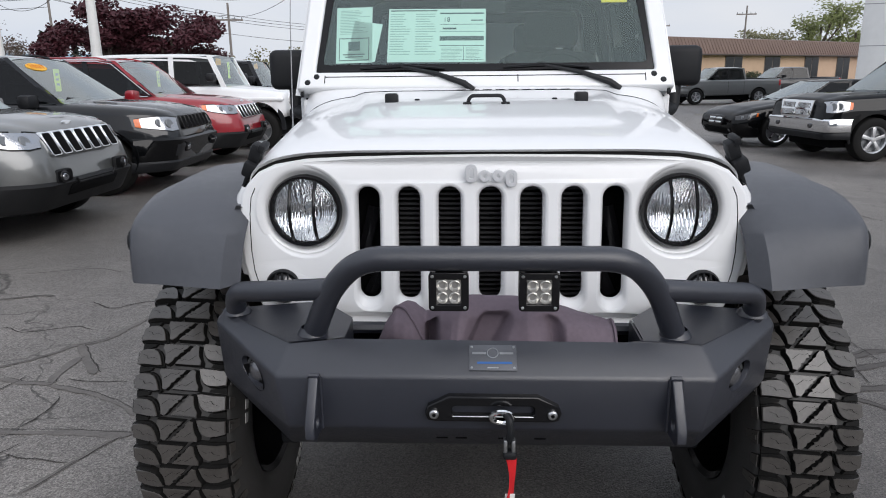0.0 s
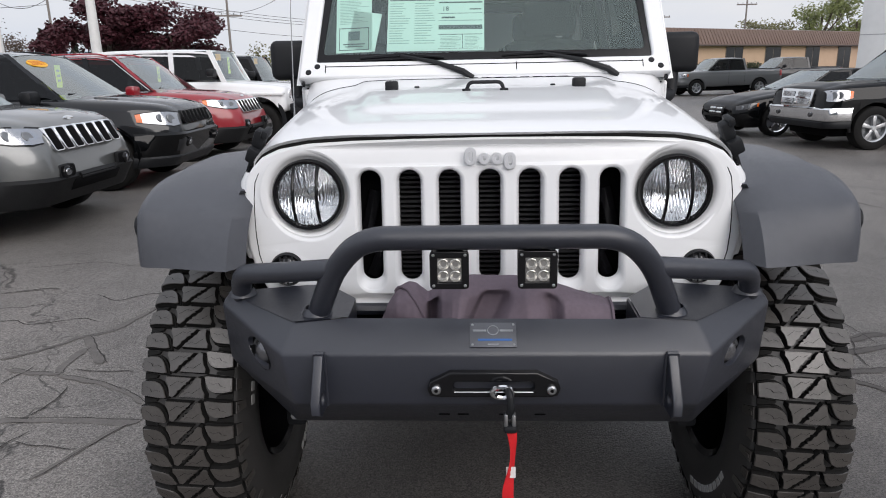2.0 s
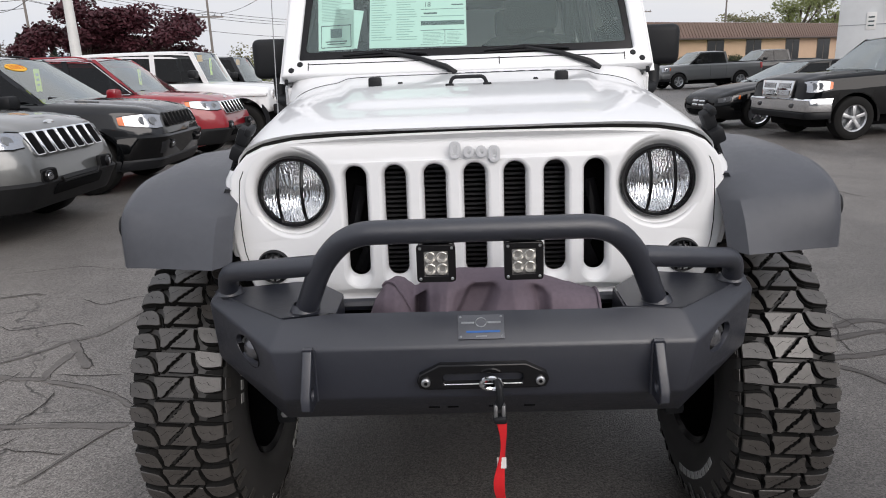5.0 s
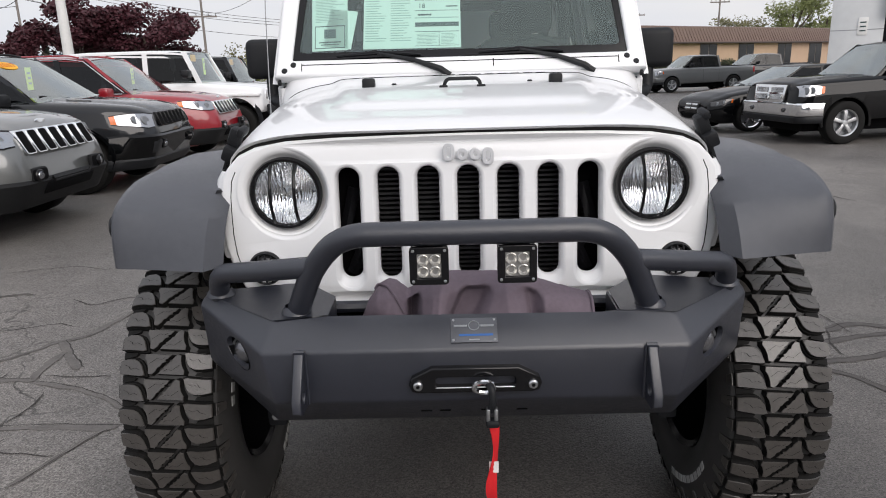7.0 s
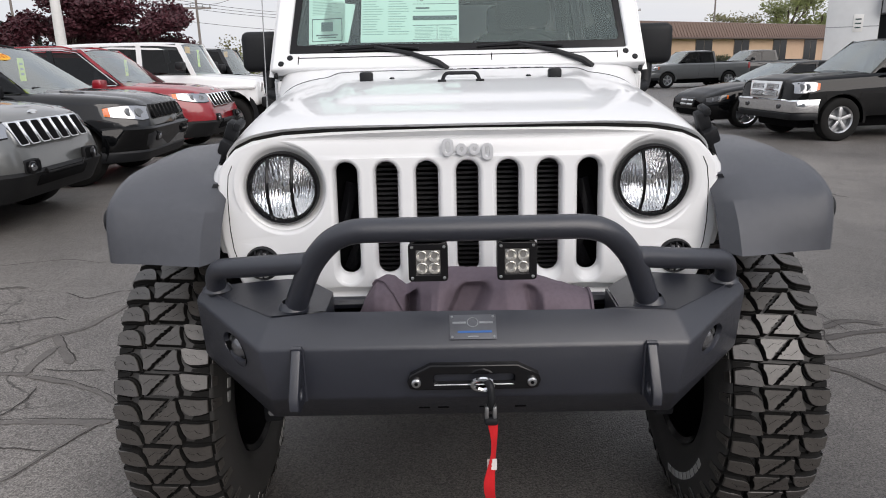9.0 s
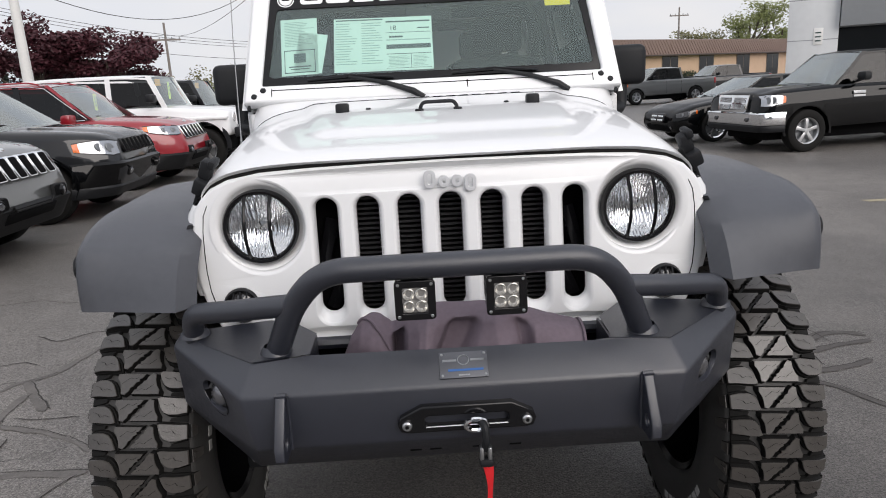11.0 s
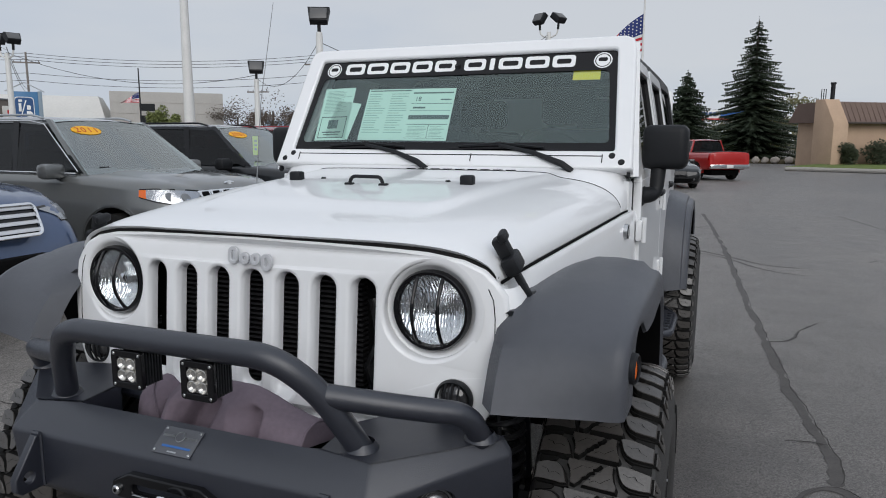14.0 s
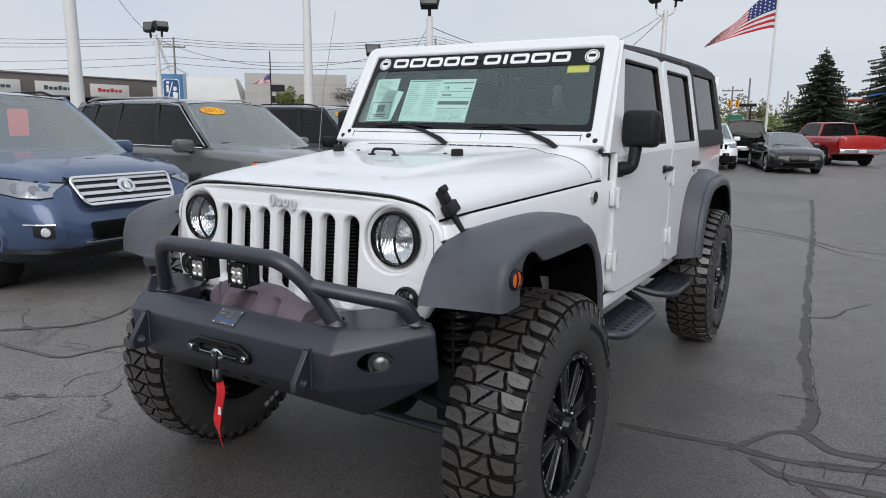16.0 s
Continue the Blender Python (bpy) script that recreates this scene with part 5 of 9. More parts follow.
def trap(b, t, v0, v1, r=0.025, n=4):
    """A four-sided outline with round corners, b and t its half widths below and above."""
    P = [Vector((b, v0, 0)), Vector((t, v1, 0)), Vector((-t, v1, 0)), Vector((-b, v0, 0))]
    out = []
    for i in range(4):
        a, c, d = P[i - 1], P[i], P[(i + 1) % 4]
        p, q = c + (a - c).normalized() * r, c + (d - c).normalized() * r
        for k in range(n + 1):
            u = k / n
            w = (1 - u) ** 2 * p + 2 * u * (1 - u) * c + u * u * q
            out.append((w.x, w.y))
    return out


screen = plate("windscreen_frame", [fr_out, trap(0.708, 0.674, 0.044, WS_LEN - 0.040)], WHITE, offroad, WS, 0.020, 0.010, "white windscreen frame")
bm = B()
gv = [bm.verts.new(WS @ Vector((u, v, 0.010))) for u, v in trap(0.713, 0.679, 0.040, WS_LEN - 0.036)]
bm.faces.new(gv)
glass = part("windscreen", bm, WSGLASS, screen, "flat windscreen glass")
glass.visible_shadow = False
plate("black_border", [trap(0.711, 0.677, 0.042, WS_LEN - 0.038), trap(0.672, 0.640, 0.094, WS_LEN - 0.138)], GLOSSBLK, screen, WS @ pose(0, 0, 0.0135), 0.0004, 0.0, "black printed border")
# white banner of plain letter-sized forms on the glass
BANNER = WS @ pose(0, 0, 0.0150)
forms = []
x = -0.540
for w in (0.095, 0.101, 0.093, 0.093, 0.095, None, 0.095, 0.030, 0.101, 0.099, 0.093):
    if w is None:
        x += 0.026
        continue
    forms.append((x + w / 2, w))
    x += w + 0.0135
WHITEVINYL = mat("white_vinyl", (0.82, 0.83, 0.83), 0.45)
for k, (cx, w) in enumerate(forms):
    cut = [rrect(w - 0.034, 0.024, 0.008, 4, cx, WS_LEN - 0.092)] if w > 0.05 else []
    plate("banner_form", [rrect(min(w, 0.020) if w < 0.05 else w, 0.056, 0.014 if w > 0.05 else 0.004, 4, cx, WS_LEN - 0.092)] + cut, WHITEVINYL, screen, BANNER, 0.0004, 0.0)
for s in (-1, 1):
    plate("banner_disc", [circle(s * 0.606 + 0.005, WS_LEN - 0.094, 0.036), circle(s * 0.606 + 0.005, WS_LEN - 0.094, 0.031)], WHITEVINYL, screen, BANNER, 0.0004, 0.0)
    plate("banner_disc", [circle(s * 0.606 + 0.005, WS_LEN - 0.094, 0.027), rrect(0.036, 0.018, 0.006, 3, s * 0.606 + 0.005, WS_LEN - 0.090)], WHITEVINYL, screen, BANNER, 0.0004, 0.0)
# paper sheets and the yellow sticker behind the glass
INNER = WS @ pose(0, 0, 0.004)


def sheet(name, u0, u1, v0, v1, material, label, tilt=0.0):
    m = INNER @ pose((u0 + u1) / 2, (v0 + v1) / 2, 0, 0, 0, tilt)
    bm = B()
    box(bm, (-(u1 - u0) / 2, (u1 - u0) / 2), (-(v1 - v0) / 2, (v1 - v0) / 2), (-0.0008, 0.0008))
    return part(name, bm, material, screen, label, matrix=m), (u1 - u0), (v1 - v0)


def print_bar(sh, x0, x1, y0, y1, material=INK):
    bm = B()
    box(bm, (x0, x1), (y0, y1), (0.0009, 0.0014))
    part("print_bar", bm, material, sh)


rnd = random.Random(4)
sh, w, h = sheet("window_sheet", -0.402, 0.010, 0.108, 0.360, PAPER, "pale green price sheet", -0.5)
for c0, c1 in ((-0.48, -0.26), (-0.22, 0.0)):
    for k in range(17):
        y = h * (0.40 - 0.047 * k)
        print_bar(sh, w * c0, w * (c0 + (c1 - c0) * rnd.uniform(0.55, 1)), y - 0.0016, y + 0.0016, INKLIGHT)
print_bar(sh, -w * 0.48, w * 0.0, h * 0.455, h * 0.475, INK)
for y0, y1, mt in ((0.40, 0.425, INK), (0.06, 0.075, INKLIGHT), (-0.10, -0.02, INK), (-0.20, -0.19, INK), (-0.46, -0.455, INK), (0.20, 0.208, INK)):
    print_bar(sh, w * 0.03, w * 0.48, h * y0, h * y1, mt)
for k in range(8):
    y = -h * (0.24 + 0.026 * k)
    print_bar(sh, w * 0.05, w * rnd.uniform(0.2, 0.27), y - 0.001, y + 0.001, INKLIGHT)
    print_bar(sh, w * 0.30, w * rnd.uniform(0.4, 0.47), y - 0.001, y + 0.001, INKLIGHT)
print_bar(sh, w * 0.275, w * 0.28, -h * 0.46, -h * 0.2, INK)
print_bar(sh, w * 0.35, w * 0.47, h * 0.27, h * 0.29, INK)
print_bar(sh, w * 0.06, w * 0.2, h * 0.11, h * 0.14, INK)
lettering("rating_number", "18", 0.030, INK, sh, pose(w * 0.10, h * 0.29, 0.0016), 0.0003)
sh, w, h = sheet("window_sheet", -0.622, -0.470, 0.108, 0.372, PAPER, "pale green sheet with a framed panel", 1.5)
for k in range(16):
    y = h * (0.44 - 0.028 * k)
    print_bar(sh, -w * 0.4, w * rnd.uniform(0.0, 0.42), y - 0.0012, y + 0.0012, INKLIGHT)
for a in ((-0.42, 0.42, -0.07, -0.055), (-0.42, 0.42, -0.46, -0.445), (-0.42, -0.40, -0.46, -0.055), (0.40, 0.42, -0.46, -0.055), (-0.16, 0.16, -0.28, -0.12), (-0.3, 0.3, -0.36, -0.34), (-0.25, 0.25, -0.40, -0.385)):
    print_bar(sh, w * a[0], w * a[1], h * a[2], h * a[3])
sh, w, h = sheet("window_sheet", -0.560, -0.44, 0.12, 0.30, PAPER, "folded pale green sheet", -9)
sheet("yellow_sticker", 0.498, 0.606, WS_LEN - 0.175, WS_LEN - 0.132, YELLOW, "plain yellow sticker")
# wipers
for x0, x1 in ((-0.06, -0.60), (0.53, -0.005)):
    arm_m = WS @ pose(0, 0, 0.030)
    bm = B()
    tube(bm, [arm_m @ Vector((x0 + 0.02, -0.035, 0.0)), arm_m @ Vector((x0 - 0.02, -0.01, 0.012)), arm_m @ Vector((x0 - 0.13, 0.035, 0.010)), arm_m @ Vector((x0 - 0.28, 0.072, 0.006))], [0.013, 0.013, 0.009, 0.006], 8)
    wiper = part("wiper", bm, BLACKPL, offroad, "black windscreen wiper")
    bm = B()
    tube(bm, [arm_m @ Vector((x0 - 0.03, 0.055, -0.008)), arm_m @ Vector((x0 - 0.27, 0.068, -0.006)), arm_m @ Vector((x1, 0.060, -0.010))], [0.004, 0.008, 0.004], 6)
    part("blade", bm, GLOSSBLK, wiper)
    bm = B()
    tube(bm, [arm_m @ Vector((x0 - 0.10, 0.064, 0.0)), arm_m @ Vector((x0 - 0.28, 0.080, 0.006)), arm_m @ Vector((x0 - 0.45, 0.068, 0.0))], 0.0045, 6)
    part("bridge", bm, BLACKPL, wiper)
# bolts at the frame's foot and up its sides
bolt_bm = B()
disc(bolt_bm, (0, 0, 0), 0.0125, (0, -1, 0), 0.012, 14, 0.004)
bolt0 = part("frame_bolt", bolt_bm, BLACKPL, offroad, "black frame bolt", matrix=WS @ pose(0.690, 0.032, 0.034, -90))
for u, v in ((-0.690, 0.032), (0.726, 0.006), (-0.726, 0.006)):
    part_of("frame_bolt", bolt0.data, offroad, "black frame bolt", WS @ pose(u, v, 0.034, -90))
bm = B()
tube(bm, [WS @ Vector((u, 0.030, 0.0295)) for u in (-0.655, -0.3, 0, 0.3, 0.655)], 0.0022, 6)
part("frame_seam", bm, DARK, screen)
bm = B()
tube(bm, [WS @ Vector((u, -0.011, 0.020)) for u in (-0.75, -0.3, 0, 0.3, 0.75)], 0.004, 6)
part("frame_gap", bm, DARK, screen)
for u in (-0.655, 0.14, 0.655):
    bm = B()
    tube(bm, [WS @ Vector((u, 0.002, 0.0295)), WS @ Vector((u, 0.036, 0.0295))], 0.0022, 6)
    part("frame_seam", bm, DARK, screen)
for k in range(5):
    z = 1.335 + 0.055 * k
    for s in (-1, 1):
        part_of("frame_bolt", bolt0.data, offroad, "black frame bolt", WS @ pose(s * (0.759 - 0.0785 * max(0, 0.02 + 0.052 * (k - 1) - 0.06)), 0.02 + 0.052 * (k - 1), 0.0, -90) @ pose(0, 0, 0, 0, 0, s * 90))
# antenna
bm = B()
tube(bm, [(-0.750, 0.985, 1.25), (-0.750, 0.99, 1.33), (-0.750, 1.045, 1.70), (-0.750, 1.155, 2.12)], [0.009, 0.0026, 0.0018, 0.0012], 8)
part("antenna", bm, GREYMET, offroad, "thin grey mast antenna")
# inside mirror on the glass
bm = B()
box(bm, (-0.10, 0.10), (1.42, 1.45), (1.745, 1.805), 0.012)
tube(bm, [(0, 1.43, 1.80), (0, 1.40, 1.86)], 0.012, 8)
part("inside_mirror", bm, BLACKPL, offroad)


# ---- tub, doors and hardtop ----
TILT_X = 0.185                              # the upper sides lean inwards


def lean_in(s):
    return lambda c: Vector((c.x - s * max(0.0, c.z - 1.385) * TILT_X, c.y, c.z))


def side_m(s, x):
    """Outline (y, z) standing along the car's side at x."""
    return Matrix(((0, 0, s, s * x), (1, 0, 0, 0), (0, 1, 0, 0), (0, 0, 0, 1)))


bm = B()
prism(bm, [(1.20, 0.70), (2.75, 0.66), (2.86, 0.80), (2.95, 1.0), (3.05, 1.10), (3.55, 1.10), (3.70, 0.98), (3.80, 0.72), (4.10, 0.74), (4.12, 1.395), (1.20, 1.395)], "yz", -0.758, 0.758, 0.012)
part("tub", bm, WHITE, offroad, "white body tub")
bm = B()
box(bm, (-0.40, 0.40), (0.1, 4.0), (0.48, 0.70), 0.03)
# black frame, with the shade under the body in its colour
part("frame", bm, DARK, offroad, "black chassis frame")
HINGE = mat("white_hinge_paint", (0.74, 0.75, 0.76), 0.35, coat=0.8)
TRIMBLK = mat("black_door_seal", (0.012, 0.012, 0.013), 0.6)
for s in (-1, 1):
    for kind, low, win, hole, hy, hinge_y, hinge_z in (
            ("front", [(1.305, 0.80), (1.33, 0.755), (1.40, 0.735), (2.20, 0.72), (2.28, 0.735), (2.335, 0.80), (2.345, 1.392), (1.305, 1.392)],
             [(1.305, 1.392), (2.345, 1.392), (2.335, 1.86), (2.31, 1.895), (2.25, 1.905), (1.60, 1.90), (1.555, 1.885)],
             [(1.405, 1.425), (2.275, 1.425), (2.275, 1.84), (2.255, 1.862), (1.635, 1.862), (1.612, 1.85)], 2.255, 1.300, (1.205, 0.905)),
            ("rear", [(2.365, 0.77), (2.39, 0.735), (2.45, 0.72), (2.66, 0.715), (2.76, 0.80), (2.86, 1.0), (2.97, 1.13), (3.09, 1.17), (3.115, 1.20), (3.115, 1.392), (2.365, 1.392)],
             [(2.365, 1.392), (3.115, 1.392), (3.105, 1.86), (3.08, 1.895), (3.02, 1.905), (2.45, 1.905), (2.385, 1.895), (2.37, 1.86)],
             [(2.435, 1.425), (3.045, 1.425), (3.045, 1.84), (3.02, 1.862), (2.46, 1.862), (2.435, 1.84)], 3.02, 2.362, (1.235, 0.885))):
        door = plate("door", [low], WHITE, offroad, side_m(s, 0.772), 0.012, 0.007, "white %s door with a black handle" % kind)
        plate("window_frame", [win, hole], WHITE, door, side_m(s, 0.772), 0.014, 0.006, "white window frame", lean_in(s))
        inner = [(y, z) for y, z in hole]
        plate("window_seal", [inner, [(1.0 * (y - sum(p[0] for p in hole) / len(hole)) * 0.965 + sum(p[0] for p in hole) / len(hole), (z - 1.64) * 0.94 + 1.64) for y, z in hole]], TRIMBLK, door, side_m(s, 0.772), 0.010, 0.002, "", lean_in(s))
        plate("window_glass", [hole], TINT, door, side_m(s, 0.766), 0.002, 0.0, "dark tinted window glass", lean_in(s)).visible_shadow = False
        hb = B()
        box(hb, (s * 0.792 - 0.018, s * 0.792 + 0.022), (hy - 0.085, hy + 0.075), (1.272, 1.300), 0.010)
        handle = part("door_handle", hb, BLACKPL, door, "black door handle")
        hb = B()
        box(hb, (s * 0.786 - 0.012, s * 0.786 + 0.012), (hy - 0.10, hy - 0.03), (1.262, 1.310), 0.010)
        part("handle_base", hb, BLACKPL, handle)
        hb = B()
        disc(hb, (s * 0.793, hy - 0.02, 1.235), 0.012, (s, 0, 0), 0.012, 14, 0.002)
        part("lock_cylinder", hb, BLACKPL, door)
        for hz in hinge_z:
            hb = B()
            box(hb, (s * 0.792 - 0.014, s * 0.792 + 0.010), (hinge_y - 0.045, hinge_y - 0.006), (hz - 0.040, hz + 0.040), 0.008)
            box(hb, (s * 0.794 - 0.014, s * 0.794 + 0.012), (hinge_y - 0.002, hinge_y + 0.058), (hz - 0.026, hz + 0.034), 0.009)
            hg = part("hinge", hb, HINGE, door, "white exposed door hinge")
            hb = B()
            tube(hb, [(s * 0.806, hinge_y - 0.004, hz - 0.048), (s * 0.806, hinge_y - 0.004, hz + 0.048)], 0.010, 10)
            part("hinge_pin", hb, HINGE, hg)
    # seal behind the gaps
    sb = B()
    prism(sb, [(1.28, 0.73), (3.13, 0.73), (3.13, 1.40), (1.28, 1.40)], "yz", s * 0.752, s * 0.7615)
    part("door_seal", sb, TRIMBLK, offroad)
    plate("upper_seal", [[(1.32, 1.40), (3.13, 1.40), (3.12, 1.91), (1.56, 1.905)], [(1.42, 1.43), (2.26, 1.43), (2.26, 1.84), (1.63, 1.85)], [(2.44, 1.43), (3.03, 1.43), (3.03, 1.85), (2.45, 1.85)]], TRIMBLK, offroad, side_m(s, 0.752), 0.006, 0.0, "", lean_in(s))
    # rear quarter of the hardtop
    plate("quarter_panel", [[(3.13, 1.395), (4.08, 1.395), (4.03, 1.86), (3.98, 1.92), (3.9, 1.935), (3.13, 1.93)], [(3.20, 1.50), (3.93, 1.50), (3.90, 1.86), (3.87, 1.885), (3.20, 1.885)]], BLACKPL, offroad, side_m(s, 0.770), 0.012, 0.006, "black hardtop side", lean_in(s))
    plate("quarter_window", [[(3.20, 1.50), (3.93, 1.50), (3.90, 1.86), (3.87, 1.885), (3.20, 1.885)]], TINT, offroad, side_m(s, 0.770), 0.003, 0.0, "dark tinted quarter window", lean_in(s)).visible_shadow = False
    # A pillar filler beside the frame
    bm = B()
    slab(bm, [(s * 0.757, 1.20, 1.41), (s * 0.757, 1.31, 1.41), (s * 0.683, 1.56, 1.90), (s * 0.714, 1.455, 1.925)] if s > 0 else [(s * 0.757, 1.20, 1.41), (s * 0.714, 1.455, 1.925), (s * 0.683, 1.56, 1.90), (s * 0.757, 1.31, 1.41)], 0.03)
    part("pillar", bm, WHITE, offroad)
    # round badge on the fender
    bm = B()
    disc(bm, (s * 0.7735, 1.085, 1.222), 0.028, (s, 0, 0), 0.02, 24, 0.004)
    bd = part("fender_badge", bm, STEEL, offroad, "round silver and black badge")
    bm = B()
    disc(bm, (s * 0.7750, 1.085, 1.222), 0.0255, (s, 0, 0), 0.012, 24, 0.002)
    part("badge_face", bm, GLOSSBLK, bd)
    # sill
    bm = B()
    box(bm, (s * 0.70, s * 0.765) if s > 0 else (s * 0.765, s * 0.70), (1.20, 2.74), (0.655, 0.725), 0.015)
    part("sill", bm, WHITE, offroad)
    # door mirror
    bm = B()
    box(bm, (-0.085, 0.085), (-0.055, 0.045), (-0.075, 0.096), 0.030, pose(s * 0.862, 1.430, 1.508, 0, 0, -s * 6), 3)
    mirror = part("door_mirror", bm, BLACKPL, offroad, "square black door mirror on an arm")
    bm = B()
    tube(bm, rounded([(s * 0.775, 1.350, 1.330), (s * 0.835, 1.400, 1.338), (s * 0.840, 1.425, 1.45)], 0.03), [0.034, 0.032, 0.030, 0.028, 0.027, 0.027, 0.028, 0.030], 12)
    part("mirror_arm", bm, BLACKPL, mirror)
    bm = B()
    box(bm, (s * 0.778 - 0.02, s * 0.778 + 0.02), (1.315, 1.415), (1.290, 1.370), 0.015)
    part("mirror_base", bm, BLACKPL, mirror)
    bm = B()
    box(bm, (-0.070, 0.070), (0.046, 0.050), (-0.060, 0.082), 0.0, pose(s * 0.862, 1.430, 1.508, 0, 0, -s * 6))
    part("mirror_glass", bm, CHROME, mirror)
# roof
bm = B()
rows = []
for j in range(15):
    u = j / 14
    y = 1.455 + (4.04 - 1.455) * u
    sag = 0.03 * (2 * u - 1) ** 6 + 0.02 * (1 - u) ** 3
    hw = 0.684 + 0.004 * u
    rows.append([(x * hw, y, 1.930 + 0.012 * u + h - sag) for x, h in ((-1.0, -0.035), (-1.0, 0.0), (-0.965, 0.028), (-0.88, 0.040), (-0.4, 0.052), (0, 0.056), (0.4, 0.052), (0.88, 0.040), (0.965, 0.028), (1.0, 0.0), (1.0, -0.035))])
grid(bm, rows)
grid(bm, [[(p[0] * 0.98, p[1], 1.90) for p in r] for r in rows])
roof = part("hardtop_roof", bm, BLACKPL, offroad, "black hardtop roof")
bm = B()
rows = []
for v, h in ((WS_LEN - 0.03, -0.015), (WS_LEN - 0.03, 0.024), (WS_LEN - 0.005, 0.030), (WS_LEN + 0.012, 0.018), (WS_LEN + 0.018, -0.03), (WS_LEN, -0.06)):
    rows.append([WS @ Vector((x, v - 0.012 * max(0, abs(x) - 0.6) / 0.1, h)) for x in (-0.719, -0.706, -0.676, -0.3, 0, 0.3, 0.676, 0.706, 0.719)])
grid(bm, rows)
part("header_rail", bm, WHITE, screen, "white header over the windscreen")
bm = B()
box(bm, (-0.72, 0.72), (4.06, 4.10), (0.75, 1.92), 0.02)
part("tailgate", bm, WHITE, offroad)

# ---- inside ----
bm = B()
box(bm, (-0.70, 0.70), (1.24, 1.52), (1.18, 1.40), 0.03)
part("dashboard", bm, SEAT, offroad, "black dashboard")
bm = B()
box(bm, (-0.73, 0.73), (1.30, 4.0), (0.95, 1.05), 0.02)
part("cabin_floor", bm, SEAT, offroad)
for x in (-0.36, 0.36):
    for y in (1.95, 2.85):
        bm = B()
        box(bm, (x - 0.24, x + 0.24), (y, y + 0.14), (1.05, 1.60), 0.05)
        st = part("seat", bm, SEAT, offroad, "black cloth seat")
        bm = B()
        box(bm, (x - 0.14, x + 0.14), (y + 0.03, y + 0.12), (1.62, 1.80), 0.04)
        part("headrest", bm, SEAT, st)
bm = B()
tube(bm, [(0.36 + 0.18 * math.cos(2 * math.pi * k / 32), 1.60 + 0.05 * math.sin(2 * math.pi * k / 32), 1.42 + 0.17 * math.sin(2 * math.pi * k / 32)) for k in range(32)], 0.014, 8, closed=True)
part("steering_wheel", bm, SEAT, offroad)
for y in (2.30, 3.20):
    bm = B()
    tube(bm, rounded([(-0.62, y, 1.2), (-0.60, y, 1.86), (0.60, y, 1.86), (0.62, y, 1.2)], 0.1), 0.035, 10)
    part("roll_bar", bm, SEAT, offroad)


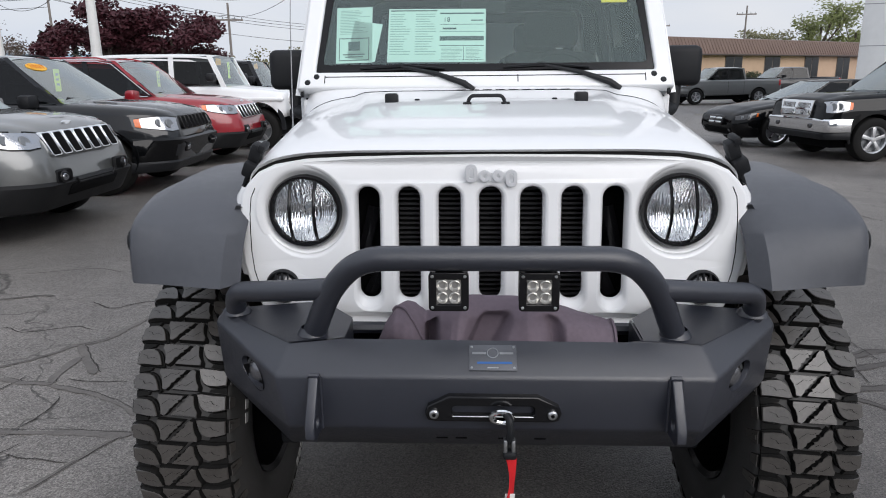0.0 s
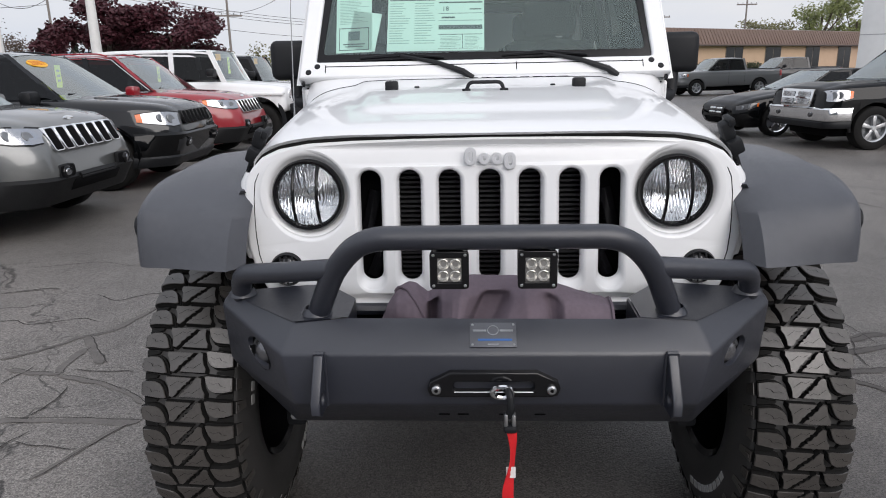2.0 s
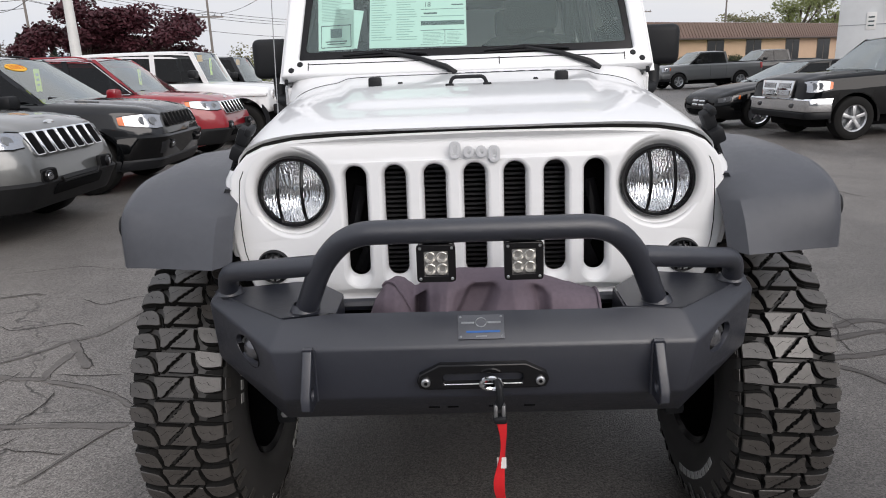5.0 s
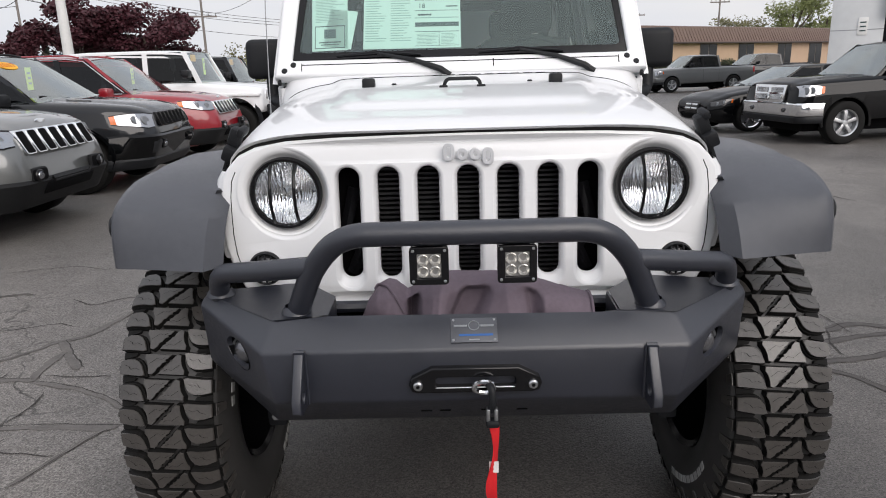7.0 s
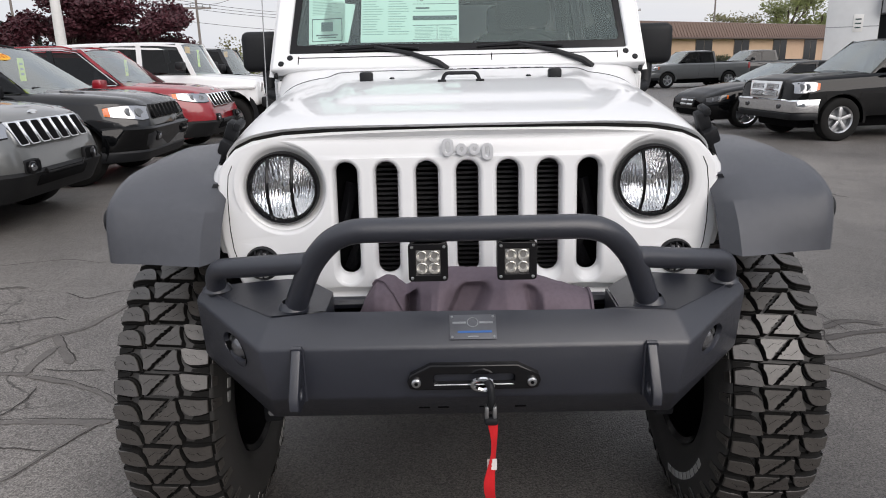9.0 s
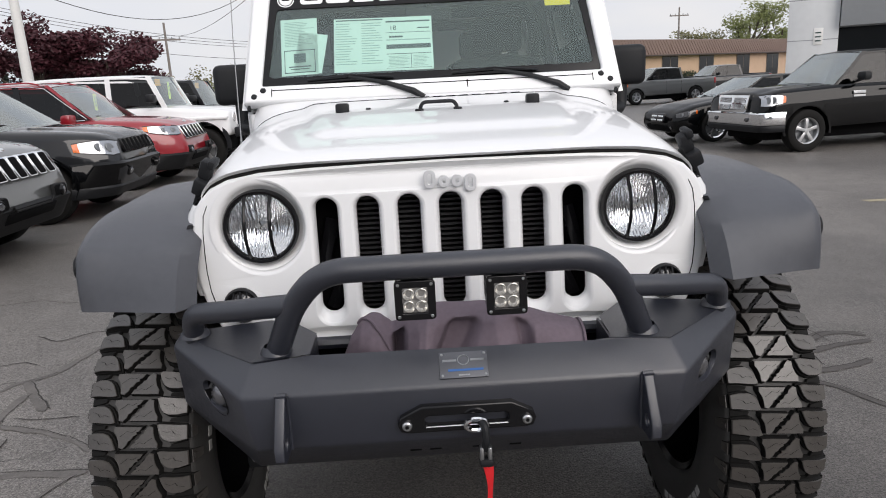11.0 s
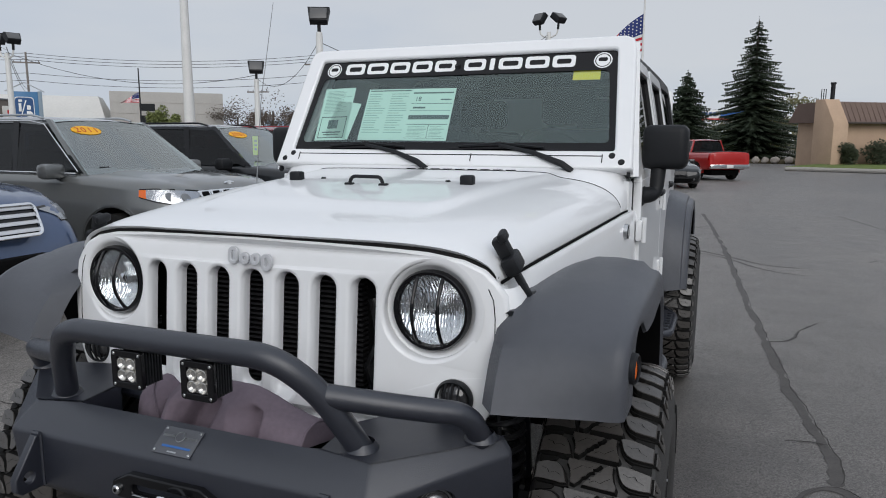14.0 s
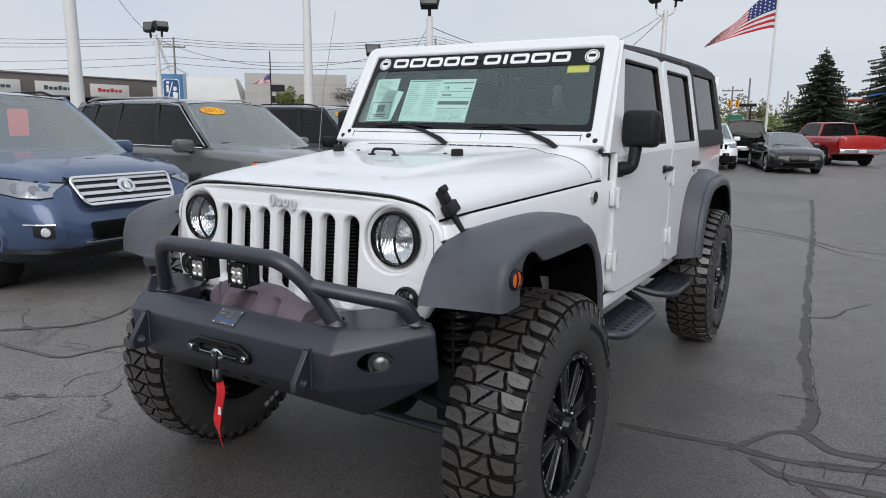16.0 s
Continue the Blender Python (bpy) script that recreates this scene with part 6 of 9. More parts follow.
# ---- fender flares ----
def flare(ax, s, front):
    if front:
        O = [(-0.080, 0.988), (-0.072, 1.075), (-0.035, 1.136), (0.10, 1.175), (0.30, 1.184), (0.50, 1.182), (0.61, 1.160), (0.69, 1.09), (0.76, 0.94), (0.80, 0.75)]
        I = [(-0.152, 0.993), (-0.105, 1.075), (-0.035, 1.142), (0.055, 1.180), (0.22, 1.192), (0.46, 1.197), (0.62, 1.178), (0.73, 1.10), (0.80, 0.95), (0.84, 0.75)]
        xi, xo = 0.650, 0.926
    else:
        O = [(2.70, 0.70), (2.74, 0.90), (2.83, 1.05), (2.96, 1.140), (3.15, 1.165), (3.42, 1.165), (3.60, 1.120), (3.72, 1.02), (3.80, 0.88), (3.83, 0.74)]
        I = [(2.66, 0.68), (2.70, 0.92), (2.79, 1.10), (2.93, 1.195), (3.15, 1.225), (3.42, 1.225), (3.63, 1.175), (3.76, 1.06), (3.85, 0.90), (3.88, 0.74)]
        xi, xo = 0.765, 0.930
    n = 5
    Os, Is = spline([(0, y, z) for y, z in O], n), spline([(0, y, z) for y, z in I], n)
    rows = []
    for o, i in zip(Os, Is):
        c = Vector((0, ax, 0.55))
        dn = (c - o).normalized()
        if front:
            dn = dn.lerp(Vector((0, 1, 0.05)), smooth01((0.18 - o.y) / 0.22)).normalized()
        mid = (o + i) / 2
        out = -(c - mid).normalized()
        xi = max(0.652, hood_edge(i.y)[0] + 0.006) if front else 0.765
        if front:                           # the front wall of the flare stands straight
            out = out.lerp(Vector((0, -1, 0)), smooth01((1.10 - o.z) / 0.09)).normalized()
            xo = lerp([(-0.08, 0.910), (0.10, 0.920), (0.25, 0.926)], o.y)
        w = xo - xi
        lip = lerp([(-0.080, 0.105), (-0.03, 0.095), (0.10, 0.082), (0.50, 0.080), (0.69, 0.055)], o.y) if front else 0.050
        crown = 0.030 * smooth01((o.y + 0.06) / 0.30) if front else 0.014
        def P(x, v):
            return (s * x, v.y, v.z)
        back = i + Vector((0, 0.10, 0.0)) if front and i.y < 0.0 else i
        rows.append([P(xi - 0.03, (back + i) / 2 if front else i), P(xi + 0.004, i), P(xi + 0.25 * w, i.lerp(o, 0.22) + out * 0.8 * crown), P(xi + 0.5 * w, mid + out * crown), P(xi + 0.78 * w, i.lerp(o, 0.76) + out * 0.9 * crown), P(xo - 0.030, o + out * 0.011), P(xo - 0.010, o + out * 0.006), P(xo, o - out * 0.006), P(xo + 0.003, o + dn * 0.5 * lip),
                     P(xo + 0.004, o + dn * (lip - 0.006)), P(xo - 0.004, o + dn * lip), P(xo - 0.03, o + dn * (lip - 0.004)), P(xi + 0.10, mid + dn * 0.035)])
    bm = B()
    grid(bm, [r[:11] for r in rows])
    fl = part("fender_flare", bm, FLARE, offroad, "wide dark grey plastic fender flare", smooth=45)
    # black plastic underside, made darker still to paint the shade there
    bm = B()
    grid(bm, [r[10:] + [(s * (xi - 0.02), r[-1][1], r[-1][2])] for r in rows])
    part("flare_lining", bm, DARK, fl, "black underside of the flare with its shade in the colour")
    # inner wheel housing, its shade put into the near-black colour
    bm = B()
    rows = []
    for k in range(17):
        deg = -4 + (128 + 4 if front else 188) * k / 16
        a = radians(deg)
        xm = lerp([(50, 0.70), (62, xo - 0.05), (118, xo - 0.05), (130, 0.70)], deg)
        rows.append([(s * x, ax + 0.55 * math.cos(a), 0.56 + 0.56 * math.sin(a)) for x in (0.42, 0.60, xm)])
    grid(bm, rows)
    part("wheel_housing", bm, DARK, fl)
    return fl


for s in (-1, 1):
    ff = flare(AX_F, s, True)
    flare(AX_R, s, False)
    # side marker on the flare's lip
    mm = pose(s * 0.919, -0.022, 1.082, 0, 0, s * -7 + (0 if s > 0 else 180))
    bm = B()
    lathe(bm, [(0.0, 0.008), (0.014, 0.007), (0.025, 0.003), (0.030, -0.010)], 28, mm)
    for v in bm.verts:
        v.co.z = 1.082 + (v.co.z - 1.082) * 1.05
    mk = part("side_marker", bm, AMBER, offroad, "oval amber side marker with a black rim")
    bm = B()
    lathe(bm, [(0.025, 0.004), (0.028, 0.008), (0.032, 0.004), (0.033, -0.012)], 28, mm)
    part("marker_rim", bm, BLACKPL, mk)
    bm = B()
    tube(bm, [mm @ Vector((0.004, -0.004, -0.026)), mm @ Vector((0.010, -0.004, 0)), mm @ Vector((0.004, -0.004, 0.026))], 0.0035, 6)
    part("marker_bar", bm, BLACKPL, mk)


# ---- steel front bumper ----
def mirrored(bm, faces):
    """Faces given for the right half, each drawn again on the left."""
    for f in faces:
        bm.faces.new([bm.verts.new(p) for p in f])
        if any(abs(p[0]) > 1e-6 for p in f):
            bm.faces.new([bm.verts.new((-p[0], p[1], p[2])) for p in reversed(f)])


T1 = (0.335, -0.270, 0.915)
D1, D2, D3, D4, D5 = (0.455, -0.285, 0.916), (0.668, -0.105, 0.925), (0.668, -0.095, 0.925), (0.43, -0.035, 0.925), (0.335, -0.15, 0.922)
F1 = (0.476, -0.348, 0.858)
G1 = (0.452, -0.348, 0.736)
C1 = (0.490, -0.205, 0.615)
W1, W2 = (0.690, -0.110, 0.895), (0.690, -0.085, 0.735)
E1, E2 = (0.688, -0.100, 0.900), (0.688, -0.076, 0.735)
bm = B()
mirrored(bm, [(T1, D1, D2, D3, D4, D5)])
bm.faces.new([bm.verts.new(p) for p in ((-T1[0], *T1[1:]), T1, D1, F1, (-F1[0], *F1[1:]), (-D1[0], *D1[1:]))])
bm.faces.new([bm.verts.new(p) for p in ((-F1[0], *F1[1:]), F1, G1, (-G1[0], *G1[1:]))])
bm.faces.new([bm.verts.new(p) for p in ((-G1[0], *G1[1:]), G1, C1, (-C1[0], *C1[1:]))])
mirrored(bm, [(D1, D2, W1, F1), (D2, D3, E1, W1), (F1, W1, W2, G1), (G1, W2, C1), (W1, E1, E2, W2), (W2, E2, (0.52, -0.06, 0.62), C1)])
bm.faces.new([bm.verts.new(p) for p in (C1, (0.52, -0.06, 0.62), (-0.52, -0.06, 0.62), (-C1[0], *C1[1:]))])
bmesh.ops.remove_doubles(bm, verts=bm.verts[:], dist=0.0005)
bmesh.ops.bevel(bm, geom=[e for e in bm.edges if len(e.link_faces) == 2], offset=0.007, segments=2, affect="EDGES", profile=0.5)
# oval holes through the wings, with the sheet turned inwards round them
for s in (-1, 1):
    nn = Vector((s * 0.768, -0.640, 0.0)).normalized()
    wing = max((f for f in bm.faces if f.normal.dot(nn) > 0.9 or f.normal.dot(nn) < -0.9), key=lambda f: f.calc_area())
    ax_n = wing.normal.copy()
    if ax_n.y > 0:
        ax_n.negate()
    mid = Vector((s * 0.572, -0.250, 0.819))
    mid -= ax_n * ax_n.dot(mid - wing.verts[0].co)
    side = Vector((0, 0, 1)).cross(ax_n).normalized()
    up = ax_n.cross(side)
    ring = [bm.verts.new(mid + side * 0.057 * math.cos(2 * math.pi * k / 36) + up * 0.036 * math.sin(2 * math.pi * k / 36)) for k in range(36)]
    rim_edges = [bm.edges.new((ring[k], ring[(k + 1) % 36])) for k in range(36)]
    outer_edges = list(wing.edges)
    bmesh.ops.delete(bm, geom=[wing], context="FACES_ONLY")
    bmesh.ops.triangle_fill(bm, use_beauty=True, edges=outer_edges + rim_edges)
    lip_in = [bm.verts.new(v.co - ax_n * 0.004 + (v.co - mid) * -0.02) for v in ring]
    deep = [bm.verts.new(v.co - ax_n * 0.012 + (v.co - mid) * -0.03) for v in ring]
    for k in range(36):
        j = (k + 1) % 36
        bm.faces.new((ring[k], ring[j], lip_in[j], lip_in[k]))
        bm.faces.new((lip_in[k], lip_in[j], deep[j], deep[k]))
bumper = part("front_bumper", bm, POWDER, offroad, "black powder-coated steel winch bumper", smooth=28)
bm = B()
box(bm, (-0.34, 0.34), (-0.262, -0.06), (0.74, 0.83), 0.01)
# tray in recess black, the shade below the winch painted in
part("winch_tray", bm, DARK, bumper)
for s in (-1, 1):
    bm = B()
    slab(bm, [(s * 0.335, -0.27, 0.912), (s * 0.335, -0.15, 0.918), (s * 0.335, -0.15, 0.80), (s * 0.335, -0.27, 0.80)], 0.005)
    part("tray_side", bm, POWDER, bumper)
    # tow tabs
    x = s * 0.388
    tab = plate("tow_tab", [[(-0.346, 0.856), (-0.358, 0.856), (-0.414, 0.772), (-0.414, 0.746), (-0.402, 0.735), (-0.346, 0.735)], circle(-0.384, 0.768, 0.0165, 24)],
                POWDER, bumper, Matrix(((0, 0, 1, x), (1, 0, 0, 0), (0, 1, 0, 0), (0, 0, 0, 1))), 0.0075, 0.003, "welded tow tab with a shackle hole")
    for q in (-1, 1):
        bm = B()
        tube(bm, [(x + q * 0.012, -0.349, 0.735 + 0.0123 * k) for k in range(11)], 0.004, 6)
        part("weld_seam", bm, POWDER, tab)
    bm = B()
    tube(bm, [(x + 0.004 * k, -0.350, 0.860 + 0.001 * (k % 2)) for k in range(-3, 4)], 0.0055, 6)
    part("weld_seam", bm, POWDER, tab)
    # oval lamp openings in the wings
    nn = Vector((s * 0.768, -0.640, 0.0)).normalized()
    nn.z = -0.10
    c = Vector((s * 0.572, -0.250, 0.819))
    fm = Matrix.Translation(c) @ Vector((1, 0, 0)).rotation_difference(nn.normalized()).to_matrix().to_4x4()
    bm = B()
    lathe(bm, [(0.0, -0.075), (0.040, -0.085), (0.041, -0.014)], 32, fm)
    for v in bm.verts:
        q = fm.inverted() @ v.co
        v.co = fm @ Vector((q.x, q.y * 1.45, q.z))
    # dark backing: the hole's shade is put into the housing's colour
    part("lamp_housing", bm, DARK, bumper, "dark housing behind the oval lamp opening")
    lm = pose(s * 0.558, -0.208, 0.805, 0, 0, -90 + s * 38)
    bm = B()
    lathe(bm, [(0.0, 0.016), (0.016, 0.014), (0.030, 0.006), (0.035, -0.004), (0.035, -0.03)], 28, lm)
    fog = part("fog_lamp", bm, FOGLENS, offroad, "round fog lamp in the bumper wing")
    bm = B()
    lathe(bm, [(0.034, 0.002), (0.038, 0.006), (0.041, -0.004), (0.041, -0.03)], 28, lm)
    part("lamp_ring", bm, GREYMET, fog)
# hoop and side tubes
hoop = [(-0.412, -0.240, 0.910), (-0.352, -0.295, 1.045), (-0.278, -0.340, 1.122), (0.278, -0.340, 1.122), (0.352, -0.295, 1.045), (0.412, -0.240, 0.910)]
bm = B()
tube(bm, rounded(hoop, 0.085, 7), 0.0265, 18)
part("hoop", bm, POWDER, bumper, "bent tube hoop over the bumper", smooth=50)
for s in (-1, 1):
    bm = B()
    tube(bm, rounded([(s * 0.352, -0.292, 1.040), (s * 0.50, -0.235, 1.016), (s * 0.614, -0.165, 0.992), (s * 0.630, -0.122, 0.922)], 0.075, 7), 0.0245, 16)
    part("side_tube", bm, POWDER, bumper, "side tube of the hoop", smooth=50)
    for x, y, z in ((s * 0.412, -0.240, 0.921), (s * 0.628, -0.122, 0.929)):
        bm = B()
        lathe(bm, [(0.026, 0.012), (0.033, 0.003), (0.036, -0.004)], 20, pose(x, y, z, 0, -90, 0))
        part("weld_bead", bm, POWDER, bumper)
    # square lamp pods under the hoop
    bm = B()
    cx, cz, y0 = s * 0.094, 1.052, -0.348
    box(bm, (cx - 0.036, cx + 0.036), (y0 + 0.008, y0 + 0.062), (cz - 0.034, cz + 0.034), 0.005)
    pod = part("lamp_pod", bm, BLACKPL, offroad, "square black lamp pod with four diodes")
    for k in range(6):
        yy = y0 + 0.014 + 0.008 * k
        bm = B()
        box(bm, (cx - 0.0395, cx + 0.0395), (yy, yy + 0.004), (cz - 0.036, cz + 0.037))
        part("cooling_fin", bm, BLACKPL, pod)
    plate("bezel", [rrect(0.080, 0.080, 0.006, 3, cx, cz), rrect(0.056, 0.058, 0.004, 3, cx, cz)], GLOSSBLK, pod, Matrix.Translation((0, y0 + 0.003, 0)) @ FRONT, 0.004, 0.002)
    bm = B()
    box(bm, (cx - 0.028, cx + 0.028), (y0 + 0.004, y0 + 0.008), (cz - 0.029, cz + 0.029))
    part("pod_reflector", bm, POD, pod)
    for i in (-1, 1):
        for j in (-1, 1):
            bm = B()
            lathe(bm, [(0.0, -0.002), (0.0035, -0.003), (0.008, 0.0), (0.0115, 0.006), (0.0128, 0.0055), (0.0128, -0.004)], 16, pose(cx + i * 0.013, y0 + 0.003, cz + j * 0.013, 0, 0, -90))
            part("diode_cup", bm, PODCUP, pod)
            bm = B()
            disc(bm, (cx + i * 0.034, y0 - 0.004, cz + j * 0.034), 0.0035, (0, -1, 0), 0.004, 10, 0.001)
            part("screw", bm, STEEL, pod)
    bm = B()
    box(bm, (cx - 0.030, cx + 0.030), (y0 + 0.018, y0 + 0.040), (cz + 0.036, cz + 0.062), 0.004)
    part("bracket", bm, BLACKPL, pod)
# maker's plate as plain bars
bl = math.atan2(0.057, 0.078)
PLT = Matrix.Translation((0, -0.312, 0.8885)) @ Matrix.Rotation(bl, 4, "X")
bm = B()
box(bm, (-0.052, 0.052), (-0.032, 0.032), (0.0, 0.003), 0.001, PLT)
mp = part("name_plate", bm, PLATE, bumper, "small brushed metal plate with a blue bar")
for x0, x1, y0, y1, mt in ((-0.045, -0.015, 0.008, 0.013, STEEL), (0.015, 0.045, 0.008, 0.013, STEEL), (-0.034, 0.042, -0.016, -0.011, BLUEBADGE), (-0.012, 0.012, -0.027, -0.024, STEEL)):
    bm = B()
    box(bm, (x0, x1), (y0, y1), (0.003, 0.0037), 0.0, PLT)
    part("plate_bar", bm, mt, mp)
bm = B()
tube(bm, [PLT @ Vector((0.012 * math.cos(2 * math.pi * k / 20), 0.011 + 0.012 * math.sin(2 * math.pi * k / 20), 0.0035)) for k in range(20)], 0.001, 5, closed=True)
part("plate_ring", bm, STEEL, mp)
for i in (-1, 1):
    for j in (-1, 1):
        bm = B()
        disc(bm, PLT @ Vector((i * 0.046, j * 0.026, 0.005)), 0.003, PLT.to_3x3() @ Vector((0, 0, 1)), 0.004, 10, 0.001)
        part("rivet", bm, STEEL, mp)
# short slots along the bumper's lower edge
for x in (-0.115, -0.070, 0.028, 0.112):
    bm = B()
    box(bm, (x - 0.013, x + 0.013), (-0.005, 0.005), (-0.0015, 0.003), 0.0, Matrix.Translation((0, -0.272, 0.6717)) @ Matrix.Rotation(radians(-40.2), 4, "X"))
    part("slot", bm, DARK, bumper)
# fairlead, hook and strap
plate("fairlead", [[(-0.143, 0.782), (-0.138, 0.796), (-0.095, 0.818), (0.095, 0.818), (0.138, 0.796), (0.143, 0.782), (0.138, 0.769), (0.125, 0.766), (-0.125, 0.766), (-0.138, 0.769)], rrect(0.186, 0.030, 0.013, 5, 0, 0.788)], GLOSSBLK, bumper, Matrix.Translation((0, -0.355, 0)) @ FRONT, 0.006, 0.004, "black aluminium fairlead")
bm = B()
prism(bm, rrect(0.18, 0.026, 0.012, 5, 0, 0.788), "xz", -0.3475, -0.344)
part("fairlead_opening", bm, DARK, bumper)
bm = B()
tube(bm, [(-0.088, -0.363, 0.7745), (0.088, -0.363, 0.7745)], 0.0022, 8)
part("fairlead_edge", bm, STEEL, bumper)
for s in (-1, 1):
    bm = B()
    disc(bm, (s * 0.127, -0.374, 0.782), 0.0105, (0, -1, 0), 0.012, 18, 0.003)
    bt = part("fairlead_bolt", bm, STEEL, bumper, "bright hex bolt")
    bm = B()
    disc(bm, (s * 0.127, -0.3745, 0.782), 0.0045, (0, -1, 0), 0.004, 6)
    part("socket", bm, DARK, bt)
bm = B()
tube(bm, [(0.018 + 0.022 * math.cos(2 * math.pi * k / 24), -0.381 - 0.004 * math.sin(2 * math.pi * k / 24), 0.783 + 0.014 * math.sin(2 * math.pi * k / 24)) for k in range(24)], 0.006, 8, closed=True)
hook = part("winch_hook", bm, CHROME, offroad, "chrome winch hook with a red strap")
bm = B()
tube(bm, rounded([(0.024, -0.371, 0.79), (0.034, -0.401, 0.790), (0.036, -0.406, 0.755), (0.032, -0.396, 0.735)], 0.012), 0.0085, 10)
part("rope_thimble", bm, BLACKPL, hook)
bm = B()
box(bm, (0.021, 0.030), (-0.408, -0.388), (0.708, 0.742), 0.003)
box(bm, (0.038, 0.047), (-0.408, -0.388), (0.708, 0.742), 0.003)
tube(bm, rounded([(0.026, -0.398, 0.735), (0.034, -0.398, 0.752), (0.041, -0.398, 0.735)], 0.012), 0.005, 8)
part("clevis", bm, STEEL, hook)
bm = B()
box(bm, (0.020, 0.050), (-0.412, -0.386), (0.698, 0.716), 0.006)
part("hook_latch", bm, BLACKPL, hook)
bm = B()
rows = []
for k in range(22):
    u = k / 21
    z = 0.710 - 0.243 * u
    w = 0.0125 * (1 if u < 0.85 else 1 - 0.75 * (u - 0.85) / 0.15)
    tw = math.sin(u * 5.0) * 0.9 + 0.2
    c = Vector((0.036 + 0.006 * math.sin(u * 7), -0.398 + 0.006 * math.sin(u * 6 + 1), z))
    d = Vector((math.cos(tw), math.sin(tw), 0)) * w
    t = Vector((-math.sin(tw), math.cos(tw), 0)) * 0.0012
    rows.append([c - d + t, c + d + t, c + d - t, c - d - t])
grid(bm, rows, close_v=True, cap=True)
strap = part("pull_strap", bm, RED, hook, "red webbing pull strap")
bm = B()
box(bm, (0.026, 0.047), (-0.4025, -0.4005), (0.585, 0.612))
part("strap_label", bm, WHITEPL, strap, "white sewn label")
# canvas cover over the winch: straight hanging panels with a few sharp folds
# (across, hem depth, ridge depth, ridge height, how far the front is drawn in)
COVER = [(-0.272, -0.158, -0.150, 0.868, 0.0), (-0.252, -0.178, -0.142, 0.914, -0.004), (-0.228, -0.192, -0.132, 0.947, -0.012), (-0.204, -0.202, -0.126, 0.957, -0.016), (-0.184, -0.208, -0.126, 0.953, -0.014),
         (-0.168, -0.212, -0.128, 0.941, -0.006), (-0.158, -0.216, -0.128, 0.932, 0.006), (-0.151, -0.222, -0.128, 0.934, 0.074), (-0.134, -0.240, -0.138, 0.950, 0.066), (-0.118, -0.258, -0.148, 0.962, 0.004), (-0.090, -0.266, -0.158, 0.974, -0.018),
         (-0.060, -0.268, -0.162, 0.984, -0.022), (-0.030, -0.268, -0.164, 0.987, -0.012), (-0.006, -0.268, -0.164, 0.986, 0.010), (0.012, -0.268, -0.164, 0.985, 0.056), (0.046, -0.268, -0.164, 0.984, 0.050), (0.062, -0.268, -0.164, 0.984, 0.002), (0.078, -0.268, -0.165, 0.983, -0.014),
         (0.100, -0.268, -0.166, 0.981, 0.020), (0.120, -0.268, -0.168, 0.976, 0.042), (0.142, -0.267, -0.172, 0.970, 0.030), (0.168, -0.266, -0.176, 0.962, -0.006), (0.215, -0.264, -0.184, 0.949, -0.004), (0.255, -0.262, -0.192, 0.938, 0.0), (0.279, -0.260, -0.197, 0.932, 0.0)]


def cover_at(x, u):
    """A point of the cover: u runs from its front hem over the ridge to the back."""
    here, low = x, max(0.0, 1 - 2 * u)
    if -0.10 < x < 0.17:                    # the folds run aslant down the front
        x = min(0.17, max(-0.10, x + 0.075 * low * smooth01((0.17 - x) / 0.06) * smooth01((x + 0.10) / 0.05) * math.tanh((0.075 - x) * 14)))
    i = max(k for k in range(len(COVER) - 1) if COVER[k][0] <= x or k == 0)
    (x0, *p), (x1, *q) = COVER[i], COVER[i + 1]
    f = min(1.0, max(0.0, (x - x0) / (x1 - x0)))
    f = 0.7 * f + 0.3 * smooth01(f)
    hy, ry, rz, pull = (a + (b - a) * f for a, b in zip(p, q))
    low_z = 0.856 + 0.040 * smooth01((x - 0.17) / 0.10)
    if u < 0.5:                             # a gentle top, then a steep front drawn in by the folds
        w, ey, ez = u / 0.5, hy + 0.34 * (ry - hy), rz - 0.24 * (rz - low_z)
        f = max(0.0, (w - 0.62) / 0.38)
        g = min(1.0, w / 0.62)
        y, z = (hy + (ey - hy) * g ** 1.4, low_z + (ez - low_z) * g) if w < 0.62 else (ey + (ry - ey) * f, ez + (rz - ez) * (1 - (1 - f) ** 1.6))
        y += pull * smooth01((0.74 - w) / 0.20) if pull > 0 else pull * math.sin(math.pi * w)
    else:
        w = (u - 0.5) / 0.5
        y, z = ry + (-0.085 - ry) * w ** 0.8, rz + (0.858 - rz) * w ** 1.2
    wr = noise.noise(Vector((x * 16 + z * 9, z * 13, 2.0))) * 0.005 + noise.noise(Vector((x * 45 - z * 30, z * 32, 5.0))) * 0.0022
    return Vector((here, y + wr, z + wr * 0.4))


bm = B()
grid(bm, [[cover_at(-0.272 + 0.551 * k / 160, j / 56) for j in range(57)] for k in range(161)], cap=True)
cover = part("winch_cover", bm, CLOTH, offroad, "mauve-grey canvas winch cover with folds", smooth=75)
bm = B()
tube(bm, [cover_at(-0.238 + 0.079 * math.sin(math.pi / 2 * min(1.0, 1.25 * j / 30)), 0.5 - 0.5 * j / 30) + Vector((0, -0.003, 0.003)) for j in range(31)], 0.0034, 6)
part("piping", bm, CLOTH, cover)
bm = B()
tube(bm, [cover_at(0.278, j / 30) + Vector((0, -0.003, 0.003)) for j in range(31)], 0.0034, 6)
part("piping", bm, CLOTH, cover)
bm = B()
tube(bm, [(-0.40, -0.075, 0.868), (0.40, -0.075, 0.868)], 0.016, 8)
part("winch_rod", bm, POWDER, bumper)


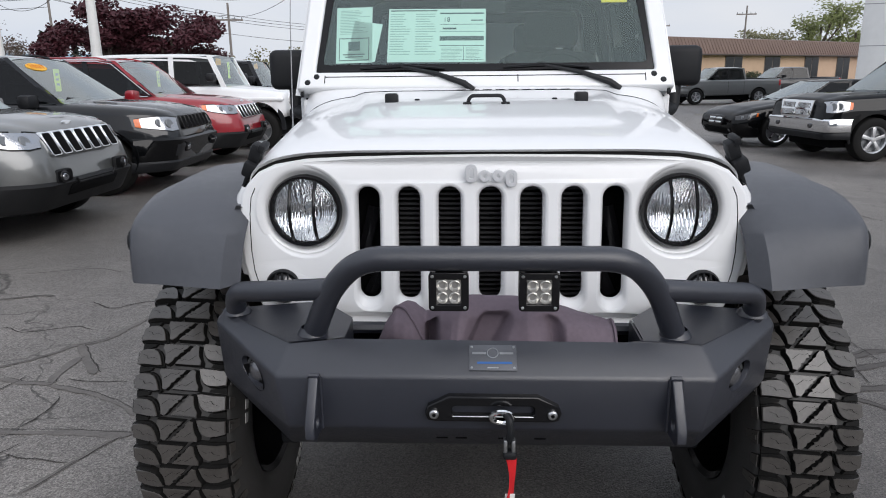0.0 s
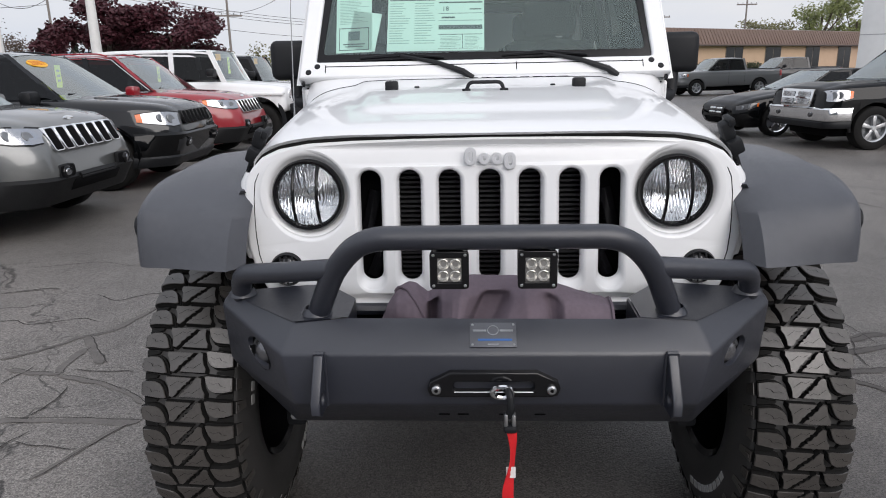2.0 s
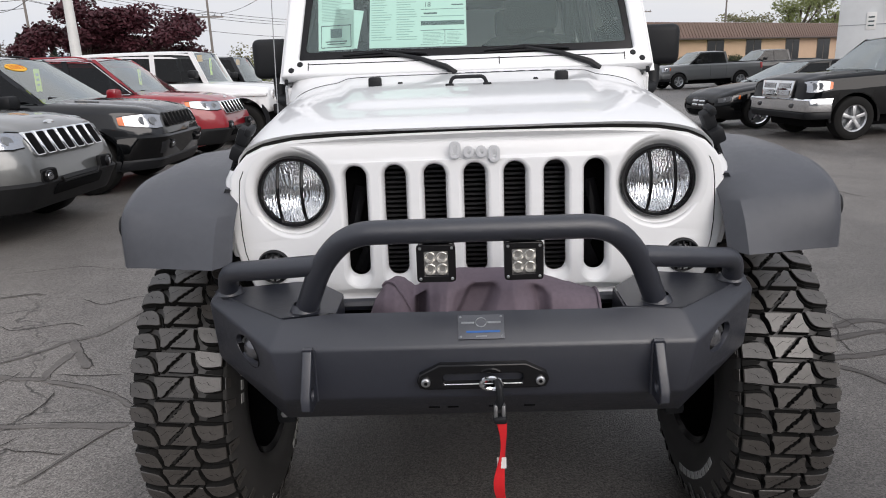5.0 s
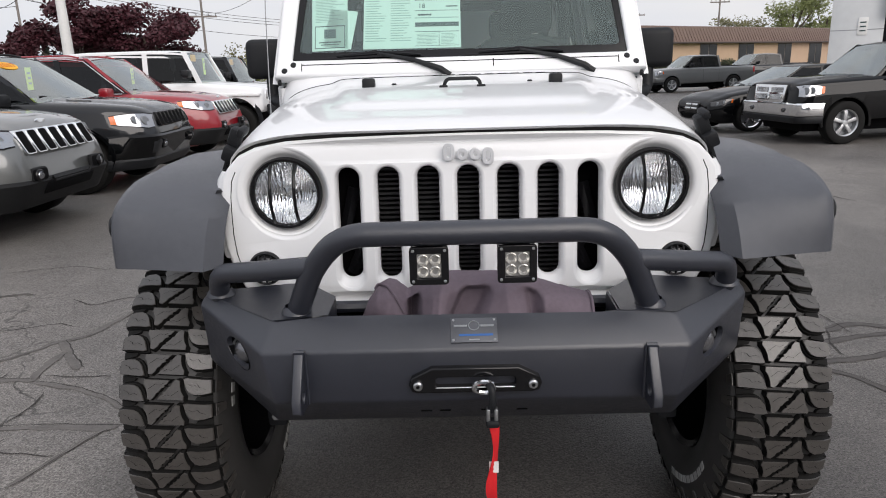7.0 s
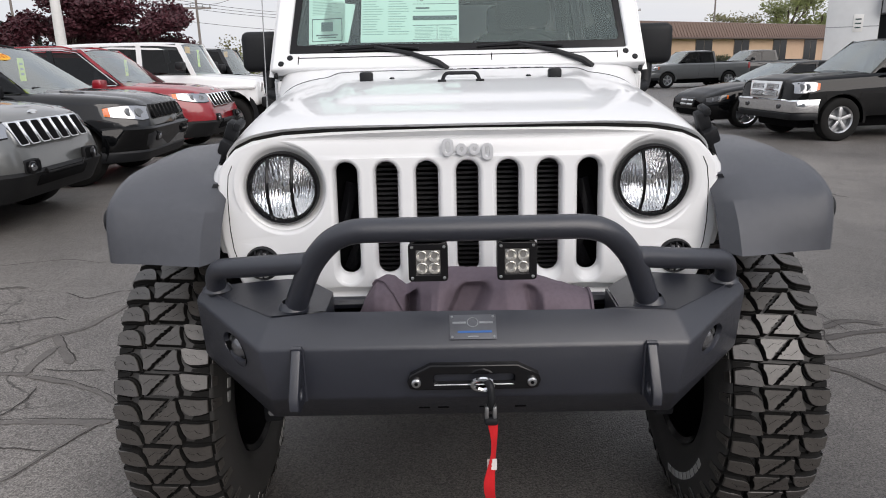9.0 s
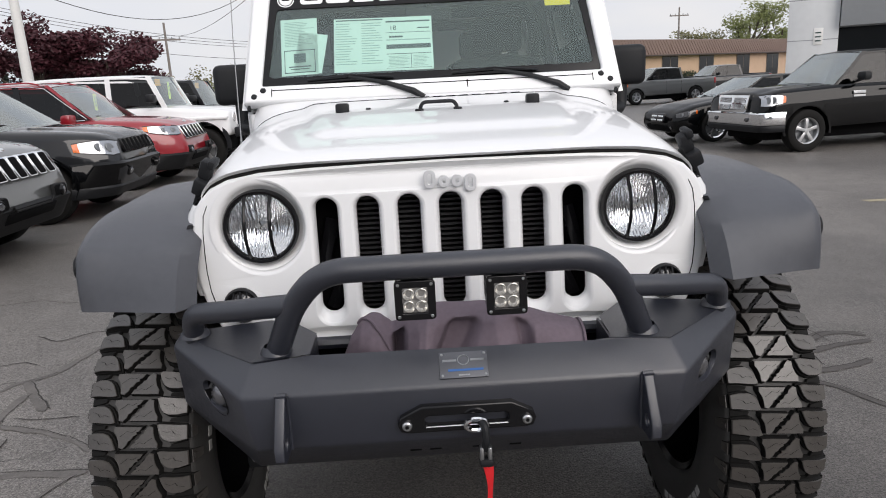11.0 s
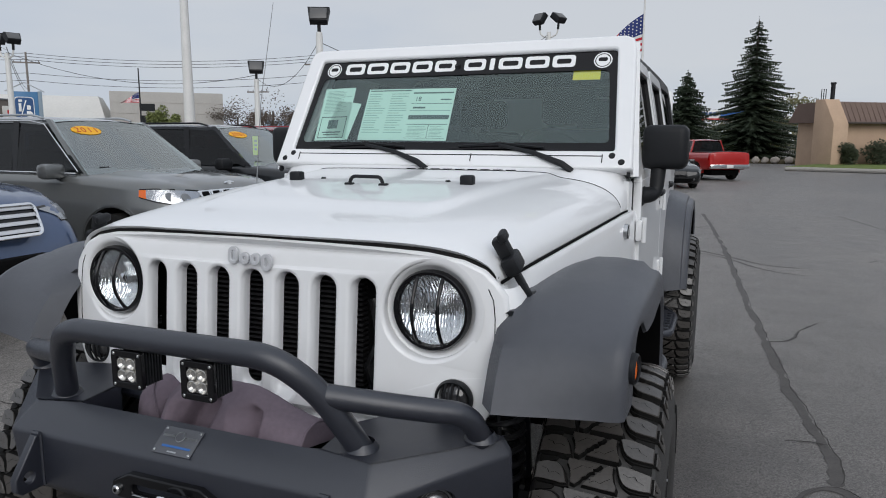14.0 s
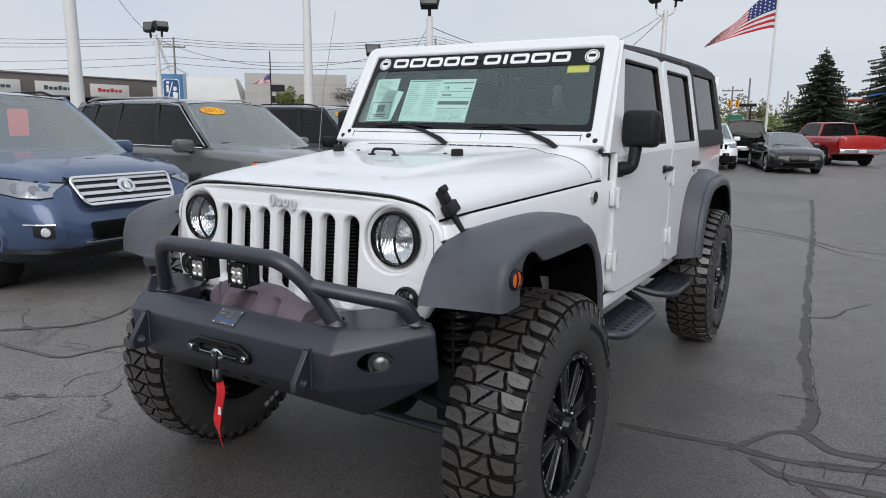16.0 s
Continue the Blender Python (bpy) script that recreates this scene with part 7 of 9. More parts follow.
# ---- wheels with coarse mud tyres ----
TW = 0.250                                  # tread width
XC = 0.833                                  # wheel centre from the middle


def tread_at(u, v, lift):
    """Place on the tyre: u in turns, v across the tread from -0.5 to 0.5 and on over the shoulder."""
    a = 2 * math.pi * u
    av = abs(v)
    if av <= 0.5:
        R, x = TYRE_R - 0.013 - 0.016 * max(0.0, (av - 0.30) / 0.2) ** 2, av * TW
        n = Vector((0.25 * max(0.0, (av - 0.30) / 0.2), 1.0)).normalized()
    else:
        k = (av - 0.5) / 0.16
        R, x = TYRE_R - 0.029 - 0.052 * k, 0.5 * TW + 0.012 * k
        n = Vector((1.0, 0.45 * (1 - k))).normalized()
    x += n.x * lift
    R += n.y * lift
    return Vector(((x if v >= 0 else -x), R * math.cos(a), R * math.sin(a)))


LUG = [(0.32, -0.50), (0.26, -0.41), (0.28, -0.325), (0.38, -0.275), (0.55, -0.243), (0.78, -0.222), (0.96, -0.208), (0.99, -0.25), (0.955, -0.33), (0.91, -0.42), (0.89, -0.50)]
WEDGE = [(0.07, -0.222), (0.09, -0.10), (0.14, 0.078), (0.30, 0.042), (0.33, 0.012), (0.42, 0.018), (0.46, -0.018), (0.62, -0.050), (0.66, -0.078), (0.80, -0.095), (0.95, -0.140), (0.90, -0.182), (0.66, -0.184), (0.42, -0.200), (0.24, -0.228)]
TIE_BAR = [(0.95, -0.50), (1.24, -0.50), (1.16, -0.34), (1.04, -0.32)]
LUG_SIPE = [(0.50, -0.44), (0.58, -0.385), (0.70, -0.365), (0.64, -0.315), (0.72, -0.27)]
WEDGE_SIPE = [(0.48, -0.165), (0.36, -0.115), (0.28, -0.085), (0.34, -0.035), (0.26, 0.005)]
TURN_C = 1.06                               # the second half of each pitch is the first one turned round
NP = 44


def tyre_tread():
    bm = B()
    def block(poly, lift, low=False):
        c = Vector((sum(p[0] for p in poly) / len(poly), sum(p[1] for p in poly) / len(poly)))
        lo = [bm.verts.new(tread_at((c.x + (p[0] - c.x) * 1.08) / NP, c.y + (p[1] - c.y) * (1.08 if abs(c.y) < 0.3 else 1.0), -0.012)) for p in poly]
        mi = [bm.verts.new(tread_at((c.x + (p[0] - c.x) * 0.955) / NP, c.y + (p[1] - c.y) * (0.95 if abs(c.y) < 0.3 else 0.985), lift * 0.82)) for p in poly]
        hi = [bm.verts.new(tread_at((c.x + (p[0] - c.x) * 0.92) / NP, c.y + (p[1] - c.y) * 0.925, lift)) for p in poly]
        n = len(poly)
        for i in range(n):
            j = (i + 1) % n
            # block sides take the near-black rubber, painting the shade of the grooves
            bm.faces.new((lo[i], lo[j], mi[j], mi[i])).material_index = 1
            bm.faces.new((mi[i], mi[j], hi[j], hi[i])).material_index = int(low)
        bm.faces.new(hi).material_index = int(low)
    def pair(poly, k, lift, grow=1.0):
        cu, cv = sum(p[0] for p in poly) / len(poly), sum(p[1] for p in poly) / len(poly)
        out = [(cu + (u - cu) * grow, max(-0.5, cv + (v - cv) * grow) if cv > -0.5 else v) for u, v in poly]
        block([(u + k, v) for u, v in out], lift, lift < 0.005)
        block([(k + TURN_C - u, -v) for u, v in out], lift, lift < 0.005)
    for k in range(NP):
        pair(LUG, k, 0.0135 if k % 2 else 0.0125)
        pair(LUG, k, 0.0005, 1.14)
        pair(TIE_BAR, k, 0.0)
        pair(WEDGE, k, 0.0125)
        low = -0.655 if k % 2 else -0.585
        pair([(0.33, -0.505), (0.88, -0.505), (0.80, low), (0.41, low)], k, 0.009)
        if k % 2:
            pair([(0.50, -0.52), (0.72, -0.52), (0.70, -0.57), (0.52, -0.57)], k, 0.0125)
    return bm


def tyre_sipes():
    bm = B()
    for k in range(NP):
        lines = [[(u + k, v) for u, v in line] for line in (LUG_SIPE, WEDGE_SIPE)] + [[(k + TURN_C - u, -v) for u, v in line] for line in (LUG_SIPE, WEDGE_SIPE)]
        for line in lines:
            for (u0, v0), (u1, v1) in zip(line, line[1:]):
                w = 0.0034
                bm.faces.new([bm.verts.new(tread_at(a / NP, b, 0.0136)) for a, b in ((u0, v0 - w), (u1, v1 - w), (u1, v1 + w), (u0, v0 + w))])
    return bm


# sipes are flat bands on the blocks, coloured as shaded cuts
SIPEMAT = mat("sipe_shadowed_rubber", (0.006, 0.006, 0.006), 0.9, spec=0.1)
bm = B()
rim_r = 0.262
hw = 0.142
lathe(bm, [(rim_r, -hw + 0.02), (rim_r + 0.018, -hw), (0.335, -hw - 0.010), (0.385, -hw - 0.006), (0.425, -0.133), (TYRE_R - 0.040, -TW / 2 - 0.004), (TYRE_R - 0.034, -TW / 2 + 0.01), (TYRE_R - 0.024, -0.09), (TYRE_R - 0.021, 0), (TYRE_R - 0.024, 0.09),
           (TYRE_R - 0.034, TW / 2 - 0.01), (TYRE_R - 0.040, TW / 2 + 0.004), (0.425, 0.133), (0.385, hw + 0.006), (0.335, hw + 0.010), (rim_r + 0.018, hw), (rim_r, hw - 0.02)], 72)
carcass = part("tyre", bm, SIDEWALL, None, smooth=60)
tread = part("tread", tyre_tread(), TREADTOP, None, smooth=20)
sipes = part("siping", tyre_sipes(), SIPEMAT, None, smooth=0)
bm = B()
lathe(bm, [(rim_r + 0.004, hw - 0.008), (rim_r - 0.004, hw - 0.004), (rim_r - 0.018, hw - 0.010), (rim_r - 0.024, hw - 0.03), (rim_r - 0.028, 0.03), (rim_r - 0.02, -hw + 0.02), (rim_r, -hw + 0.01)], 64)
lathe(bm, [(0.0, -0.01), (rim_r - 0.03, -0.01), (rim_r - 0.03, -0.03)], 32)
rim = part("rim", bm, GLOSSBLK, None, smooth=40)
bm = B()
prism(bm, [(-0.020, 0.055), (0.020, 0.055), (0.036, rim_r - 0.030), (-0.036, rim_r - 0.030)], "yz", 0.070, 0.112, 0.005)
spoke = part("spoke", bm, GLOSSBLK, None)
bm = B()
for q in (-1, 1):
    slab(bm, [(0.1135, q * 0.0215, 0.075), (0.1135, q * 0.0345, rim_r - 0.034), (0.1135, q * 0.0330, rim_r - 0.034), (0.1135, q * 0.0200, 0.075)], 0.002)
edge = part("milled_edge", bm, STEEL, None)
bm = B()
lathe(bm, [(0.0, 0.150), (0.026, 0.149), (0.040, 0.140), (0.046, 0.118), (0.066, 0.112), (0.070, 0.085)], 32)
cap = part("hub_cap", bm, GLOSSBLK, None)
bm = B()
disc(bm, (0.142, 0.0, 0.0), 0.007, (1, 0, 0), 0.03, 6, 0.002)
nut = part("lug_nut", bm, CHROME, None)
bm = B()
disc(bm, (hw - 0.004, 0.0, 0.0), 0.0042, (1, 0, 0), 0.006, 10, 0.001)
rivet = part("rivet", bm, STEEL, None)
bm = B()
lathe(bm, [(0.0, 0.03), (0.17, 0.03), (0.17, 0.005), (0.0, 0.005)], 32)
brake = part("brake_disc", bm, GREYMET, None)
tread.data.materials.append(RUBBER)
MESH = {o.name.split(".")[0]: o.data for o in (carcass, tread, sipes, rim, spoke, edge, cap, nut, rivet, brake)}
for o in (carcass, tread, sipes, rim, spoke, edge, cap, nut, rivet, brake):
    bpy.data.objects.remove(o)
LETTERW = mat("white_tyre_marking", (0.40, 0.40, 0.39), 0.6)


def letter_mesh(r0, r1, a0, a1, x):
    bm = B()
    n = 3
    rows = []
    for k in range(n + 1):
        a = a0 + (a1 - a0) * k / n
        rows.append([(x, r * math.cos(a), r * math.sin(a)) for r in (r0, r1)])
    ring = [rows[k][0] for k in range(n + 1)] + [rows[k][1] for k in range(n, -1, -1)]
    lo, hi = [bm.verts.new(p) for p in ring], [bm.verts.new((p[0] * 1.015, p[1], p[2])) for p in ring]
    bm.faces.new(lo), bm.faces.new(hi)
    for i in range(len(ring)):
        j = (i + 1) % len(ring)
        bm.faces.new((lo[i], lo[j], hi[j], hi[i]))
    return bm


def big_wheel(x, y, s, turn):
    w = part_of("wheel", MESH["rim"], offroad, "black spoked wheel with a coarse mud tyre", pose(x, y, TYRE_R, 0, 0, 0 if s > 0 else 180) @ Matrix.Rotation(radians(turn), 4, "X"))
    part_of("tyre", MESH["tyre"], w, "black mud tyre with coarse tread")
    part_of("brake_disc", MESH["brake_disc"], w)
    part_of("hub_cap", MESH["hub_cap"], w)
    for k in range(8):
        m = Matrix.Rotation(2 * math.pi * k / 8, 4, "X")
        part_of("spoke", MESH["spoke"], w, "", m)
        part_of("milled_edge", MESH["milled_edge"], w, "bright milled spoke edge", m)
    for k in range(5):
        part_of("lug_nut", MESH["lug_nut"], w, "", Matrix.Rotation(2 * math.pi * k / 5, 4, "X") @ pose(-0.02, 0, 0.057))
    for k in range(24):
        part_of("rivet", MESH["rivet"], w, "", Matrix.Rotation(2 * math.pi * (k + 0.5) / 24, 4, "X") @ pose(0, 0, rim_r - 0.010))
    t = part_of("tread", MESH["tread"], w)
    t["kind"] = "stuff"
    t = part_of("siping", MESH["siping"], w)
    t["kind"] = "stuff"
    for k in range(9):
        for a in (0.2, 3.5):
            part("sidewall_mark", letter_mesh(0.350, 0.372, a + 0.105 * k, a + 0.105 * k + 0.075, -0.151), LETTERW, w, "white raised sidewall marking")
            part("sidewall_mark", letter_mesh(0.350, 0.372, a + 0.105 * k, a + 0.105 * k + 0.075, 0.151), RUBBER, w)


for s in (-1, 1):
    big_wheel(s * XC, AX_F, s, 8 if s > 0 else 0)
    big_wheel(s * XC, AX_R, s, 31)
# axles, springs, links
for y in (AX_F, AX_R):
    bm = B()
    tube(bm, [(-0.70, y, TYRE_R), (0.70, y, TYRE_R)], 0.042, 14)
    ax = part("axle", bm, BLACKPL, offroad, "black axle tube")
    bm = B()
    bmesh.ops.create_uvsphere(bm, u_segments=20, v_segments=12, radius=0.14)
    bmesh.ops.transform(bm, matrix=pose(0.18, y - 0.02, TYRE_R), verts=bm.verts[:])
    part("differential", bm, BLACKPL, ax)
for s in (-1, 1):
    bm = B()
    tube(bm, [(s * 0.560 + 0.056 * math.cos(k * 0.42), AX_F - 0.10 + 0.056 * math.sin(k * 0.42), 0.62 + 0.0027 * k) for k in range(165)], 0.0085, 7)
    part("coil_spring", bm, SPRINGBLK, offroad, "black coil spring")
    bm = B()
    box(bm, (s * 0.545 - 0.055, s * 0.545 + 0.055), (AX_F - 0.15, AX_F - 0.02), (0.44, 0.655), 0.012)
    part("spring_perch", bm, BLACKPL, offroad)
    bm = B()
    tube(bm, [(s * 0.60, AX_F + 0.0, 0.42), (s * 0.56, AX_F + 0.02, 0.98)], 0.030, 12)
    part("shock_absorber", bm, POWDER, offroad)
    bm = B()
    tube(bm, [(s * 0.585, AX_F - 0.17, 0.48), (s * 0.56, AX_F - 0.15, 0.86)], 0.008, 8)
    part("sway_link", bm, BLACKPL, offroad)
    bm = B()
    box(bm, (s * 0.60 - 0.05, s * 0.60 + 0.05), (AX_F - 0.08, AX_F + 0.08), (TYRE_R - 0.13, TYRE_R + 0.13), 0.03)
    part("knuckle", bm, BLACKPL, offroad)
    bm = B()
    tube(bm, [(s * 0.36, 1.25, 0.56), (s * 0.42, AX_F + 0.02, 0.42)], 0.022, 8)
    part("control_arm", bm, BLACKPL, offroad)
bm = B()
tube(bm, [(-0.60, AX_F - 0.19, 0.43), (0.60, AX_F - 0.19, 0.43)], 0.018, 10)
tie = part("tie_rod", bm, POWDER, offroad, "black tie rod")
for s in (-1, 1):
    bm = B()
    box(bm, (s * 0.60 - 0.03, s * 0.60 + 0.03), (AX_F - 0.22, AX_F - 0.14), (0.40, 0.47), 0.012)
    part("rod_end", bm, BLACKPL, tie)
    bm = B()
    disc(bm, (s * 0.60, AX_F - 0.232, 0.44), 0.013, (0, -1, 0), 0.02, 6, 0.002)
    part("rod_nut", bm, STEEL, tie)
bm = B()
tube(bm, [(-0.45, AX_F - 0.12, 0.66), (0.55, AX_F - 0.15, 0.50)], 0.018, 10)
part("drag_link", bm, BLACKPL, offroad)
# liners and crossmember: black parts coloured darker for wheel-well shade
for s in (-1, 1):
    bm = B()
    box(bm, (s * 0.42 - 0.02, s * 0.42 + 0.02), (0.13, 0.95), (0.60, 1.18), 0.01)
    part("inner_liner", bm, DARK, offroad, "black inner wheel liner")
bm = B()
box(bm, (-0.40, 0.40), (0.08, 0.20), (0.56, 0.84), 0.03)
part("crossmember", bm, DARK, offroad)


# ---- side steps ----
def side_step(s, y0, y1):
    loop = rounded([(s * 0.62, y0 - 0.06, 0.60), (s * 0.76, y0, 0.545), (s * 0.872, y0 + 0.07, 0.535), (s * 0.878, y1 - 0.16, 0.535), (s * 0.80, y1 - 0.02, 0.545), (s * 0.62, y1 + 0.06, 0.60)], 0.06)
    bm = B()
    tube(bm, loop, 0.020, 12)
    st = part("side_step", bm, POWDER, offroad, "black hoop side step with a punched plate")
    bm = B()
    prism(bm, [(s * 0.68, y0 + 0.0), (s * 0.865, y0 + 0.08), (s * 0.870, y1 - 0.16), (s * 0.80, y1 - 0.03), (s * 0.68, y1)][::1], "xy", 0.546, 0.554, 0.002)
    pl = part("step_plate", bm, POWDER, st)
    for j in range(int((y1 - y0 - 0.16) / 0.06)):
        for x in (0.74, 0.80, 0.85):
            bm = B()
            disc(bm, (s * x, y0 + 0.10 + 0.06 * j, 0.5565), 0.013, (0, 0, 1), 0.004, 12, 0.001)
            part("grip_ring", bm, BLACKPL, pl)


for s in (-1, 1):
    side_step(s, 1.26, 1.98)
    side_step(s, 2.22, 2.86)
    bm = B()
    tube(bm, [(s * 0.66, 1.10, 0.62), (s * 0.66, 2.90, 0.62)], 0.025, 10)
    part("step_rail", bm, POWDER, offroad)

# ---- sealed and open cracks in the asphalt ----
OLDSEAL = mat("worn_pale_crack_seal", (0.128, 0.118, 0.110), 0.65, var=0.35, vscale=9, bump=0.3, bscale=120, dist=0.004)
SEAL = mat("bituminous_crack_seal", (0.066, 0.059, 0.055), 0.6, var=0.35, vscale=9, bump=0.3, bscale=120, dist=0.004)
OPENCR = mat("open_crack", (0.050, 0.046, 0.044), 0.95, var=0.4, vscale=14)


def strip(bm, pts, w, lift, seed, ragged=0.25):
    """A thin band along a smooth path, with an uneven edge."""
    P = spline([(x, y, 0) for x, y in pts], 40)
    Q = [P[0]]
    for p in P:
        if (p - Q[-1]).length > 0.035:
            Q.append(p)
    rows = []
    for i, p in enumerate(Q):
        d = (Q[min(i + 1, len(Q) - 1)] - Q[max(i - 1, 0)]).normalized()
        n = Vector((-d.y, d.x, 0))
        q = p + n * (0.025 * noise.noise(Vector((p.x * 2.5, p.y * 2.5, seed))) + 0.012 * noise.noise(Vector((p.x * 11, p.y * 11, seed))) + 0.008 * noise.noise(Vector((p.x * 27, p.y * 27, seed + 2))))
        a = w * 0.5 * (1 + ragged * 1.6 * noise.noise(Vector((p.x * 3, p.y * 3, seed + 9))) + ragged * noise.noise(Vector((p.x * 13, p.y * 13, seed + 4)))) * (0.25 if i in (0, len(Q) - 1) else 1)
        rows.append([(*(q + n * e)[:2], ground_z(q.x, q.y) + lift * k) for e, k in ((-a, 0.9), (-a * 0.75, 1), (a * 0.75, 1), (a, 0.9))])
    grid(bm, rows)


CRACKS_LAID = []


def crack(w, *pts):
    """A band of old seal with a hairline along its edge, or a thin open crack."""
    seed = pts[0][0] * 7.3 + pts[0][1] * 3.1
    bm = B()
    up = 0.0022 + 0.00018 * len(CRACKS_LAID)
    CRACKS_LAID.append(seed)
    if w > 0.02:
        strip(bm, pts, w * 0.62, up, seed, 0.45)
        tagged(part("crack_seal", bm, SEAL if pts[0][0] > -0.6 else OLDSEAL, smooth=0), "dark bituminous seal along a crack", "crack", "cracks in the asphalt", "structure")
        bm = B()
        strip(bm, [(x + 0.3 * w, y + w * 0.3) for x, y in pts], 0.006, up + 0.00015, seed, 0.6)
    else:
        strip(bm, pts, w * 0.6, 0.002 + 0.0001 * len(CRACKS_LAID), seed, 0.5)
    tagged(part("crack", bm, OPENCR, smooth=0), "thin open crack in the asphalt", "crack", "cracks in the asphalt", "structure")


crack(0.095, (0.83, 15.78), (1.13, 10.98), (1.28, 8.45), (1.36, 6.73), (1.44, 5.24), (1.49, 4.37), (1.54, 3.53), (1.56, 3.13), (1.62, 2.7), (1.65, 2.31), (1.65, 2.02), (1.63, 1.90))
crack(0.03, (1.5, 4.33), (1.66, 4.44), (1.77, 4.76), (1.94, 5.14))
crack(0.05, (0.11, 9.48), (0.75, 9.12), (1.29, 8.57), (1.7, 8.09), (2.11, 7.97))
crack(0.03, (0.17, 9.1), (1.01, 8.7), (1.71, 7.69), (2.1, 7.47))
crack(0.06, (0.79, 1.5), (1.06, 1.52), (1.37, 1.56), (1.59, 1.55))
crack(0.03, (3.76, 16.81), (4.07, 12.79), (4.15, 9.59), (4.31, 7.79), (4.25, 6.14), (4.39, 5.65))
crack(0.075, (1.36, 1.50), (1.42, 1.64), (1.47, 1.77), (1.55, 1.88), (1.64, 1.90), (1.70, 1.84), (1.77, 1.76), (1.95, 1.78), (2.16, 1.87), (2.37, 1.81))
crack(0.075, (1.40, 1.51), (1.64, 1.55), (1.89, 1.64), (2.13, 1.69), (2.34, 1.74))
crack(0.07, (1.43, 1.47), (1.52, 1.39), (1.63, 1.36), (1.87, 1.41), (2.2, 1.48))
crack(0.05, (1.69, 1.34), (1.82, 1.19), (1.93, 0.97))
crack(0.08, (-2.15, 0.89), (-1.89, 0.88), (-1.69, 0.88), (-1.5, 0.89))
crack(0.05, (-2.55, 1.49), (-2.44, 1.59), (-2.35, 1.72), (-2.29, 1.83), (-2.18, 1.95), (-2.09, 2.28), (-2.09, 2.55))
crack(0.06, (-2.29, 1.83), (-2.16, 1.67), (-1.98, 1.48))
crack(0.06, (-2.2, 1.67), (-2.17, 1.45), (-2.15, 1.32), (-2.47, 1.37))
crack(0.05, (-2.15, 1.32), (-1.91, 1.25), (-1.69, 1.15), (-1.56, 1.03))
crack(0.04, (-1.57, 0.86), (-1.64, 0.66), (-1.73, 0.43))
crack(0.03, (-3.24, 2.5), (-3.01, 2.64), (-2.87, 2.61))
crack(0.01, (-3.1, 1.9), (-2.85, 2.05), (-2.7, 1.98), (-2.45, 2.1), (-2.3, 2.05))
crack(0.012, (-2.9, 1.2), (-2.7, 1.16), (-2.55, 1.24), (-2.47, 1.37))
crack(0.01, (-2.62, 0.95), (-2.5, 1.1), (-2.52, 1.22))
crack(0.01, (-3.4, 3.1), (-3.0, 3.3), (-2.7, 3.25), (-2.35, 3.45))
crack(0.012, (-2.6, 2.55), (-2.4, 2.45), (-2.25, 2.62), (-2.0, 2.6))
crack(0.01, (-2.2, 0.75), (-2.08, 0.55), (-2.12, 0.35), (-2.0, 0.2))
crack(0.01, (-1.85, 1.9), (-1.7, 1.75), (-1.72, 1.55), (-1.6, 1.42))
crack(0.01, (-2.75, 0.62), (-2.6, 0.7), (-2.5, 0.66))
crack(0.01, (-1.95, 2.3), (-1.8, 2.42), (-1.75, 2.7))
crack(0.01, (-2.04, 0.92), (-2.01, 1.14), (-2.04, 1.25))
crack(0.01, (-1.99, 0.65), (-1.93, 0.82))
crack(0.01, (-1.96, 0.71), (-1.66, 0.65))
crack(0.012, (-2.36, 1.21), (-2.33, 1.37), (-2.33, 1.43))
crack(0.01, (-2.12, 1.42), (-1.9, 1.4), (-1.76, 1.41))
crack(0.05, (-3.32, 0.49), (-3.18, 0.66), (-3.05, 0.83), (-3.01, 1.11), (-3.13, 1.4))
crack(0.04, (-3.06, 0.37), (-2.77, 0.4), (-2.5, 0.47), (-2.44, 0.71), (-2.38, 0.89))
crack(0.01, (-1.81, -0.24), (-1.78, -0.09), (-1.77, 0.08))
crack(0.01, (-1.38, -0.45), (-1.36, -0.31), (-1.34, -0.22))
crack(0.01, (2.07, 2.23), (2.09, 1.92), (2.12, 1.71))
crack(0.01, (2.0, 1.81), (1.93, 1.6), (1.91, 1.44))
crack(0.01, (1.6, 1.53), (1.61, 1.34), (1.69, 1.28))
crack(0.012, (1.46, 2.38), (1.56, 2.41), (1.68, 2.40))
crack(0.01, (1.72, 1.62), (1.75, 1.50), (1.74, 1.43))
# faded stall line and kerbed lawn by the tan building
LINE = mat("worn_line_paint", (0.33, 0.29, 0.20), 0.7, var=0.35, vscale=9)
for x0, y0, x1, y1 in ((5.2, 6.2, 7.4, 6.75), (9.0, 27.0, 13.0, 28.2)):
    bm = B()
    n = Vector((-(y1 - y0), x1 - x0)).normalized() * 0.06
    rows = []
    for i in range(9):
        x, y = x0 + (x1 - x0) * i / 8, y0 + (y1 - y0) * i / 8
        rows.append([(x + e * n.x, y + e * n.y, ground_z(x + e * n.x, y + e * n.y) + 0.004) for e in (-1, 1)])
    grid(bm, rows)
    tagged(part("stall_line", bm, LINE), "faded pale stall line on the asphalt", "line", "stall lines", "structure")
GRASS = mat("spring_grass", (0.12, 0.16, 0.035), 0.9, var=0.35, vscale=2.0, bump=0.8, bscale=40, dist=0.05)
CONC = mat("pale_concrete", (0.36, 0.34, 0.31), 0.8, var=0.15, vscale=3, bump=0.3, bscale=30)
bm = B()
prism(bm, [(5.2, 47.5), (14.0, 43.4), (30.0, 56.0), (40, 68), (33, 74), (9, 57)], "xy", -0.2, 0.10, 0.02)
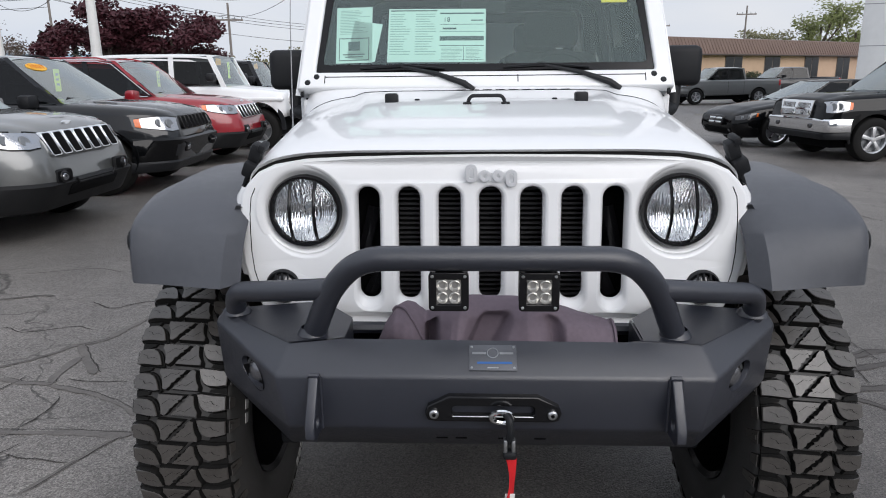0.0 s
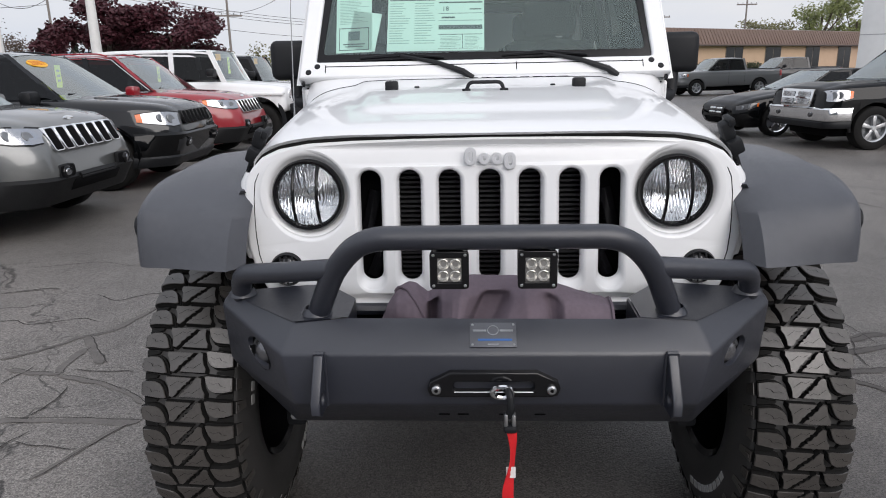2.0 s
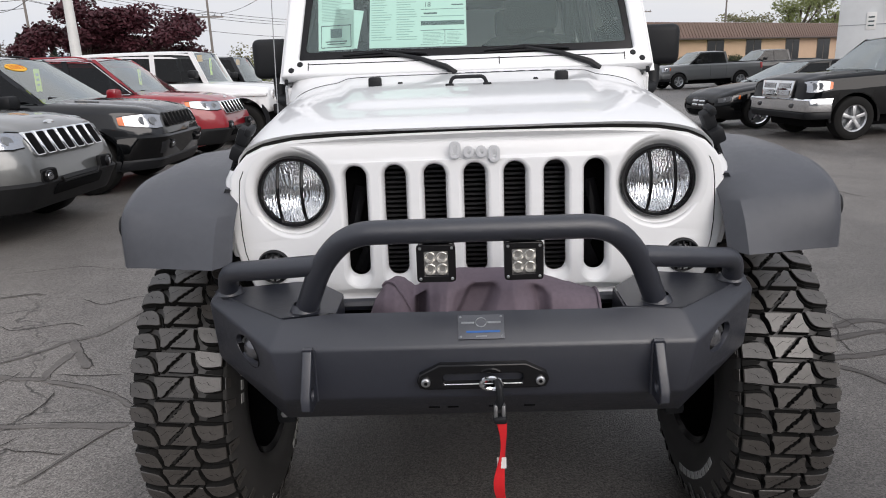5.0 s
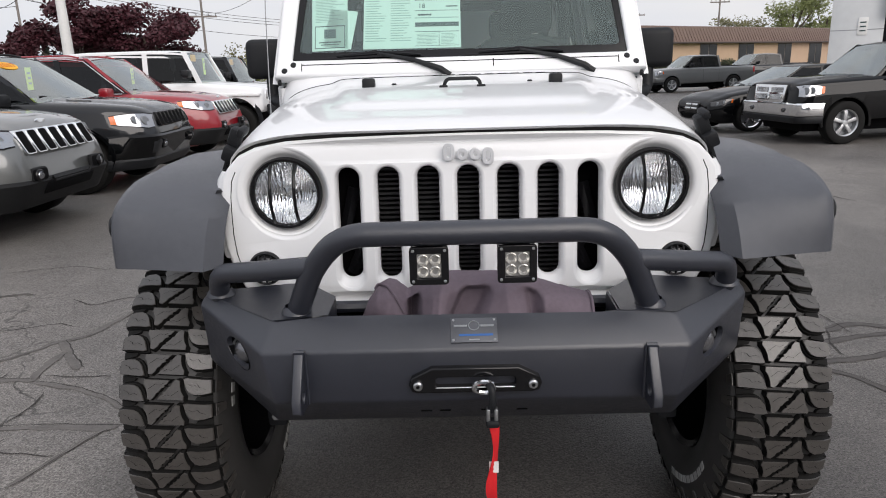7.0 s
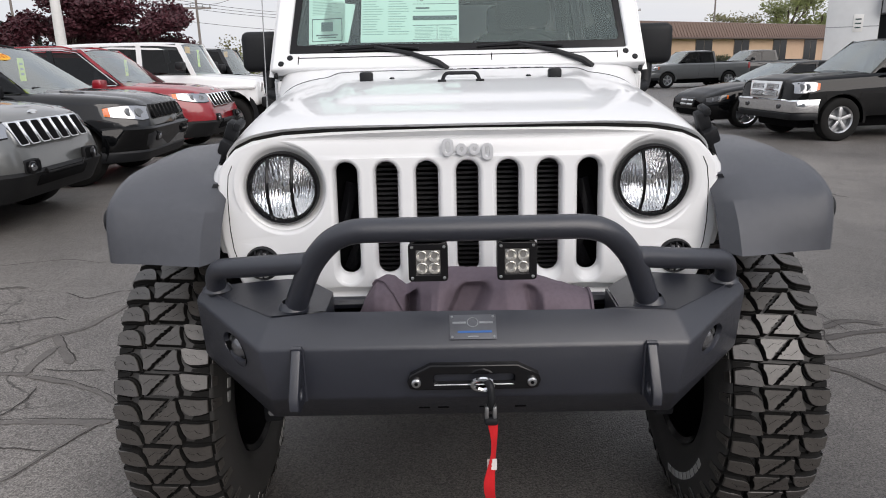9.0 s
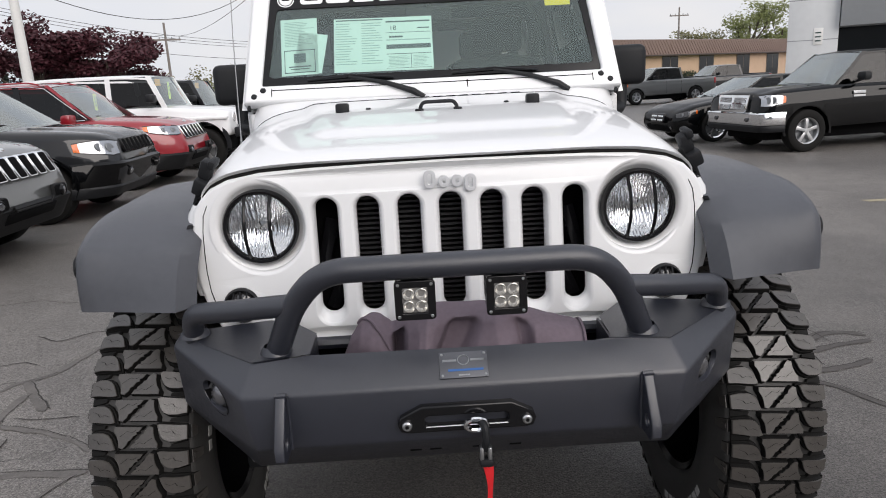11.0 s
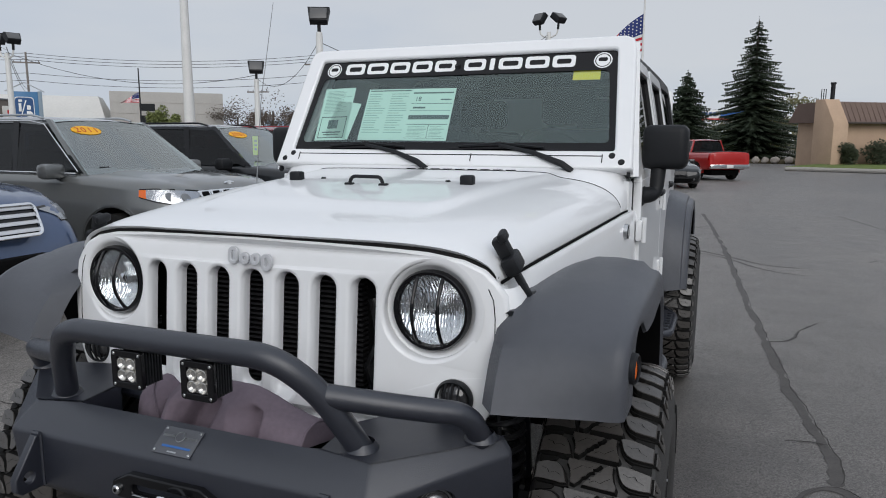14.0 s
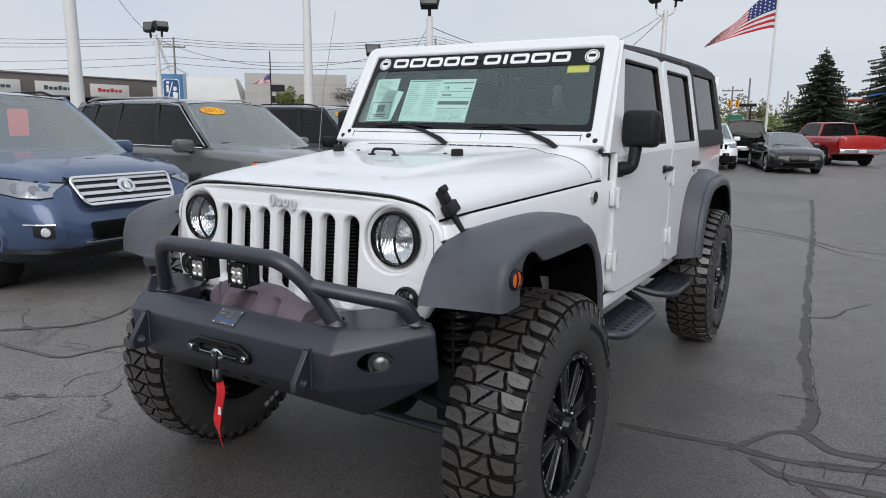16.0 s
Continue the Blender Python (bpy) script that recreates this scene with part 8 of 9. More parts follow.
tagged(part("lawn", bm, GRASS), "strip of spring grass before the tan building", "grass", kind="structure")
bm = B()
tube(bm, rounded([(5.2, 47.5, -0.06), (14.0, 43.4, -0.06), (30.0, 56.0, -0.06), (40, 68, -0.06)], 1.0), 0.14, 8)
tagged(part("kerb", bm, CONC), "pale concrete kerb round the lawn", "kerb", kind="structure")
bm = B()
prism(bm, [(-3.5, 66), (20, 60), (22, 64), (20, 80), (-3, 80)], "xy", -0.2, 0.12, 0.02)
tagged(part("planting_bed", bm, mat("mulch_bed", (0.12, 0.10, 0.06), 0.9, var=0.3, vscale=1.5, bump=0.6, bscale=20, dist=0.05)), "raised planting bed under the spruces", "bed", kind="structure")
ROCK = mat("pale_field_stone", (0.38, 0.34, 0.30), 0.85, var=0.2, vscale=3)
rk = random.Random(7)
for k in range(26):
    u = k / 25
    bm = B()
    bmesh.ops.create_icosphere(bm, subdivisions=2, radius=0.22 + 0.12 * rk.random())
    for v in bm.verts:
        v.co *= 1 + 0.35 * noise.noise(v.co * 4 + Vector((k, 0, 0)))
    x, y = -3.5 + 23.5 * u, 66 - 6 * u
    bmesh.ops.transform(bm, matrix=pose(x + rk.uniform(-.2, .2), y, 0.12), verts=bm.verts[:])
    tagged(part("border_stone", bm, ROCK), "pale rounded stone edging the planting bed", "stone", "border stones")


# ---- trees ----
BARK = mat("grey_brown_bark", (0.085, 0.068, 0.055), 0.9, var=0.3, vscale=5, bump=0.8, bscale=25, dist=0.03)
MAROON = mat("dark_red_leaves", (0.050, 0.010, 0.016), 0.6, var=0.5, vscale=3)
GREENL = mat("fresh_green_leaves", (0.15, 0.175, 0.055), 0.6, var=0.4, vscale=3)
OLIVE = mat("olive_spring_leaves", (0.12, 0.115, 0.05), 0.7, var=0.4, vscale=2)
SPRUCE = mat("spruce_needles", (0.030, 0.044, 0.024), 0.7, var=0.4, vscale=4)
SHRUB = mat("dark_green_shrub", (0.032, 0.042, 0.018), 0.7, var=0.4, vscale=6)


def leaves(bm, rng, clumps, n, size):
    """Many small two-sided leaves scattered through clumps (centre, radii)."""
    for _ in range(n):
        c, r = clumps[rng.randrange(len(clumps))]
        d = Vector((rng.gauss(0, 1), rng.gauss(0, 1), rng.gauss(0, 1))).normalized() * (rng.random() ** 0.45)
        p = Vector(c) + Vector((d.x * r[0], d.y * r[1], d.z * r[2]))
        a = Vector((rng.gauss(0, 1), rng.gauss(0, 1), rng.gauss(0, 0.6))).normalized()
        b = a.orthogonal().normalized()
        s = size * rng.uniform(0.5, 1.2)
        bm.faces.new([bm.verts.new(p + a * s), bm.verts.new(p + b * s * 0.55 + a * s * 0.2), bm.verts.new(p - a * s * 0.8), bm.verts.new(p - b * s * 0.55 + a * s * 0.1)])


def broad_tree(name, label, x, y, h, spread, leaf, n, size, seed, trunk=0.35, z0=-0.2):
    rng = random.Random(seed)
    t = thing(name, label, "tree", "trees round the lot", pose(x, y, z0))
    bm = B()
    tube(bm, [(0, 0, 0), (0.05, 0.02, trunk * h * 0.6), (0.0, 0.05, trunk * h), (0.1, 0, h * 0.62)], [0.05 * h * 0.45, 0.04 * h * 0.45, 0.034 * h * 0.45, 0.012 * h], 8)
    tk = part("trunk", bm, BARK, t)
    clumps = []
    for k in range(11):
        a = 2 * math.pi * k / 11 * 2.4 + rng.random()
        rr = spread * rng.uniform(0.35, 0.85)
        tip = Vector((rr * math.cos(a), rr * math.sin(a), h * rng.uniform(0.45, 0.9)))
        bm = B()
        b0 = Vector((0, 0, h * trunk * rng.uniform(0.6, 1.3)))
        tube(bm, [b0, b0.lerp(tip, 0.5) + Vector((0, 0, -0.03 * h)), tip], [0.010 * h, 0.006 * h, 0.002 * h], 5)
        part("limb", bm, BARK, tk)
        for q in range(3):
            clumps.append((tip * 0.92 + Vector((rng.gauss(0, 0.2), rng.gauss(0, 0.2), rng.gauss(0, 0.10))) * spread * 0.55, (spread * rng.uniform(0.20, 0.36), spread * rng.uniform(0.20, 0.36), h * rng.uniform(0.06, 0.13))))
    clumps += [(Vector((0, 0, h * 0.62)), (spread * 0.55, spread * 0.55, h * 0.22)), (Vector((0, 0, h * 0.82)), (spread * 0.38, spread * 0.38, h * 0.16))]
    bm = B()
    leaves(bm, rng, clumps, n, size)
    part("crown", bm, leaf, t, smooth=0)
    return t


def spruce_tree(x, y, h, r, seed, z0=0.0):
    rng = random.Random(seed)
    t = thing("spruce_tree", "dark green spruce with drooping tiers of branches", "tree", "spruces by the street", pose(x, y, z0))
    bm = B()
    tube(bm, [(0, 0, 0), (0, 0, h * 0.97)], [0.016 * h, 0.003 * h], 8)
    part("trunk", bm, BARK, t)
    bm = B()
    tiers = 38
    for k in range(tiers):
        f = k / (tiers - 1)
        z = h * (0.06 + 0.92 * f ** 0.95)
        R = r * (1 - f) ** 0.78 * rng.uniform(0.78, 1.12) + 0.06
        nb = max(7, int(20 * (1 - f) + 7))
        for j in range(nb):
            a = 2 * math.pi * (j + rng.random() * 0.7) / nb + k
            L = R * rng.uniform(0.65, 1.12)
            d = Vector((math.cos(a), math.sin(a), 0))
            sd = Vector((-d.y, d.x, 0))
            steps = max(4, int(L / 0.20))
            zj = rng.gauss(0, 0.10)
            off = rng.random() * 0.6
            for i in range(steps):
                u0, u1 = (i + off) / (steps + 0.6), (i + off + 1.25) / (steps + 0.6)
                p0 = d * L * u0 + Vector((0, 0, z + zj - 0.30 * L * u0 ** 1.3 + 0.10 * L * u0 ** 3))
                p1 = d * L * u1 + Vector((0, 0, z + zj - 0.30 * L * u1 ** 1.3 + 0.10 * L * u1 ** 3))
                w = (0.30 * L * (1 - u0) + 0.10) * rng.uniform(0.35, 1.0)
                for sg in (-1, 1):
                    tip = p1 + sd * sg * w + Vector((0, 0, -0.16 * w - 0.06 * rng.random()))
                    bm.faces.new([bm.verts.new(p0), bm.verts.new(p1), bm.verts.new(tip)])
                hang = p0.lerp(p1, 0.5) + Vector((0, 0, -0.16 - 0.10 * rng.random())) + sd * rng.gauss(0, 0.06)
                bm.faces.new([bm.verts.new(p0), bm.verts.new(p1), bm.verts.new(hang)])
    part("crown", bm, SPRUCE, t, smooth=0)


broad_tree("maple_tree", "dark red ornamental maple in full leaf", -24.8, 45.0, 7.8, 3.7, MAROON, 16000, 0.17, 3)
broad_tree("maple_tree", "smaller dark red ornamental maple in full leaf", -20.0, 44.5, 6.6, 3.5, MAROON, 14000, 0.17, 5)
spruce_tree(-1.35, 55.5, 7.1, 3.3, 11)
spruce_tree(3.95, 69.5, 13.0, 5.2, 12)
broad_tree("young_tree", "small rounded tree in fresh green leaf", -40.3, 42.0, 4.75, 1.2, GREENL, 9000, 0.11, 8)
broad_tree("roadside_tree", "tall tree in thin spring leaf behind the tan building", 44.5, 92.0, 11.5, 4.6, GREENL, 3600, 0.22, 21)
broad_tree("roadside_tree", "tall tree in thin spring leaf behind the tan building", 50.5, 95.0, 10.5, 4.6, GREENL, 4200, 0.22, 22)
broad_tree("roadside_tree", "broad low tree in olive spring leaf", 37.5, 92.0, 7.4, 5.0, OLIVE, 3000, 0.20, 23)
broad_tree("roadside_tree", "broad low tree in olive spring leaf", 7.0, 88.0, 8.0, 5.0, OLIVE, 2600, 0.22, 24)
broad_tree("bare_tree", "bare tree with a haze of buds by the street", -47.0, 66.0, 8.5, 4.0, mat("bare_twigs", (0.10, 0.075, 0.06), 0.9, var=0.2), 2400, 0.13, 31)
broad_tree("bare_tree", "bare tree with a haze of buds by the street", -52.0, 66.0, 7.5, 4.0, mat("bare_twigs_grey", (0.11, 0.09, 0.075), 0.9, var=0.2), 2400, 0.13, 32)
rng = random.Random(77)
for nm, mt, x0, x1, yy, hh, n in (("far_woods", OLIVE, -62, 60, 125.0, 6.0, 24000), ("far_hedge", GREENL, -60, 8, 105.0, 3.0, 12000)):
    bm = B()
    cl = []
    for k in range(70):
        x = x0 + (x1 - x0) * (k + rng.random()) / 70
        hgt = hh * rng.uniform(0.6, 1.2)
        cl.append(((x, yy + rng.uniform(-6, 6), hgt * 0.5), (rng.uniform(1.6, 3.2), 2.0, hgt * 0.5)))
    leaves(bm, rng, cl, n, 0.33)
    tagged(part(nm, bm, mt, smooth=0), "far belt of trees in hazy spring leaf", "woods", kind="stuff")
EVER = mat("far_evergreens", (0.018, 0.026, 0.020), 0.8, var=0.3)
for x, h in ((-39.5, 5.8), (-36.5, 4.6), (-34.0, 4.0)):
    rr = random.Random(int(x * 10))
    t = thing("evergreen", "small dark evergreen beyond the lot", "tree", "trees round the lot", pose(x, 62.0, -0.1))
    bm = B()
    leaves(bm, rr, [(Vector((0, 0, h * f)), (1.5 * (1.05 - f), 1.5 * (1.05 - f), h * 0.14)) for f in (0.15, 0.3, 0.45, 0.6, 0.75, 0.88)], 1500, 0.16)
    part("crown", bm, EVER, t, smooth=0)


# ---- buildings ----
TANWALL = mat("tan_stucco", (0.48, 0.34, 0.24), 0.85, var=0.10, vscale=1.2, bump=0.3, bscale=40)
ROOFMET = mat("brown_standing_seam", (0.155, 0.105, 0.085), 0.55, metal=0.2, var=0.12, vscale=1.0)
GREYWALL = mat("light_grey_panel", (0.70, 0.72, 0.73), 0.6, var=0.05, vscale=0.6)
DGREY = mat("grey_panel_shade", (0.30, 0.315, 0.325), 0.6, var=0.05, vscale=0.6)
WINDOW = mat("dark_window", (0.012, 0.014, 0.016), 0.12, spec=0.35)
MALL = mat("brown_grey_fascia", (0.145, 0.125, 0.11), 0.75, var=0.1, vscale=0.8)
OFFWHITE = mat("off_white_wall", (0.58, 0.57, 0.54), 0.8, var=0.08, vscale=0.5)
BLUEROOF = mat("pale_blue_roof", (0.20, 0.30, 0.38), 0.6, var=0.08)
SIGNRED = mat("red_sign_print", (0.50, 0.03, 0.03), 0.5)
SIGNBLUE = mat("blue_sign", (0.02, 0.075, 0.20), 0.45, var=0.05)


def along(a, b):
    """Frame at a whose x runs to b along the ground, y going away behind the wall."""
    d = Vector((b[0] - a[0], b[1] - a[1], 0))
    return pose(a[0], a[1], 0, 0, 0, math.degrees(math.atan2(d.y, d.x))), d.length


m, Lb = along((9.2, 55.0), (45.0, 80.5))
tan = thing("tan_building", "long low tan building with a brown metal mansard roof", "building", "", m)
bm = B()
box(bm, (0, Lb), (0.0, 4.2), (-0.3, 3.15))
part("wall", bm, TANWALL, tan, "tan stucco wall")
bm = B()
prism(bm, [(-0.55, 3.00), (-0.62, 3.05), (0.10, 4.45), (0.45, 4.52), (3.8, 4.52), (4.7, 3.10)], "yz", -0.5, Lb + 0.5)
roof_t = part("roof", bm, ROOFMET, tan, "brown standing seam metal roof")
bm = B()
box(bm, (-0.012, 0.012), (-0.02, 0.02), (0, 1.53))
rib = part("roof_rib", bm, ROOFMET, roof_t, "", matrix=pose(0, 0, 0))
slope = math.degrees(math.atan2(0.72, 1.35))
nr = int(Lb / 0.45)
rib.matrix_basis = pose(-0.3, -0.62, 3.10, -slope)
for k in range(1, nr + 2):
    part_of("roof_rib", rib.data, roof_t, "", pose(-0.3 + k * 0.45, -0.62, 3.10, -slope))
bm = B()
prism(bm, [(-1.15, -0.3), (-1.15, 2.9), (-0.15, 4.62), (0.7, 4.62), (0.7, -0.3)], "yz", -1.75, -0.52, 0.02)
part("pier", bm, TANWALL, tan, "tan stucco pier rising through the roof")
bm = B()
box(bm, (-0.55, Lb + 0.55), (-0.68, -0.50), (2.93, 3.07), 0.02)
part("gutter", bm, mat("dark_brown_trim", (0.06, 0.045, 0.04), 0.6), tan)
for x, w in ((4.0, 2.3), (10.6, 2.6), (17.4, 2.6), (23.6, 2.6), (30.6, 2.6), (36.8, 2.6)):
    bm = B()
    box(bm, (x, x + w), (-0.05, 0.1), (0.25, 2.95))
    wn_ = part("window", bm, MALL, tan, "tall brown framed window")
    for i in range(2):
        bm = B()
        box(bm, (x + 0.06 + i * w / 2, x + w / 2 - 0.04 + i * w / 2), (-0.065, 0.0), (0.35, 2.85))
        part("pane", bm, WINDOW, wn_)
for x, z0, z1, r in ((1.8, 4.4, 6.1, 0.16), (1.2, 4.4, 5.6, 0.03), (1.0, 4.4, 5.6, 0.03), (0.8, 4.4, 5.6, 0.03)):
    bm = B()
    tube(bm, [(x, 3.0, z0), (x, 3.0, z1)], r, 10)
    if r > 0.1:
        tube(bm, [(x, 3.0, z1 - 0.12), (x, 3.0, z1)], r * 1.25, 10)
    part("flue", bm, BLACKPL, tan)
rr = random.Random(5)
for k, (x, w, h) in enumerate(((-0.6, 0.9, 1.5), (2.2, 1.6, 1.7), (3.6, 1.2, 1.6), (6.2, 1.6, 1.6), (7.6, 1.0, 1.3), (9.2, 1.2, 2.9), (10.2, 0.8, 1.2), (12.5, 1.3, 1.5), (19.5, 1.2, 1.4))):
    p = tan.matrix_basis @ Vector((x, -1.4, 0.08))
    t = thing("shrub", "clipped evergreen shrub by the tan building", "shrub", "shrubs by the tan building", Matrix.Translation(p))
    bm = B()
    tube(bm, [(0, 0, 0), (0, 0, h * 0.5)], 0.05, 6)
    part("stem", bm, BARK, t)
    bm = B()
    leaves(bm, rr, [(Vector((rr.uniform(-.2, .2) * w, rr.uniform(-.2, .2) * w, h * f)), (w * 0.68, w * 0.6, h * 0.27)) for f in (0.22, 0.4, 0.55, 0.78)], 2200, 0.10)
    part("crown", bm, SHRUB, t, smooth=0)
# the big grey showroom
show = thing("showroom", "tall light grey panelled showroom building", "building", "", pose(11.62, 20.3, 0, 0, 0, -28))
bm = B()
box(bm, (0, 1.40), (0, 14), (-0.4, 9.0), 0.02)
part("wall", bm, GREYWALL, show, "light grey panel wall")
bm = B()
box(bm, (1.42, 16), (0.9, 14), (-0.4, 2.55))
part("shopfront", bm, WINDOW, show, "dark glazed shopfront")
bm = B()
box(bm, (1.42, 16), (-0.2, 14), (2.55, 9.0), 0.02)
part("canopy_wall", bm, DGREY, show, "grey fascia over the shopfront")
for z in (1.0, 2.2, 3.4, 4.6):
    bm = B()
    box(bm, (-0.004, 1.40), (-0.006, 0.0), (z - 0.012, z + 0.012))
    part("panel_joint", bm, DGREY, show)
bm = B()
box(bm, (0.72, 0.98), (-0.02, 0.0), (2.05, 2.55), 0.004)
nt = part("notice", bm, WHITEPL, show, "white notice on the wall")
for k in range(3):
    bm = B()
    box(bm, (0.77, 0.93), (-0.024, -0.019), (2.15 + 0.12 * k, 2.19 + 0.12 * k))
    part("print_bar", bm, INK, nt)

# plain unseen wall behind the viewer, added to darken reflections in parked cars
bm = B()
box(bm, (14.0, 14.4), (-42.0, -4.0), (-0.4, 6.0), 0.02)
box(bm, (-30.0, 14.0), (-42.4, -42.0), (-0.4, 6.0), 0.02)
tagged(part("wall_south", bm, DGREY), "unseen plain grey wall added to darken reflections", "wall", kind="structure")

# shops across the street
m, Lm = along((-64.0, 4.0), (-64.0, 47.4))
shops = thing("shop_row", "long low brown shop row with lit sign boards", "building", "", m)
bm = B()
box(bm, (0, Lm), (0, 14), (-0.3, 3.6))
# near-black wall: the shade under the fascia is put into its colour
part("wall", bm, DARK, shops, "recessed shopfronts painted dark for shade")
bm = B()
box(bm, (-0.5, Lm + 0.3), (-1.2, 14), (3.5, 5.45), 0.05)
part("fascia", bm, MALL, shops, "brown grey fascia")
bm = B()
box(bm, (-0.6, Lm + 0.4), (-1.3, 14.1), (5.4, 5.55), 0.04)
part("coping", bm, GREYMET, shops)
for k in range(9):
    bm = B()
    box(bm, (2 + k * 4.6, 2.5 + k * 4.6), (-1.15, -0.7), (-0.3, 3.6))
    part("pier", bm, MALL, shops)
for x, w, mt in ((12.0, 4.2, INK), (23.2, 4.3, INK), (28.8, 4.1, INK), (34.0, 4.1, SIGNRED), (40.9, 2.3, SIGNRED)):
    bm = B()
    box(bm, (x, x + w), (-1.32, -1.15), (3.62, 4.85), 0.03)
    sg = part("sign_board", bm, OFFWHITE, shops, "white sign board with plain bars")
    n = 6 if w > 4 else 3
    for i in range(n):
        bm = B()
        x0 = x + w * 0.18 + i * w * 0.64 / n
        box(bm, (x0, x0 + w * 0.64 / n * 0.78), (-1.35, -1.31), (4.12, 4.12 + (0.36 if i % 3 == 0 else 0.26)))
        part("sign_bar", bm, mt, sg)
bank = thing("pylon_sign", "blue pylon sign with white plain forms", "sign", "", pose(-48.4, 36.4, -0.2, 0, 0, 52))
bm = B()
box(bm, (-1.05, 0.84), (-0.25, 0.25), (0, 5.45), 0.03)
part("panel", bm, mat("light_blue_sign", (0.055, 0.17, 0.33), 0.45, var=0.08), bank)
bm = B()
box(bm, (0.84, 1.12), (-0.28, 0.28), (0, 5.50), 0.02)
part("side_post", bm, mat("blue_grey_post", (0.20, 0.26, 0.31), 0.5, var=0.08), bank)
bm = B()
tube(bm, [(-1.3, 0, 5.46), (0.0, 0, 6.15), (1.3, 0, 5.46)], 0.035, 6)
part("gable_bar", bm, STEEL, bank, "thin metal gable above the sign")
for w, h, d, mt in ((1.30, 1.86, 0.27, WHITEPL), (1.20, 1.76, 0.285, SIGNBLUE)):
    bm = B()
    prism(bm, rrect(w, h, 0.25, 5, -0.10, 4.12), "xz", -d, -0.25, 0.0)
    part("emblem_board", bm, mt, bank)
for pts in ([(-0.48, 3.95), (-0.30, 3.95), (-0.30, 4.55), (-0.48, 4.55)], [(-0.48, 4.66), (-0.24, 4.66), (-0.24, 4.84), (-0.48, 4.84)], [(-0.44, 3.42), (-0.36, 3.42), (0.06, 4.80), (-0.02, 4.80)],
            [(0.02, 3.46), (0.34, 3.46), (0.40, 3.60), (0.40, 3.86), (0.28, 3.98), (0.02, 3.98)], [(0.06, 4.08), (0.26, 4.08), (0.32, 4.18), (0.32, 4.34), (0.26, 4.42), (0.06, 4.42)]):
    bm = B()
    prism(bm, pts, "xz", -0.31, -0.28, 0.01)
    part("white_form", bm, WHITEPL, bank)
m, Lw = along((-61.5, 56.4), (-52.5, 64.2))
hall = thing("white_hall", "pale flat-roofed hall with small dark windows", "building", "", m)
bm = B()
box(bm, (0, Lw), (0, 12), (-0.3, 7.0), 0.03)
part("wall", bm, mat("beige_block_wall", (0.40, 0.385, 0.36), 0.8, var=0.1, vscale=0.7), hall)
for z in (2.3, 3.6, 4.9):
    bm = B()
    box(bm, (3.0, 4.6), (-0.05, 0.05), (z, z + 0.8))
    part("window", bm, WINDOW, hall)
for k in range(5):
    bm = B()
    box(bm, (-0.02, Lw + 0.02), (-0.025, 0.0), (1.2 * k + 1.0, 1.2 * k + 1.04))
    part("block_course", bm, CONC, hall)
bm = B()
prism(bm, [(-0.5, 3.2), (4, 6.6), (8, 6.6), (12.0, 3.2)], "yz", -14.0, -0.3)
for v in bm.verts:                          # the near gable leans back towards the ridge
    if v.co.x > -1.0:
        v.co.x -= 1.3 * (v.co.z - 3.2) / 3.4
part("gable_roof", bm, OFFWHITE, hall, "pale pitched roof")
bm = B()
box(bm, (-13.5, -0.4), (0, 11.5), (-0.3, 3.3))
part("side_wall", bm, OFFWHITE, hall)
m, Ll = along((-52.0, 72.0), (-34.0, 84.0))
shed = thing("blue_roofed_shed", "long low shed with a pale blue roof", "building", "", m)
bm = B()
box(bm, (0, Ll), (0, 8), (-0.3, 2.6))
part("wall", bm, DGREY, shed)
bm = B()
prism(bm, [(-0.6, 2.5), (4, 4.3), (8.6, 2.5)], "yz", -0.5, Ll + 0.5)
part("roof", bm, BLUEROOF, shed)


# ---- lamp posts, poles, wires and flags ----
POLEW = mat("white_pole_paint", (0.66, 0.66, 0.64), 0.5, var=0.08, vscale=3)
WOOD = mat("weathered_pole_wood", (0.20, 0.18, 0.165), 0.85, var=0.2, vscale=3)
WIRE = mat("black_cable", (0.02, 0.02, 0.022), 0.6)
LAMPGL = mat("lamp_glass", (0.10, 0.10, 0.10), 0.35)


def floodlight(parent, base, yaw, tilt):
    m = Matrix.Translation(base) @ pose(0, 0, 0, 0, 0, yaw)
    bm = B()
    tube(bm, [m @ Vector((0, 0, -0.02)), m @ Vector((0, -0.02, 0.22))], 0.05, 8)
    arm = part("lamp_arm", bm, BLACKPL, parent)
    hm = m @ pose(0, -0.05, 0.42, tilt, 0, 0)
    bm = B()
    prism(bm, [(-0.24, -0.20), (0.24, -0.20), (0.30, 0.22), (-0.30, 0.22)], "xz", -0.12, 0.14, 0.03, hm)
    hd = part("lamp_head", bm, BLACKPL, parent, "dark floodlight head")
    bm = B()
    box(bm, (-0.23, 0.23), (-0.135, -0.118), (-0.16, 0.17), 0.01, hm)
    part("lamp_lens", bm, LAMPGL, hd)


